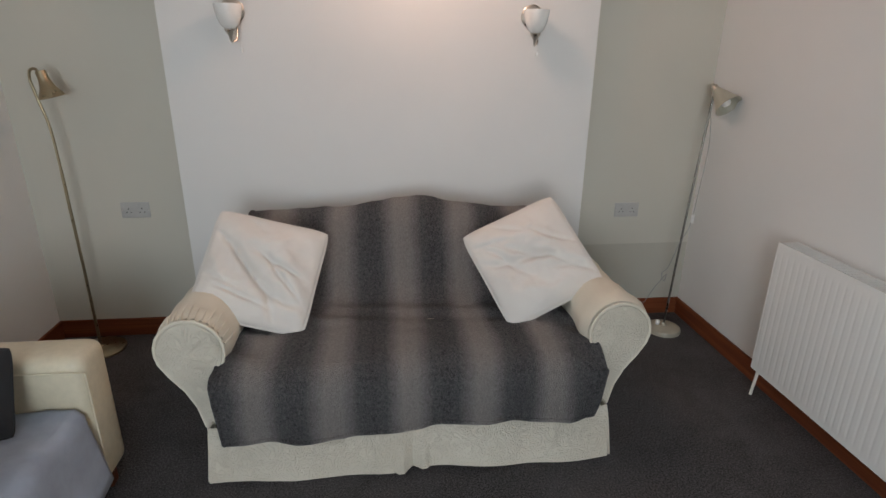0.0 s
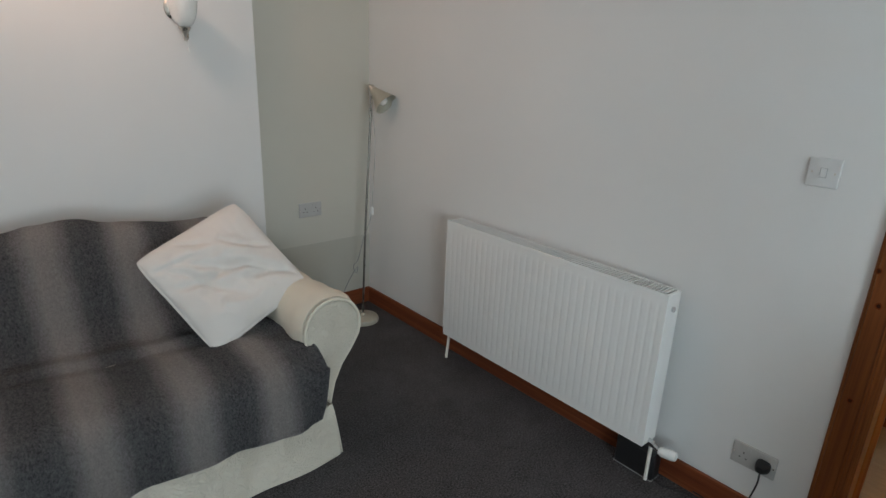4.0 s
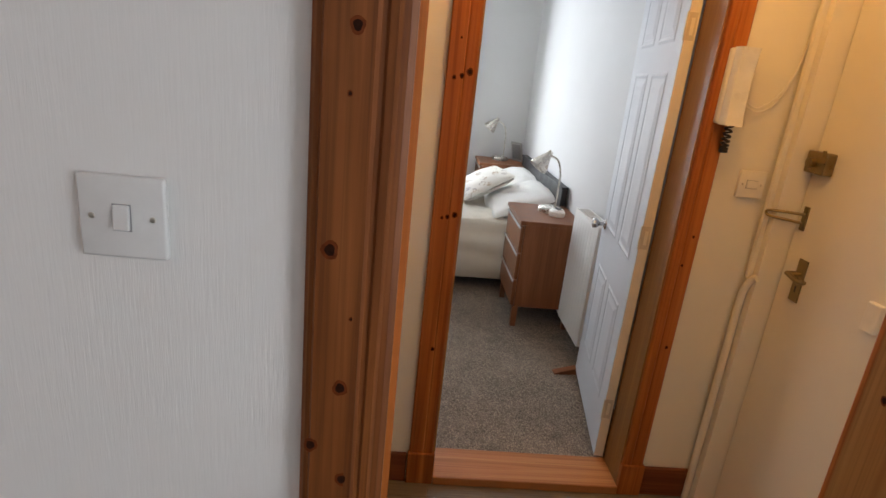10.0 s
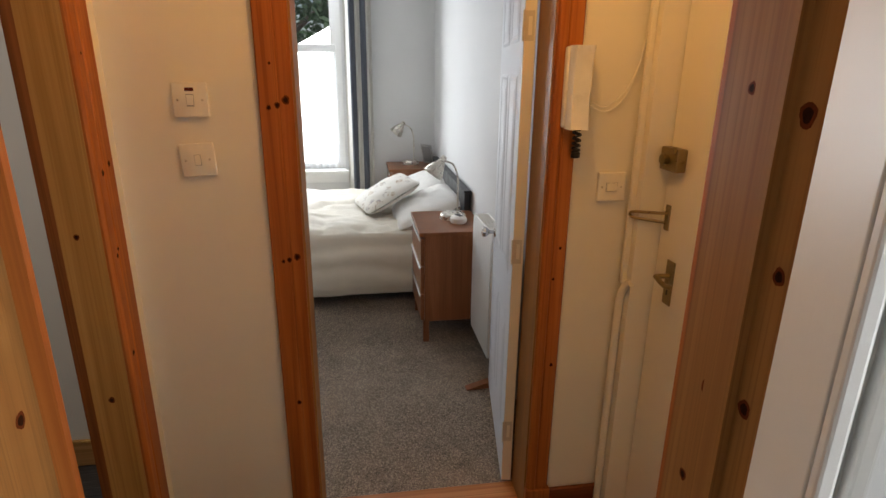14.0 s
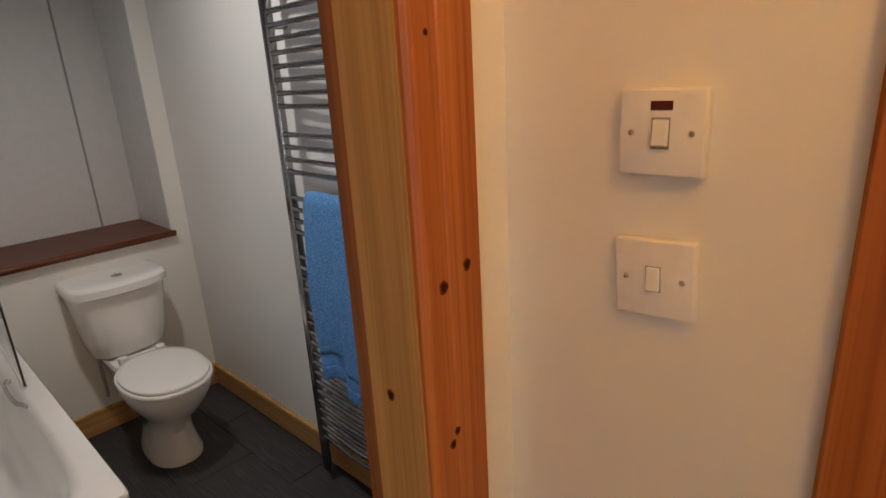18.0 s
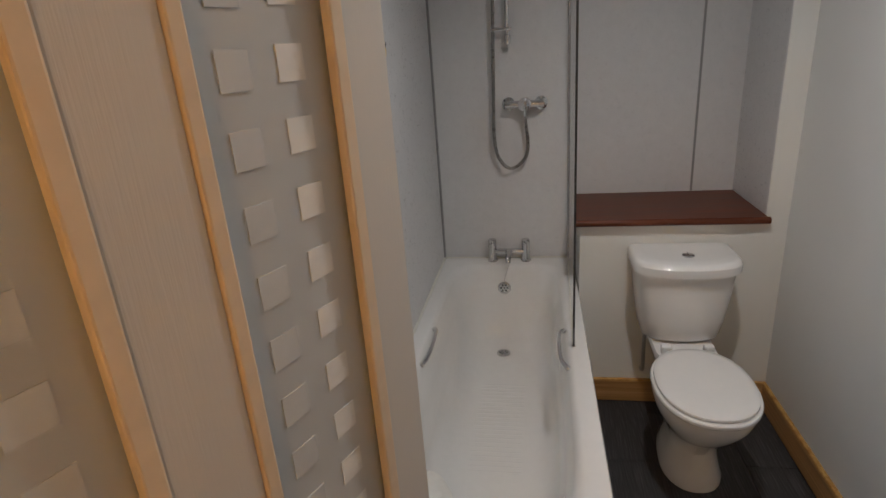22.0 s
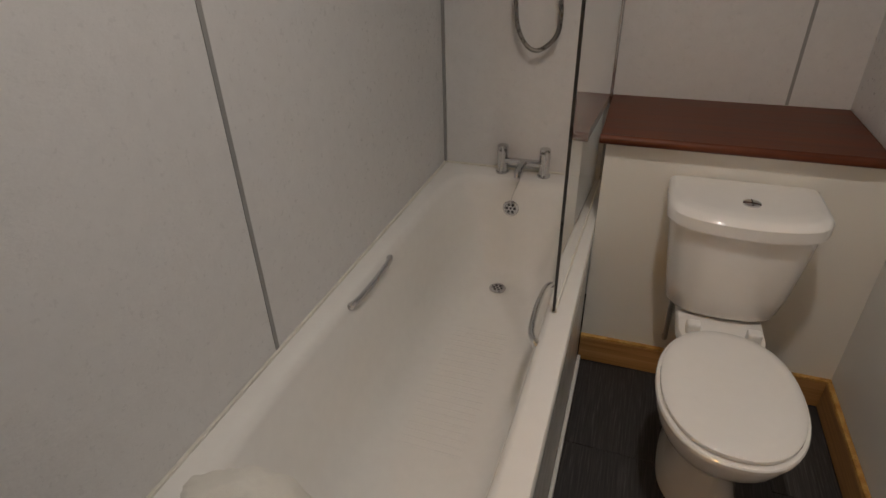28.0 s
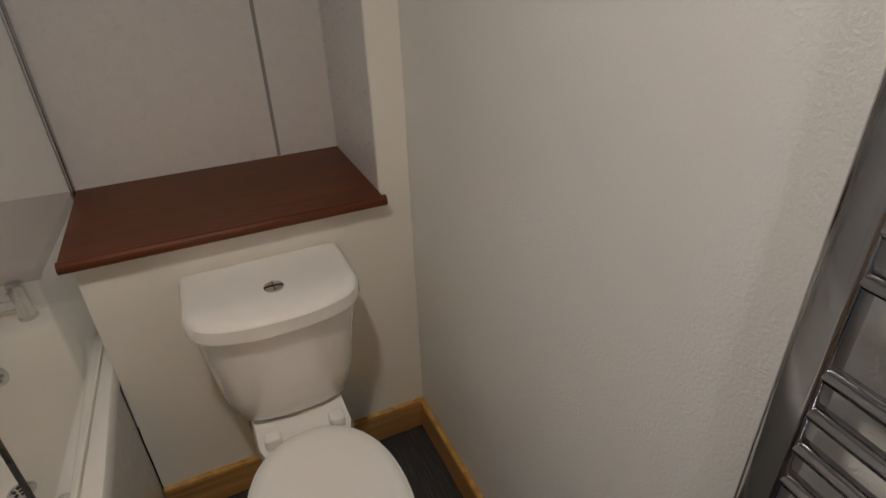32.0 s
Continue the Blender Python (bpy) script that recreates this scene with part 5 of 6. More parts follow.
BX, BW = 4.90, 1.34  # bed's near side and width
_bed = thing("bed", BX + BW / 2, 0.28, 0.015, 0, "double bed with a plain black headboard against the wall", "bed")
part("mattress_base", box((-BW / 2 + 0.02, -0.93, 0.14), (BW / 2 - 0.02, 1.0, 0.28), 0.03), "bed_and_gap_black", _bed)
part("mattress", box((-BW / 2 + 0.01, -0.92, 0.28), (BW / 2 - 0.01, 1.0, 0.45), 0.05, 4), "pillow", _bed, "", True)
for _x in (-BW / 2 + 0.05, BW / 2 - 0.05):
    for _y in (-0.9, 0.95):
        part("leg", box((_x - 0.03, _y - 0.03, 0), (_x + 0.03, _y + 0.03, 0.15)), "bed_and_gap_black", _bed)
_hb = part("headboard", box((-BW / 2 - 0.10, -0.985, 0.30), (BW / 2 + 0.04, -0.945, 0.775), 0.006), "bed_and_gap_black", _bed, "black headboard rail")
part("headboard_cap", box((-BW / 2 - 0.103, -0.988, 0.7755), (BW / 2 + 0.043, -0.940, 0.790), 0.003), "bed_and_gap_black", _hb)


def duvet():
    d = thing("duvet", BX + BW / 2, 0.28, 0.015, 0, "ivory duvet spread over the bed and hanging in folds", "duvet")
    half = BW / 2
    drop = 0.40

    def f(u, v):
        s = (2 * u - 1) * (half + drop)
        y = -0.66 + 1.80 * v
        side = max(0.0, abs(s) - half)
        sg = 1 if s > 0 else -1
        wave = math.sin(y * 6.0 + 1.3 * fbm(y * 2, s)) * 0.5 + 0.5 * fbm(y * 3 + 4, s * 2)
        if side <= 0:
            x, z = s, 0.510 + 0.018 * fbm(s * 4, y * 4) + 0.012 * fbm(s * 10, y * 6, 2) + 0.006 * math.sin(s * 17 + y * 4 + 4 * fbm(y * 2, s)) - 0.03 * (abs(s) / half) ** 8
        else:
            q = side / drop
            swag = math.sin(q * 17 + 2.2 * math.cos((y + 0.25) * 2.6) + 1.1 * fbm(y * 3, q * 2, 6))
            x = sg * (half + 0.045 * math.sin(min(1, q * 1.6) * 1.57) + 0.012 * q * wave + 0.011 * swag * min(1, q * 3) * (1.15 - q) - 0.03 * max(0, q - 0.85) / 0.15)
            z = 0.480 - side * (0.90 + 0.07 * math.cos((y + 0.2) * 2.4)) - 0.008 * wave
        return (x, y, z + 0.03 * v * (side <= 0))
    part("cloth", sheet(f, 150, 90, -0.02), "linen", d, "", "all")
    for u in (0.0, 1.0):
        part("hem", tube([f(u, k / 60) for k in range(61)], 0.012, 8), "linen", d, "stitched side hem", True)
    part("top_hem", tube([f(k / 90, 0.0) for k in range(91)], 0.012, 8), "linen", d, "stitched top hem", True)
    return d


duvet()


def pillow(x, y, z, rx, rz, w, h, label, material, seed, fat=0.075, name="pillow", cat="pillow"):
    p = thing(name, 0, 0, 0, 0, label, cat)
    p.matrix_world = pose(x, y, z, rx, 0, rz)

    def side(sgn):
        def f(u, v):
            a, b = 2 * u - 1, 2 * v - 1
            k = max(0.0, (1 - abs(a) ** 2.8) * (1 - abs(b) ** 2.6))
            rc = 0.07 * abs(a * b) ** 5
            return (a * w / 2 * (1 - 0.03 * (1 - b * b) * a * a - rc), b * h / 2 * (1 - 0.03 * (1 - a * a) * b * b - rc), sgn * (0.003 + fat * k ** 0.55 * (1 + 0.15 * fbm(a * 2 + seed, b * 2))))
        return f
    for sgn in (1, -1):
        part("cover", sheet(side(sgn), 30, 30), material, p, "", "all")
    return p


for _k, _x in enumerate((BX + 0.35, BX + 0.98)):
    pillow(_x, -0.47, 0.605, -20, 2, 0.68, 0.50, "plump white pillow against the headboard", "pillow", _k, 0.085)
pillow(BX + 0.50, -0.20, 0.675, -27, 14, 0.44, 0.44, "cream cushion with a grey floral print on the bed", "floral", 3, 0.06, "cushion", "cushion")


def drawers(x, y, w, d, h, label, n=3):
    """Drawers face +y (towards the room), side towards the doorway; open legs below."""
    c = thing("bedside_cabinet", x, y, 0.015, 0, label, "bedside cabinet")
    leg = 0.13
    part("body", box((0, 0, leg), (w, d - 0.018, h - 0.025), 0.002), "cabinet", c)
    part("top", box((-0.006, -0.004, h - 0.025), (w + 0.006, d + 0.012, h), 0.003), "cabinet", c)
    for a in (0.0, w - 0.035):
        for b in (0.0, d - 0.045):
            part("leg", box((a, b, 0), (a + 0.035, b + 0.035, leg), 0.002), "cabinet", c)
    hh = (h - 0.03 - leg - 0.01) / n
    for k in range(n):
        z0 = leg + 0.005 + k * hh
        f = part("drawer", box((0.004, d - 0.017, z0 + 0.003), (w - 0.004, d + 0.004, z0 + hh - 0.004), 0.003), "cabinet", c)
        part("handle", box((0.006, d + 0.003, z0 + hh - 0.018), (w - 0.006, d + 0.013, z0 + hh - 0.008), 0.002), "steel", f, "thin metal pull")
    return c


drawers(4.315, BEDY0 + 0.02, 0.485, 0.365, 0.664, "cherry-veneer bedside cabinet with three drawers")
drawers(6.16, BEDY0 + 0.02, 0.42, 0.42, 0.70, "cherry-veneer bedside cabinet by the window wall")


def desk_lamp(x, y, z, rz, label):
    l = thing("table_lamp", x, y, z, rz, label, "lamp", "bedside lamps")
    part("base", lathe([(0.078, 0), (0.078, 0.022), (0.070, 0.032), (0.012, 0.036)], 32), "nickel", l, "", True)
    part("stem", tube(bent([(0.03, 0, 0.03), (0.032, 0, 0.15), (0.03, 0, 0.24), (0.005, 0, 0.315), (-0.045, 0, 0.345), (-0.075, 0, 0.335)], 6), 0.0055, 10), "nickel", l, "bent nickel stem", True)
    bell("nickel", l, pose(-0.072, 0, 0.352, 0, 38, 0), [(0.004, 0.028), (0.016, 0.026), (0.020, 0.0), (0.034, -0.03), (0.054, -0.07), (0.060, -0.10)])
    part("bulb", lathe([(0.003, -0.02), (0.018, -0.04), (0.022, -0.065), (0.003, -0.085)], 16, pose(-0.072, 0, 0.352, 0, 38, 0)), "opal", l, "unlit bulb", True)
    return l


desk_lamp(4.62, -0.56, 0.679, -75, "brushed nickel desk lamp with a bent stem on the near cabinet")
desk_lamp(6.44, -0.48, 0.716, -110, "brushed nickel desk lamp on the far cabinet")
_c = thing("alarm_clock", 4.51, -0.575, 0.679, 20, "small round white alarm clock with a black flex", "clock")
part("case", lathe([(0.045, 0), (0.05, 0.012), (0.048, 0.03), (0.036, 0.042), (0.004, 0.045)], 28), "white_plastic", _c, "", True)
part("display", box((-0.028, -0.018, 0.038), (0.028, 0.012, 0.0455), 0.002), "black_plastic", _c, "dark display")
part("flex", tube(bent([(0.045, 0, 0.006), (0.09, -0.02, 0.006), (0.14, -0.06, 0.006), (0.16, -0.115, 0.006)], 6), 0.0025, 6), "black_plastic", _c, "", True)
_c = thing("photo_frame", 6.46, -0.655, 0.716, 35, "small grey photo frame leaning on the wall", "photo frame")
_bm = box((-0.07, -0.006, 0), (0.07, 0.006, 0.18), 0.003)
bmesh.ops.transform(_bm, matrix=pose(0, 0, 0, -14), verts=_bm.verts)
part("frame", _bm, "steel", _c)
_bm = box((-0.052, 0.0062, 0.02), (0.052, 0.0075, 0.16))
bmesh.ops.transform(_bm, matrix=pose(0, 0, 0, -14), verts=_bm.verts)
part("picture", _bm, "seal", _c, "plain grey picture")
radiator("radiator", (4.06, BEDY0, 0.015), (0, 1, 0), 0.42, 0.655, 0.105, "narrow white panel radiator behind the bedroom door", 9, 0.12)
_c = thing("door_wedge", 3.79, -0.555, 0.015, 96, "reddish wooden door wedge on the carpet", "door stop")
part("wedge", loft([[(-0.06, -0.02, 0), (-0.06, 0.02, 0), (-0.06, 0.02, 0.035), (-0.06, -0.02, 0.035)], [(0.06, -0.02, 0), (0.06, 0.02, 0), (0.06, 0.02, 0.006), (0.06, -0.02, 0.006)]]), "cabinet", _c)

# window: sash frame, net, sill
_w = thing("window_1", 0, 0, 0, 0, "white sash window with a net over its lower half", "window", "", "structure")
_x0, _x1 = 6.72, 6.76
part("window_frame", boxes(((_x0 - 0.02, WY0, WZ0), (_x1 + 0.02, WY0 + 0.05, WZ1)), ((_x0 - 0.02, WY1 - 0.05, WZ0), (_x1 + 0.02, WY1, WZ1)), ((_x0 - 0.02, WY0 + 0.05, WZ1 - 0.05), (_x1 + 0.02, WY1 - 0.05, WZ1)), ((_x0 - 0.02, WY0 + 0.05, WZ0), (_x1 + 0.02, WY1 - 0.05, WZ0 + 0.06))), "gloss", _w)
part("sash_rail", box((_x0 - 0.012, WY0 + 0.05, 1.665), (_x1, WY1 - 0.05, 1.735), 0.004), "gloss", _w, "white meeting rail")
part("sash_stile", boxes(((_x0, WY0 + 0.05, WZ0 + 0.06), (_x1, WY0 + 0.095, WZ1 - 0.05)), ((_x0, WY1 - 0.095, WZ0 + 0.06), (_x1, WY1 - 0.05, WZ1 - 0.05))), "gloss", _w)
part("catch", tube([(_x0 - 0.02, 0.50, 1.735), (_x0 - 0.02, 0.50, 1.775)], 0.008, 8), "steel", _w)
for _z0, _z1 in ((WZ0 + 0.06, 1.665), (1.735, WZ1 - 0.05)):
    _p = part("pane", box((6.738, WY0 + 0.095, _z0), (6.742, WY1 - 0.095, _z1)), "glass", _w)
    _p.visible_shadow = False
part("sill", box((BEDX1 - 0.045, WY0 - 0.03, WZ0 - 0.028), (_x0 - 0.02, WY1 + 0.03, WZ0 + 0.002), 0.004), "gloss", _w, "white window sill")
part("apron", box((BEDX1 - 0.018, WY0 - 0.02, WZ0 - 0.11), (BEDX1 - 0.001, WY1 + 0.02, WZ0 - 0.028), 0.003), "gloss", _w)


def _netf(u, v):
    return (6.695 + 0.007 * math.sin(u * 95) + 0.004 * math.sin(u * 41), WY0 + 0.055 + (WY1 - WY0 - 0.11) * u, WZ0 + 0.012 + 1.02 * v)


_n = thing("net_curtain", 0, 0, 0, 0, "white gathered net over the lower window", "net curtain")
_p = part("net", sheet(_netf, 220, 4), "net", _n, "", "all")
_p.visible_shadow = False
part("wire", tube([(6.695, WY0 + 0.05, WZ0 + 1.03), (6.695, WY1 - 0.05, WZ0 + 1.03)], 0.003, 6), "white_plastic", _n)


def curtain(y0, y1, label):
    c = thing("curtain", 0, 0, 0, 0, label, "curtain", "bedroom curtains")
    n = 5
    for k in range(n):
        a, b = y0 + (y1 - y0) * k / n, y0 + (y1 - y0) * (k + 1) / n

        def f(u, v, a=a, b=b):
            y = a + (b - a) * u
            return (BEDX1 - 0.085 + 0.035 * math.sin((y - y0) * 62) + 0.006 * fbm(y * 8, v * 2), y, 0.05 + 2.28 * v)
        part("stripe" if k in (1, 3) else "cloth", sheet(f, 10, 10, 0.003), "curtain_grey" if k in (1, 3) else "curtain_pale", c, "slate grey stripe" if k in (1, 3) else "", "all")
    part("curtain_pole", tube([(BEDX1 - 0.085, y0 - 0.06, 2.36), (BEDX1 - 0.085, y1 + 0.06, 2.36)], 0.012, 10), "steel", c)
    return c


curtain(-0.16, 0.075, "pale curtain with slate grey stripes, drawn back")
curtain(1.12, 1.36, "pale curtain with slate grey stripes, drawn back")


def potted_plant():
    p = thing("potted_plant", 6.63, 0.60, WZ0 + 0.002, 0, "small green plant in an ochre pot on the sill", "plant")
    part("pot", lathe([(0.038, 0), (0.052, 0.085), (0.054, 0.09), (0.054, 0.105), (0.047, 0.105), (0.045, 0.09), (0.0, 0.09)], 24), "pot", p, "", True)
    part("soil", lathe([(0.045, 0.088), (0.03, 0.093), (0.0, 0.094)], 16), "soil", p)
    rnd = random.Random(5)
    part("stem", tube(bent([(0, 0, 0.09), (0.008, 0.004, 0.2), (-0.004, 0.0, 0.32), (0.004, -0.006, 0.46)], 5), [0.004] * 15 + [0.002], 6), "leaf", p)
    for k in range(46):
        z = 0.16 + 0.31 * (k / 45)
        a = k * 2.4 + rnd.uniform(-0.3, 0.3)
        reach = rnd.uniform(0.04, 0.095) * (1.0 - 0.4 * (k / 45))
        m = pose(0, 0, z, 0, 0, math.degrees(a)) @ pose(reach, 0, 0.01, 0, rnd.uniform(-10, 40), 0) @ pose(0, 0, 0, rnd.uniform(-25, 25))
        s = rnd.uniform(1.2, 2.0)
        bm = bmesh.new()
        pts = [(-0.02, 0, 0), (-0.005, 0.012, 0.003), (0.012, 0.013, 0.004), (0.03, 0, -0.004), (0.012, -0.013, 0.004), (-0.005, -0.012, 0.003)]
        vs = [bm.verts.new(m @ (Vector(q) * s)) for q in pts]
        mid = bm.verts.new(m @ (Vector((0.005, 0, 0.0)) * s))
        for q in range(6):
            bm.faces.new((vs[q], vs[(q + 1) % 6], mid))
        part("leaf", bm, "leaf", p)
    return p


potted_plant()

# outside the bedroom window
structure("ground", box((6.85, -60, -3.2), (140, 60, -3.0)), "grass", "lawn beyond the window")
_h = thing("house", 20, 7.5, -3.0, 0, "pale stone house with a slate roof beyond the garden", "house")
part("wall", box((-4, -4, 0), (4, 4, 4.6)), "stone", _h)
part("roof", loft([[(-4.4, -4.4, 4.6), (4.4, -4.4, 4.6), (4.4, 4.4, 4.6), (-4.4, 4.4, 4.6)], [(-0.4, -0.4, 7.2), (0.4, -0.4, 7.2), (0.4, 0.4, 7.2), (-0.4, 0.4, 7.2)]]), "slate", _h)


def tree(x, y, h, seed):
    t = thing("tree", x, y, -3.0, 0, "leafy green garden tree", "tree", "garden trees")
    rnd = random.Random(seed)
    part("trunk", tube(bent([(0, 0, 0), (0.1, 0.05, h * 0.3), (-0.05, 0.1, h * 0.6), (0, 0, h * 0.85)], 4), [0.28, 0.26, 0.24, 0.22, 0.2, 0.18, 0.16, 0.14, 0.12, 0.1, 0.08, 0.06, 0.05], 8), "bark", t, "", True)
    for k in range(7):
        a = k * 2.3
        z = h * (0.35 + 0.07 * k)
        part("limb", tube([(0, 0, z), (math.cos(a) * 0.8, math.sin(a) * 0.8, z + 0.6), (math.cos(a) * 1.7, math.sin(a) * 1.7, z + 0.9)], [0.08, 0.05, 0.02], 6), "bark", t)
    verts, faces = [], []
    for k in range(5200):
        a, b = rnd.uniform(0, 6.283), rnd.gauss(0, 0.33)
        zc = h * rnd.uniform(0.25, 1.0)
        rr = (0.35 + 2.3 * math.sin(math.pi * min(1, (zc / h - 0.12) / 0.95)) ** 0.8) * rnd.uniform(0.35, 1.0) * (1 + 0.35 * math.sin(a * 3 + zc * 2.2))
        c = Vector((math.cos(a) * rr, math.sin(a) * rr, zc + b))
        m = Euler((rnd.uniform(-1, 1), rnd.uniform(-1, 1), rnd.uniform(0, 6))).to_matrix()
        s = rnd.uniform(0.07, 0.17)
        i = len(verts)
        verts += [c + m @ Vector(q) for q in ((-s, 0, 0), (0, s * 0.5, 0.02), (s, 0, 0), (0, -s * 0.5, 0.02))]
        faces.append((i, i + 1, i + 2, i + 3))
    mesh = bpy.data.meshes.new("crown")
    mesh.from_pydata(verts, [], faces)
    mesh.materials.append(M["tree_leaf"])
    crown = new("crown", mesh)
    crown.parent = t
    tagged(crown, kind="stuff")
    return t


tree(14.5, 1.2, 7.6, 1)
tree(17.5, -2.0, 8.6, 2)
tree(21.0, 3.2, 9.2, 3)
tree(19.0, 13.5, 9.0, 4)

# ---- bathroom ----
_a = Mat("blue_terry_towel", 0.95)
_loop = _a.noise(170, 3, 0.7)
_a.colour(_a.ramp(_loop, (0.36, (0.06, 0.19, 0.47)), (0.50, (0.105, 0.285, 0.62)), (0.64, (0.19, 0.40, 0.74))))
_a.bump(_loop, 1.0, 0.008)
M["towel_blue"] = _a.m
M["towel_band"] = fabric("blue_towel_band", (0.10, 0.26, 0.60), 0.08, 500, 0.9, 0.4)
M["towel_white"] = fabric("white_terry_towel", (0.74, 0.72, 0.66), 0.06, 260, 0.95, 1.0)
M["yellow"] = plain("yellow_plastic", (0.72, 0.48, 0.012), 0.35)
M["door_grain"] = painted("cream_woodgrain_foil", (0.64, 0.61, 0.555), 0.5, (330, 330, 14), 0.35, 0.04)
M["peach_bead"] = plain("honey_door_bead", (0.74, 0.60, 0.42), 0.45)
M["frost_square"] = plain("frosted_square", (0.80, 0.81, 0.79), 0.6)
M["frost_faint"] = plain("faint_frosted_square", (0.61, 0.63, 0.63), 0.42)
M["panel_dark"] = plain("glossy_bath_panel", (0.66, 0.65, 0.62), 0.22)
M["bronze_dark"] = plain("dark_screen_seal", (0.02, 0.02, 0.02), 0.3)

RIM = 0.548
BTX0, BTX1, BTY0, BTY1 = BX0, 2.668, 1.62, BY1


def bathtub():
    b = thing("bathtub", 0, 0, 0, 0, "white acrylic bath with chrome grips against wet-wall panels", "bath")
    n = 72

    def ring(x0, x1, y0, y1, z, r, zslope=0.0):
        pts = []
        for k in range(n):
            a = 2 * math.pi * k / n
            c, s = math.cos(a), math.sin(a)
            p = r
            x = (x0 + x1) / 2 + (x1 - x0) / 2 * math.copysign(abs(c) ** (2 / p), c)
            y = (y0 + y1) / 2 + (y1 - y0) / 2 * math.copysign(abs(s) ** (2 / p), s)
            pts.append((x, y, z + zslope * (y1 - y) / (y1 - y0)))
        return pts
    x0, x1, y0, y1 = BTX0 + 0.003, BTX1, BTY0, BTY1 - 0.003
    rings = [ring(x0, x1, y0, y1, RIM - 0.045, 60), ring(x0, x1, y0, y1, RIM - 0.006, 60), ring(x0 + 0.004, x1 - 0.004, y0 + 0.004, y1 - 0.004, RIM, 60),
             ring(x0 + 0.050, x1 - 0.055, y0 + 0.06, y1 - 0.085, RIM, 9), ring(x0 + 0.062, x1 - 0.068, y0 + 0.075, y1 - 0.10, RIM - 0.008, 7.5), ring(x0 + 0.070, x1 - 0.078, y0 + 0.09, y1 - 0.112, RIM - 0.03, 6.5),
             ring(x0 + 0.088, x1 - 0.095, y0 + 0.16, y1 - 0.128, RIM - 0.15, 5.5), ring(x0 + 0.102, x1 - 0.110, y0 + 0.26, y1 - 0.145, RIM - 0.27, 5), ring(x0 + 0.122, x1 - 0.128, y0 + 0.34, y1 - 0.165, RIM - 0.345, 4.5),
             ring(x0 + 0.155, x1 - 0.160, y0 + 0.40, y1 - 0.20, RIM - 0.383, 4.2, 0.012), ring(x0 + 0.20, x1 - 0.20, y0 + 0.46, y1 - 0.26, RIM - 0.395, 4, 0.015)]
    part("tub", loft(rings, (False, True)), "acrylic", b, "", True)
    for k in range(22):
        y = 2.28 + k * 0.026
        part("anti_slip_ridge", tube([(2.24, y, RIM - 0.3984 + 0.0125 * (3.2 - y)), (2.43, y, RIM - 0.3984 + 0.0125 * (3.2 - y))], 0.0050, 12), "acrylic", b, "", True)
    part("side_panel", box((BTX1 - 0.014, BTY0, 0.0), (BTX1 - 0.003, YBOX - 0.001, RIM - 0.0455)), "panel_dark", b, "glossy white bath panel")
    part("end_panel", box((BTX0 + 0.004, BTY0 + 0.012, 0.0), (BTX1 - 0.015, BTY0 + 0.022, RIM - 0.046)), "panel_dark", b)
    part("sealant", boxes(((BTX0 + 0.001, BTY0, RIM), (BTX0 + 0.009, BTY1 - 0.004, RIM + 0.006)), ((BTX0 + 0.009, BTY1 - 0.010, RIM), (BTX1 - 0.01, BTY1 - 0.003, RIM + 0.006))), "sealant", b, "aged sealant bead")
    for name, m, r in (("waste", pose(2.322, 3.10, RIM - 0.389), 0.033), ("overflow", pose(2.325, BTY1 - 0.124, 0.432, 82), 0.033)):
        w = part(name, lathe([(r, 0), (r, 0.002), (r * 0.92, 0.005), (r * 0.72, 0.006), (r * 0.68, 0.003), (0.0, 0.003)], 28, m), "chrome", b, "chrome " + name, True)
        for k in range(6):
            a = k * math.pi / 3
            part("hole", lathe([(0.0052, 0.0034), (0.0052, 0.0042), (0.0, 0.0042)], 10, m @ pose(0.0155 * math.cos(a), 0.0155 * math.sin(a), 0)), "black_plastic", w)
        part("hole", lathe([(0.0045, 0.0034), (0.0045, 0.0042), (0.0, 0.0042)], 10, m), "black_plastic", w)
    for x, tilt in ((BTX0 + 0.070, 1), (BTX1 - 0.074, -1)):
        bow = 0.020 if tilt > 0 else 0.026
        p = bent([(x, 2.385, 0.526), (x + 0.008 * tilt, 2.388, 0.534), (x + bow * 0.8 * tilt, 2.42, 0.536), (x + bow * tilt, 2.515, 0.537), (x + bow * 0.8 * tilt, 2.61, 0.536), (x + 0.008 * tilt, 2.642, 0.534), (x, 2.645, 0.526)], 6)
        part("grip", tube(p, [0.011] * 3 + [0.0085] * (len(p) - 6) + [0.011] * 3, 12), "chrome", b, "chrome hand grip", True)
    return b


bathtub()
_c = thing("trim_strip", 2.667, 0, 0, 0, "loose white plastic strip standing along the bath panel", "trim strip")
part("strip", box((0.0, 1.75, 0.0), (0.012, YBOX - 0.03, 0.03), 0.003), "white_plastic", _c)


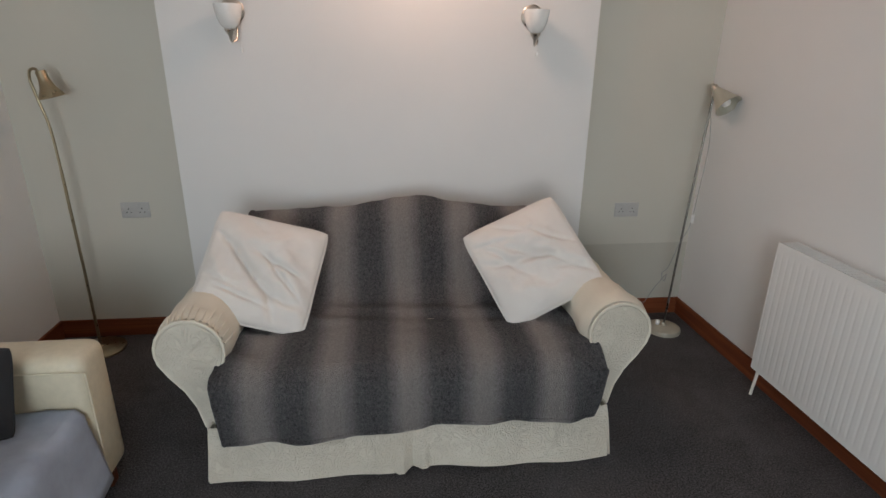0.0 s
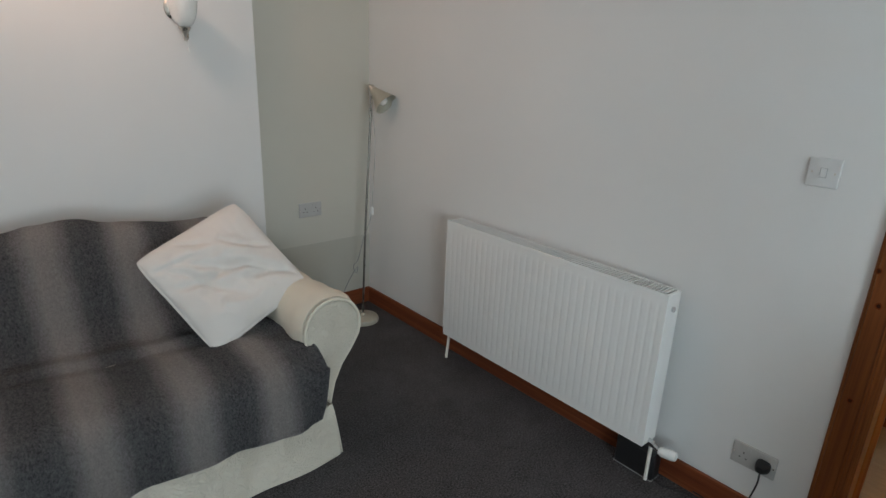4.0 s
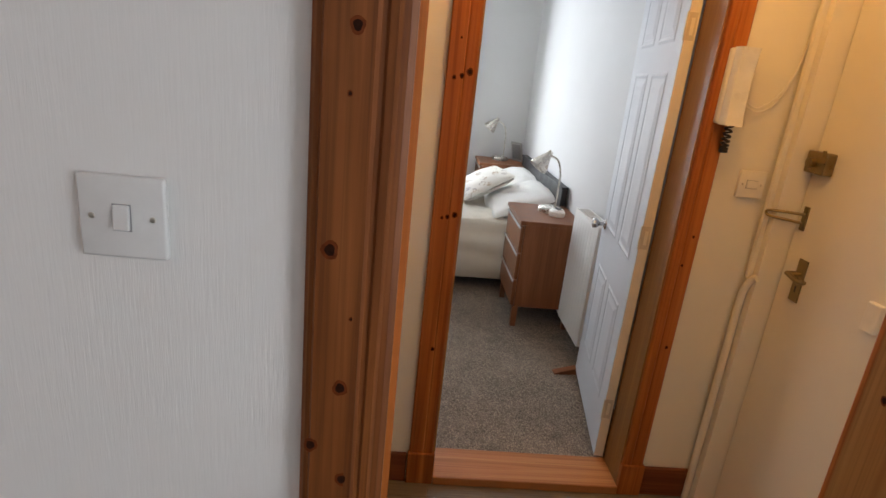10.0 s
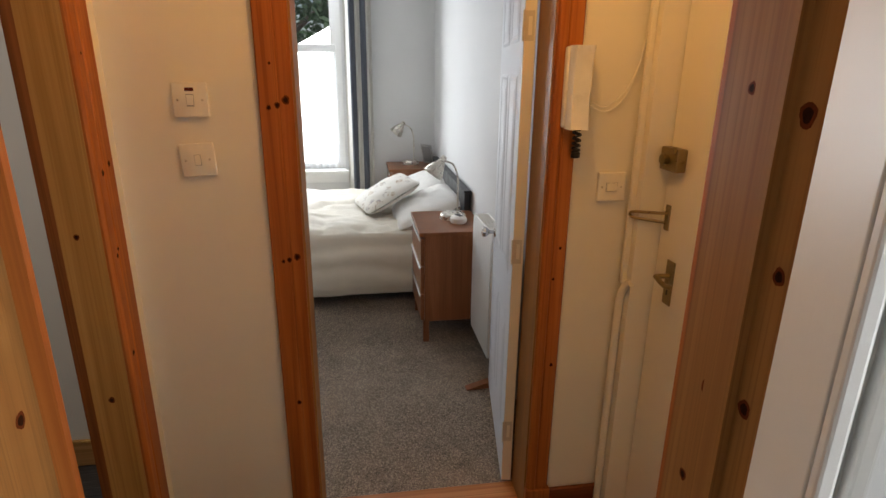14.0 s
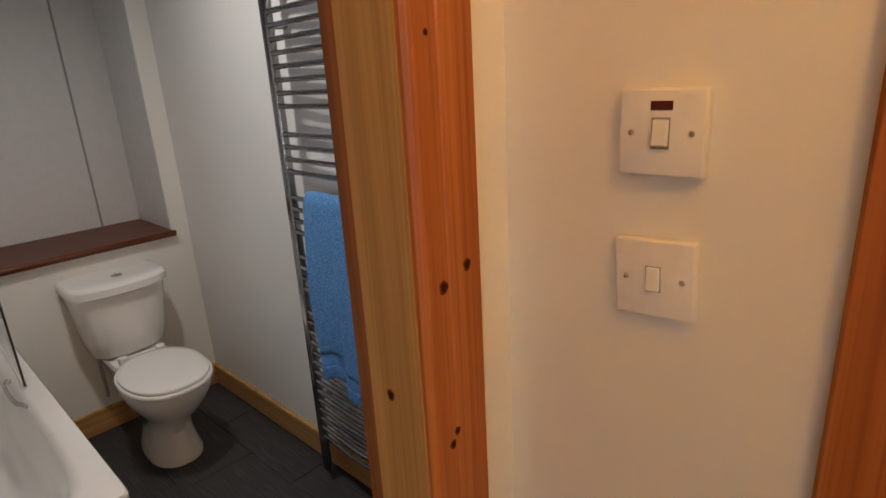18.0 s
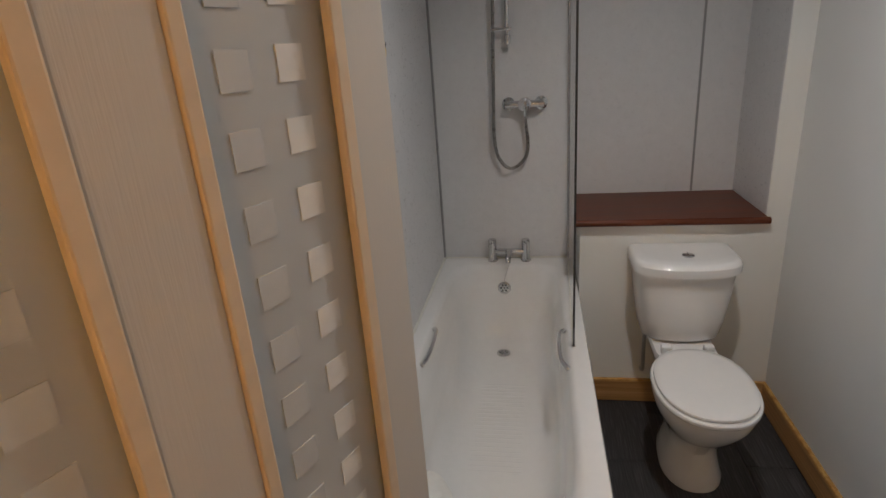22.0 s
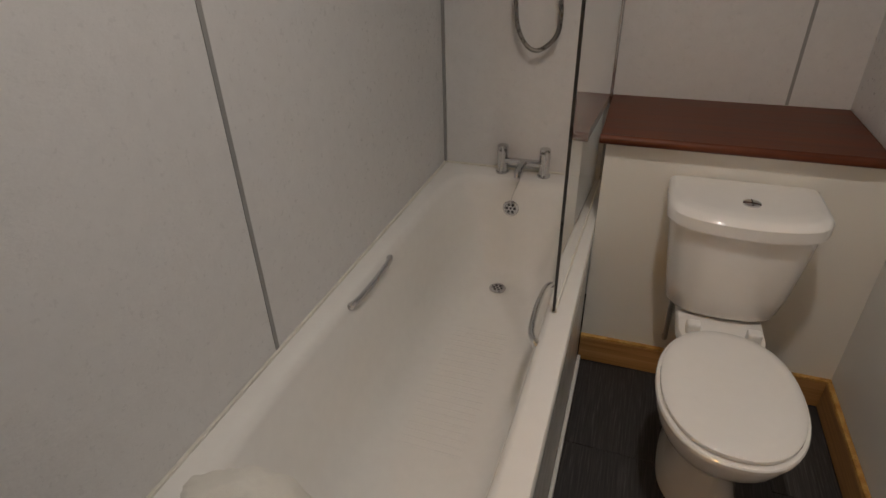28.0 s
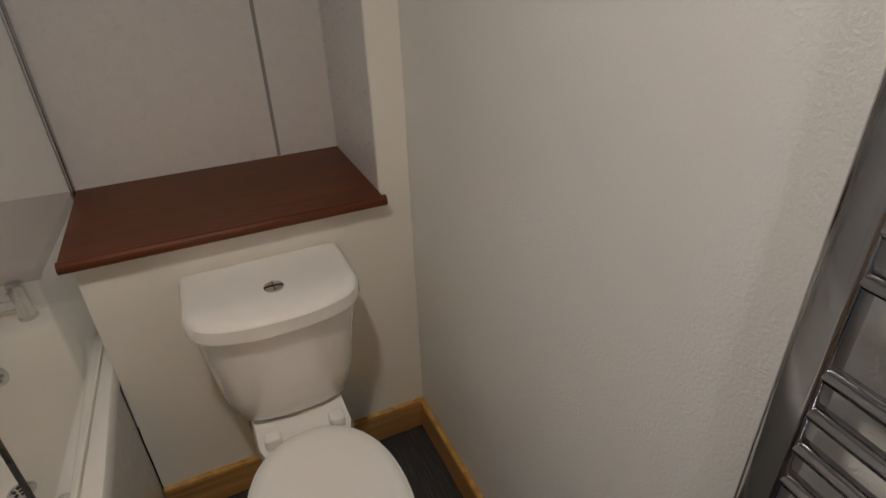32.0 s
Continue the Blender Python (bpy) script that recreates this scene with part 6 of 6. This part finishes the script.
def bath_taps():
    t = thing("bath_mixer_tap", 2.350, BTY1 - 0.045, RIM, 0, "chrome deck bath mixer tap with a ball chain", "tap")
    for x in (-0.083, 0.083):
        p = part("pillar", lathe([(0.026, 0), (0.026, 0.006), (0.020, 0.010), (0.020, 0.070), (0.0215, 0.072), (0.0215, 0.110), (0.018, 0.114), (0.0, 0.114)], 26, pose(x, 0, 0)), "chrome", t, "", True)
        part("handle", tube([(x, -0.018, 0.096), (x - 0.012, -0.038, 0.104)], 0.004, 8), "chrome", p)
    part("bridge", tube([(-0.083, -0.004, 0.052), (0.083, -0.004, 0.052)], 0.0135, 16), "chrome", t, "", True)
    part("diverter", lathe([(0.017, 0), (0.017, 0.03), (0.012, 0.034), (0, 0.034)], 18, pose(0, -0.016, 0.052, 90)), "chrome", t, "", True)
    part("spout", tube(bent([(0, -0.01, 0.05), (0, -0.06, 0.055), (0, -0.10, 0.048), (0, -0.112, 0.03)], 5), [0.014] * 12 + [0.012] * 4, 14), "chrome", t, "", True)
    part("chain", tube(bent([(0.012, -0.02, 0.04), (0.0, -0.06, 0.0), (-0.02, -0.085, -0.06), (-0.026, -0.088, -0.11)], 5), 0.0013, 5), "steel", t, "fine ball chain")
    return t


bath_taps()


def shower():
    s = thing("shower", 2.441, BY1, 1.315, 0, "chrome shower mixer with a riser rail and looped hose", "shower")
    part("mixer_bar", tube([(-0.088, -0.055, 0), (0.088, -0.055, 0)], 0.0165, 18), "chrome", s, "", True)
    for x in (-0.075, 0.075):
        part("wall_flange", lathe([(0.030, 0), (0.030, 0.008), (0.014, 0.016), (0.014, 0.055)], 24, pose(x, 0, 0, 90)), "chrome", s, "", True)
    part("control", lathe([(0.030, 0), (0.030, 0.028), (0.024, 0.032), (0, 0.034)], 26, pose(0, -0.045, 0, 90)), "chrome", s, "chrome control dial", True)
    part("lever", tube([(0, -0.085, 0), (0.0, -0.092, -0.05)], 0.0045, 8), "chrome", s, "", True)
    part("riser_rail", tube([(-0.070, -0.05, 0.27), (-0.070, -0.05, 0.98)], 0.0095, 14), "chrome", s, "chrome riser rail", True)
    for z in (0.285, 0.965):
        part("rail_bracket", tube([(-0.070, 0, z), (-0.070, -0.058, z)], 0.012, 12), "chrome", s, "", True)
    part("slider", boxes(((-0.142, -0.066, 0.320), (-0.052, -0.046, 0.332)), bevel=0.003), "chrome", s)
    part("rail_foot", lathe([(0.013, 0.262), (0.0135, 0.30), (0.0095, 0.305)], 14, pose(-0.07, -0.05, 0)), "chrome", s, "", True)
    hose = bent([(0.0, -0.055, -0.018), (0.004, -0.056, -0.09), (0.012, -0.055, -0.17), (0.0, -0.052, -0.245), (-0.06, -0.05, -0.294), (-0.112, -0.05, -0.265), (-0.142, -0.052, -0.17), (-0.140, -0.055, 0.05), (-0.132, -0.058, 0.32), (-0.122, -0.07, 0.62), (-0.098, -0.09, 0.80), (-0.07, -0.10, 0.86)], 10)
    part("hose", tube(hose, 0.0075, 10), "hose", s, "ribbed metal hose", True)
    rib = bmesh.new()
    for k in range(0, len(hose) - 1):
        for q in (0.0, 0.25, 0.5, 0.75):
            a = hose[k].lerp(hose[k + 1], q)
            b = hose[k].lerp(hose[k + 1], q + 0.10)
            add_tube(rib, [a, b], 0.0083, 8)
    part("hose_ribs", rib, "hose", s)
    part("shower_head", lathe([(0.010, -0.11), (0.012, -0.03), (0.03, 0.0), (0.045, 0.02), (0.045, 0.03), (0, 0.032)], 24, pose(-0.07, -0.10, 0.90, 40)), "chrome", s, "", True)
    return s


shower()


def screen():
    s = thing("bath_screen", 0, 0, 0, 0, "frameless clear glass bath screen with a dark edge seal", "bath screen")
    s.matrix_world = pose(2.644, BTY1 - 0.01, 0, 0, 0, -1.8) @ pose(0, 0.01 - BTY1, 0)
    g = part("pane", box((-0.003, 2.495, RIM + 0.012), (0.003, BTY1 - 0.02, 2.0)), "glass", s)
    g.visible_shadow = False
    part("wall_profile", box((-0.008, BTY1 - 0.022, RIM + 0.004), (0.008, BTY1 - 0.002, 2.02), 0.002), "rail_chrome", s, "chrome wall profile")
    part("hinge_profile", box((-0.0055, BTY1 - 0.038, RIM + 0.012), (0.0055, BTY1 - 0.023, 2.0), 0.002), "chrome", s)
    part("edge_seal", box((-0.0036, 2.489, RIM + 0.008), (0.0036, 2.4955, 2.0)), "bronze_dark", s, "dark front edge")
    part("bottom_seal", box((-0.006, 2.495, RIM + 0.001), (0.006, BTY1 - 0.06, RIM + 0.013), 0.002), "sealant", s, "translucent bottom seal")
    return s


screen()


def toilet():
    t = thing("toilet", 3.06, YBOX, 0, 0, "white close-coupled toilet with its lid down", "toilet")
    # pan: pedestal up to the rim, an egg in plan; y runs out to -0.66
    cy = -0.50
    rings = []
    for z, rx, rb, rf, yc in ((0.0, 0.108, 0.25, 0.150, -0.42), (0.02, 0.108, 0.25, 0.150, -0.42), (0.06, 0.094, 0.24, 0.128, -0.425), (0.14, 0.082, 0.23, 0.105, -0.43), (0.20, 0.090, 0.23, 0.125, -0.44),
                              (0.26, 0.118, 0.235, 0.170, -0.475), (0.31, 0.146, 0.24, 0.196, -0.49), (0.345, 0.160, 0.25, 0.214, -0.497), (0.375, 0.166, 0.255, 0.222, -0.50), (0.392, 0.166, 0.255, 0.222, -0.50), (0.398, 0.160, 0.25, 0.216, -0.50)):
        ring = []
        for k in range(44):
            a = 2 * math.pi * k / 44
            c, s = math.cos(a), math.sin(a)
            ring.append((rx * math.copysign(abs(c) ** 0.9, c), yc + (rb if s > 0 else rf) * math.copysign(abs(s) ** 0.95, s), z))
        rings.append(ring)
    part("pan", loft(rings), "ceramic", t, "", True)
    # neck that carries the cistern
    rings = [[(x * w, y, z) for x, y in ((-1, -0.03), (-1, -0.27), (-0.8, -0.34), (0.8, -0.34), (1, -0.27), (1, -0.03))] for z, w in ((0.28, 0.085), (0.34, 0.10), (0.385, 0.118), (0.403, 0.112))]
    part("cistern_shelf", loft(rings), "ceramic", t, "", True)
    # seat and lid
    def egg(z, k, back=-0.282, dx=0.0):
        out = []
        for q in range(48):
            a = 2 * math.pi * q / 48
            c, s = math.cos(a), math.sin(a)
            yy = -0.505 + (0.235 if s > 0 else 0.232) * k * math.copysign(abs(s) ** 0.92, s)
            out.append((0.172 * k * math.copysign(abs(c) ** 0.88, c) + dx, min(yy, back), z))
        return out
    part("seat_ring", loft([egg(0.399, 0.985), egg(0.403, 1.0), egg(0.413, 1.0), egg(0.417, 0.985)]), "ceramic", t, "white toilet seat", True)
    part("lid", loft([egg(0.418, 0.93), egg(0.422, 0.945), egg(0.430, 0.94), egg(0.434, 0.915), egg(0.437, 0.80), egg(0.439, 0.5), egg(0.44, 0.1)]), "ceramic", t, "white closed lid", True)
    for x in (-0.078, 0.078):
        part("hinge", boxes(((x - 0.019, -0.288, 0.404), (x + 0.019, -0.256, 0.440)), bevel=0.007), "white_plastic", t)
    # cistern, wider at the top with a bowed front
    def tank(z, w, d, bow, back=-0.008):
        pts = [(-w, back), (-w, -d * 0.82)]
        for k in range(1, 28):
            q = -1 + 2 * k / 28
            pts.append((w * (abs(q) ** 0.9) * math.copysign(1, q), -d - bow * (1 - q * q) + 0.042 * abs(q) ** 9))
        return [(x, y, z) for x, y in pts + [(w, -d * 0.82), (w, back)]]
    part("cistern", loft([tank(0.404, 0.128, 0.150, 0.03), tank(0.410, 0.140, 0.162, 0.031), tank(0.424, 0.149, 0.175, 0.032), tank(0.50, 0.162, 0.190, 0.036), tank(0.62, 0.176, 0.200, 0.040), tank(0.715, 0.186, 0.205, 0.042)]), "ceramic", t, "", True)
    part("cistern_lid", loft([tank(0.708, 0.189, 0.212, 0.046), tank(0.714, 0.197, 0.221, 0.048), tank(0.746, 0.197, 0.221, 0.048), tank(0.757, 0.191, 0.214, 0.046), tank(0.762, 0.180, 0.200, 0.042), tank(0.764, 0.150, 0.170, 0.035)]), "ceramic", t, "", True)
    b = part("flush_button", lathe([(0.023, 0), (0.023, 0.004), (0.019, 0.006), (0.0, 0.006)], 24, pose(0.005, -0.155, 0.764)), "chrome", t, "split chrome flush button", True)
    part("split", box((0.0038, -0.175, 0.7695), (0.0062, -0.135, 0.7706)), "black_plastic", b)
    part("supply_pipe", tube(bent([(-0.115, -0.06, 0.46), (-0.122, -0.07, 0.36), (-0.118, -0.05, 0.25), (-0.115, -0.03, 0.18), (-0.115, -0.005, 0.17)], 6), 0.008, 10), "steel", t, "grey flexible pipe", True)
    return t


toilet()
_s = thing("shelf", 0, 0, 0, 0, "mahogany-stained wooden shelf with a rounded nosing over the boxing", "shelf")
part("board", box((2.652, YBOX - 0.022, 0.846), (3.384, BY1 - 0.001, 0.874), 0.002), "mahogany", _s)
part("nosing", tube([(2.650, YBOX - 0.024, 0.860), (3.392, YBOX - 0.024, 0.860)], 0.0145, 14), "mahogany", _s, "rounded front nosing", True)
for _n, (_lo, _hi) in enumerate((((BX0, 2.145, RIM + 0.006), (BX0 + 0.002, 2.157, H)), ((3.196, BY1 - 0.002, 0.875), (3.206, BY1, H)), ((BX0, BY1 - 0.010, RIM + 0.006), (BX0 + 0.010, BY1, H)))):
    structure("panel_joint_%d" % (_n + 1), box(_lo, _hi), "seal", "grey joint strip between wall panels")
structure("alcove_side", box((3.383, YBOX + 0.004, 0.875), (3.3848, BY1, H)), "wet_panel", "mottled white wet-wall panel")


def towel_rail():
    r = thing("towel_rail", 0, 0, 0, 0, "tall chrome ladder towel rail, almost full height", "towel rail")
    y0, y1, x = 1.345, 1.888, 3.405
    for y in (y0, y1):
        part("post", box((x - 0.015, y - 0.019, 0.13), (x + 0.015, y + 0.019, 1.89), 0.008, 3), "rail_chrome", r, "", True)
        for z in (0.35, 1.70):
            part("bracket", tube([(x + 0.01, y, z), (BX1, y, z)], 0.012, 10), "rail_chrome", r)
    zs = []
    z = 1.861
    for count in (11, 4, 4, 4, 20):
        for _ in range(count):
            zs.append(z)
            z -= 0.041
        z -= 0.049
    for z in zs:
        if z > 0.17:
            p = [(x - 0.004 - 0.014 * math.sin(math.pi * q / 8), y0 + 0.01 + (y1 - y0 - 0.02) * q / 8, z) for q in range(9)]
            part("bar", tube(p, 0.0088, 10), "rail_chrome", r, "", True)
    v = part("valve", lathe([(0.012, 0.03), (0.016, 0.05), (0.016, 0.10), (0.011, 0.13)], 14, pose(x, y1, 0)), "chrome", r, "", True)
    part("tail_pipe", tube([(x, y1, 0.04), (x, y1, 0.0)], 0.008, 8), "chrome", v)
    part("heater_cap", lathe([(0.018, -0.03), (0.018, 0.09), (0.012, 0.10)], 16, pose(x - 0.02, y1 - 0.03, 0.09)), "black_plastic", r, "black element cap", True)
    return r


towel_rail()


def blue_towel():
    t = thing("towel", 0, 0, 0, 0, "blue terry towel folded over the towel rail", "towel")
    zt = 1.163

    def f(u, v):
        s = v * 1.26
        front = 0.665 - 0.05 * u + 0.02 * math.sin(u * 7.0)
        low = max(0.0, min(1.0, (front - s) / front))
        y = 1.388 + 0.332 * u + 0.115 * low ** 1.4 * (1 - u) ** 1.2 - 0.012 * low * u
        if s < front:
            z = zt - (front - s)
            x = 3.350 - 0.010 * math.sin((front - s) * 5) + 0.6 * low * (0.020 * math.sin(u * 10 + 0.6 + 1.2 * low) + 0.010 * math.sin(u * 23 + 2 * low)) - 0.004 + 0.006 * fbm(u * 5, s * 4)
        elif s < front + 0.07:
            a = (s - front) / 0.07 * math.pi
            x, z = 3.372 - 0.020 * math.cos(a), zt + 0.020 * math.sin(a)
        else:
            d = s - front - 0.07
            x, z = 3.394, zt - d
        return (x, y, z)

    def g(v0, v1):
        return lambda u, v: f(u, v0 + (v1 - v0) * v)
    part("terry", sheet(g(0.075, 0.95), 40, 70, 0.007), "towel_blue", t, "", "all")
    part("hem", sheet(g(0.0, 0.040), 40, 6, 0.007), "towel_blue", t, "", "all")
    part("woven_band", sheet(g(0.040, 0.075), 40, 6, 0.005), "towel_band", t, "flat woven band", "all")
    return t


blue_towel()
_t = thing("towel", 2.15, 1.765, RIM - 0.06, 12, "white terry towel bundled at the end of the bath", "towel")
part("terry", sheet(lambda u, v: (0.30 * (u - 0.5) * (1 - 0.2 * (2 * v - 1) ** 2), 0.26 * (v - 0.5), 0.005 + 0.075 * (math.sin(math.pi * u) * math.sin(math.pi * v)) ** 0.6 + 0.02 * fbm(u * 4, v * 4) - 0.10 * (1 - math.sin(math.pi * u) * math.sin(math.pi * v)) ** 6), 40, 40, 0.01), "towel_white", _t, "", "all")


def suction_grip():
    g = thing("suction_grip", 0, 0, 0, 0, "yellow twin-cup suction grab handle on the wall panel", "grab handle")
    g.matrix_world = Matrix.Translation((BX0, 2.325, 1.545)) @ pose(0, 0, 0, 0, 90, 0) @ pose(0, 0, 0, 0, 0, 35)
    for k, x in enumerate((0.0, -0.19)):
        part("cup_seal", lathe([(0.059, 0.0), (0.060, 0.004), (0.052, 0.010), (0.01, 0.011)], 32, pose(x, 0, 0)), "black_plastic", g, "black rubber cup", True)
        c = part("cup", lathe([(0.052, 0.008), (0.050, 0.018), (0.036, 0.026), (0.022, 0.034), (0.0, 0.036)], 32, pose(x, 0, 0)), "yellow", g, "yellow cup", True)
        bm = box((-0.007, -0.008, 0.0), (0.062, 0.008, 0.010), 0.004)
        bmesh.ops.transform(bm, matrix=pose(x + 0.005 * (1 if k == 0 else -1), 0, 0.026, 0, 4, 0 if k == 0 else 180), verts=bm.verts)
        part("lever", bm, "black_plastic", c, "black locking lever")
    p = bent([(0.0, 0, 0.030), (-0.02, 0, 0.05), (-0.06, 0, 0.062), (-0.13, 0, 0.062), (-0.17, 0, 0.05), (-0.19, 0, 0.030)], 6)
    part("handle", tube(p, [0.022 - 0.006 * math.sin(math.pi * k / (len(p) - 1)) for k in range(len(p))], 14), "yellow", g, "", True)
    for k in range(5):
        part("label_bar", box((-0.125 + k * 0.014, -0.009, 0.0765), (-0.117 + k * 0.014, 0.009 - 0.004 * (k % 2), 0.079)), "black_plastic", g, "black printed bar")
    return g


suction_grip()


def bathroom_door():
    d = thing("door_4", 0, 0, 0, 0, "cream woodgrain bathroom door with frosted glass strips, standing open", "door", "", "structure")
    w, h, t = 0.725, 2.0, 0.035
    d.matrix_world = Matrix.Translation((2.055, 0.738, 0.01)) @ pose(0, 0, 0, 0, 0, 69)
    cuts = ((0.0, 0.09), (0.330, 0.425), (0.645, 0.725))
    for a, b in cuts:
        part("stile", box((a, 0, 0), (b, t, h), 0.003), "door_grain", d)
    for a, b in ((0.09, 0.330), (0.425, 0.645)):
        part("rail", box((a, 0, 0), (b, t, 0.14), 0.002), "door_grain", d)
        part("rail", box((a, 0, h - 0.14), (b, t, h), 0.002), "door_grain", d)
        pane = part("pane", box((a, t / 2 - 0.002, 0.14), (b, t / 2 + 0.002, h - 0.14)), "frosted", d, "frosted glass strip with clear squares")
        for y0, y1 in ((-0.004, 0.010), (t - 0.010, t + 0.004)):
            for lo, hi in (((a, y0, 0.14), (a + 0.019, y1, h - 0.14)), ((b - 0.022, y0, 0.14), (b, y1, h - 0.14)), ((a + 0.019, y0, 0.14), (b - 0.022, y1, 0.158)), ((a + 0.019, y0, h - 0.158), (b - 0.022, y1, h - 0.14))):
                part("bead", box(lo, hi, 0.003), "peach_bead", d)
        z = 0.200
        while z < h - 0.2:
            for x, q in ((b - 0.145, "frost_faint"), (b - 0.072, "frost_square" if a > 0.3 else "frost_faint")):
                if q == "frost_square":
                    part("square", box((x - 0.019, t / 2 - 0.0032, z + 0.018), (x + 0.019, t / 2 - 0.0024, z + 0.055)), q, pane)
                else:
                    part("square", box((x - 0.021, t / 2 - 0.0032, z + 0.014), (x + 0.018, t / 2 - 0.0024, z + 0.052)), q, pane)
            z += 0.074
    for y in (-0.03, t + 0.03):
        part("handle", tube(bent([(w - 0.045, t / 2, 0.82), (w - 0.045, y * 0.8 + 0.003, 0.82), (w - 0.055, y, 0.82), (w - 0.13, y, 0.82)], 5), 0.008, 10), "chrome", d, "chrome lever", True)
    return d


bathroom_door()

# ---- floors laid in pieces ----
_rnd = random.Random(11)


def planks(name, parent, x0, x1, y0, y1, w, l, z, material, gap, along="y", label=""):
    """Separate boards or tiles on a bed; alike pieces share a mesh."""
    cache = {}

    def piece(a, b, c, d):
        key = (round(b - a, 4), round(d - c, 4))
        if key not in cache:
            bm = box((-key[0] / 2, -key[1] / 2, 0), (key[0] / 2, key[1] / 2, 0.004), 0.0012, 1)
            ob = part(name, bm, material, parent)
            cache[key] = ob.data
        else:
            ob = new(name, cache[key])
            ob.parent = parent
        ob.location = ((a + b) / 2, (c + d) / 2, z)
    row, x = 0, x0
    while x < x1 - 0.01:
        xe = min(x + w, x1)
        y = y0 - (row % 2) * l * 0.5
        while y < y1 - 0.01:
            ya, yb = max(y, y0), min(y + l, y1)
            if yb - ya > 0.02:
                piece(x + gap, xe - gap, ya + gap, yb - gap)
            y += l
        x, row = xe, row + 1


planks("tile", bpy.data.objects["bath_floor"], BTX1 - 0.01, BX1 - 0.019, YT + 0.02, YBOX - 0.019, 0.305, 0.61, -0.004, "tile_bath", 0.0012)
planks("plank", bpy.data.objects["hall_floor"], XH + 0.014, XB - 0.03, -0.735, YH - 0.019, 0.152, 0.91, 0.0, "vinyl_hall", 0.0006)
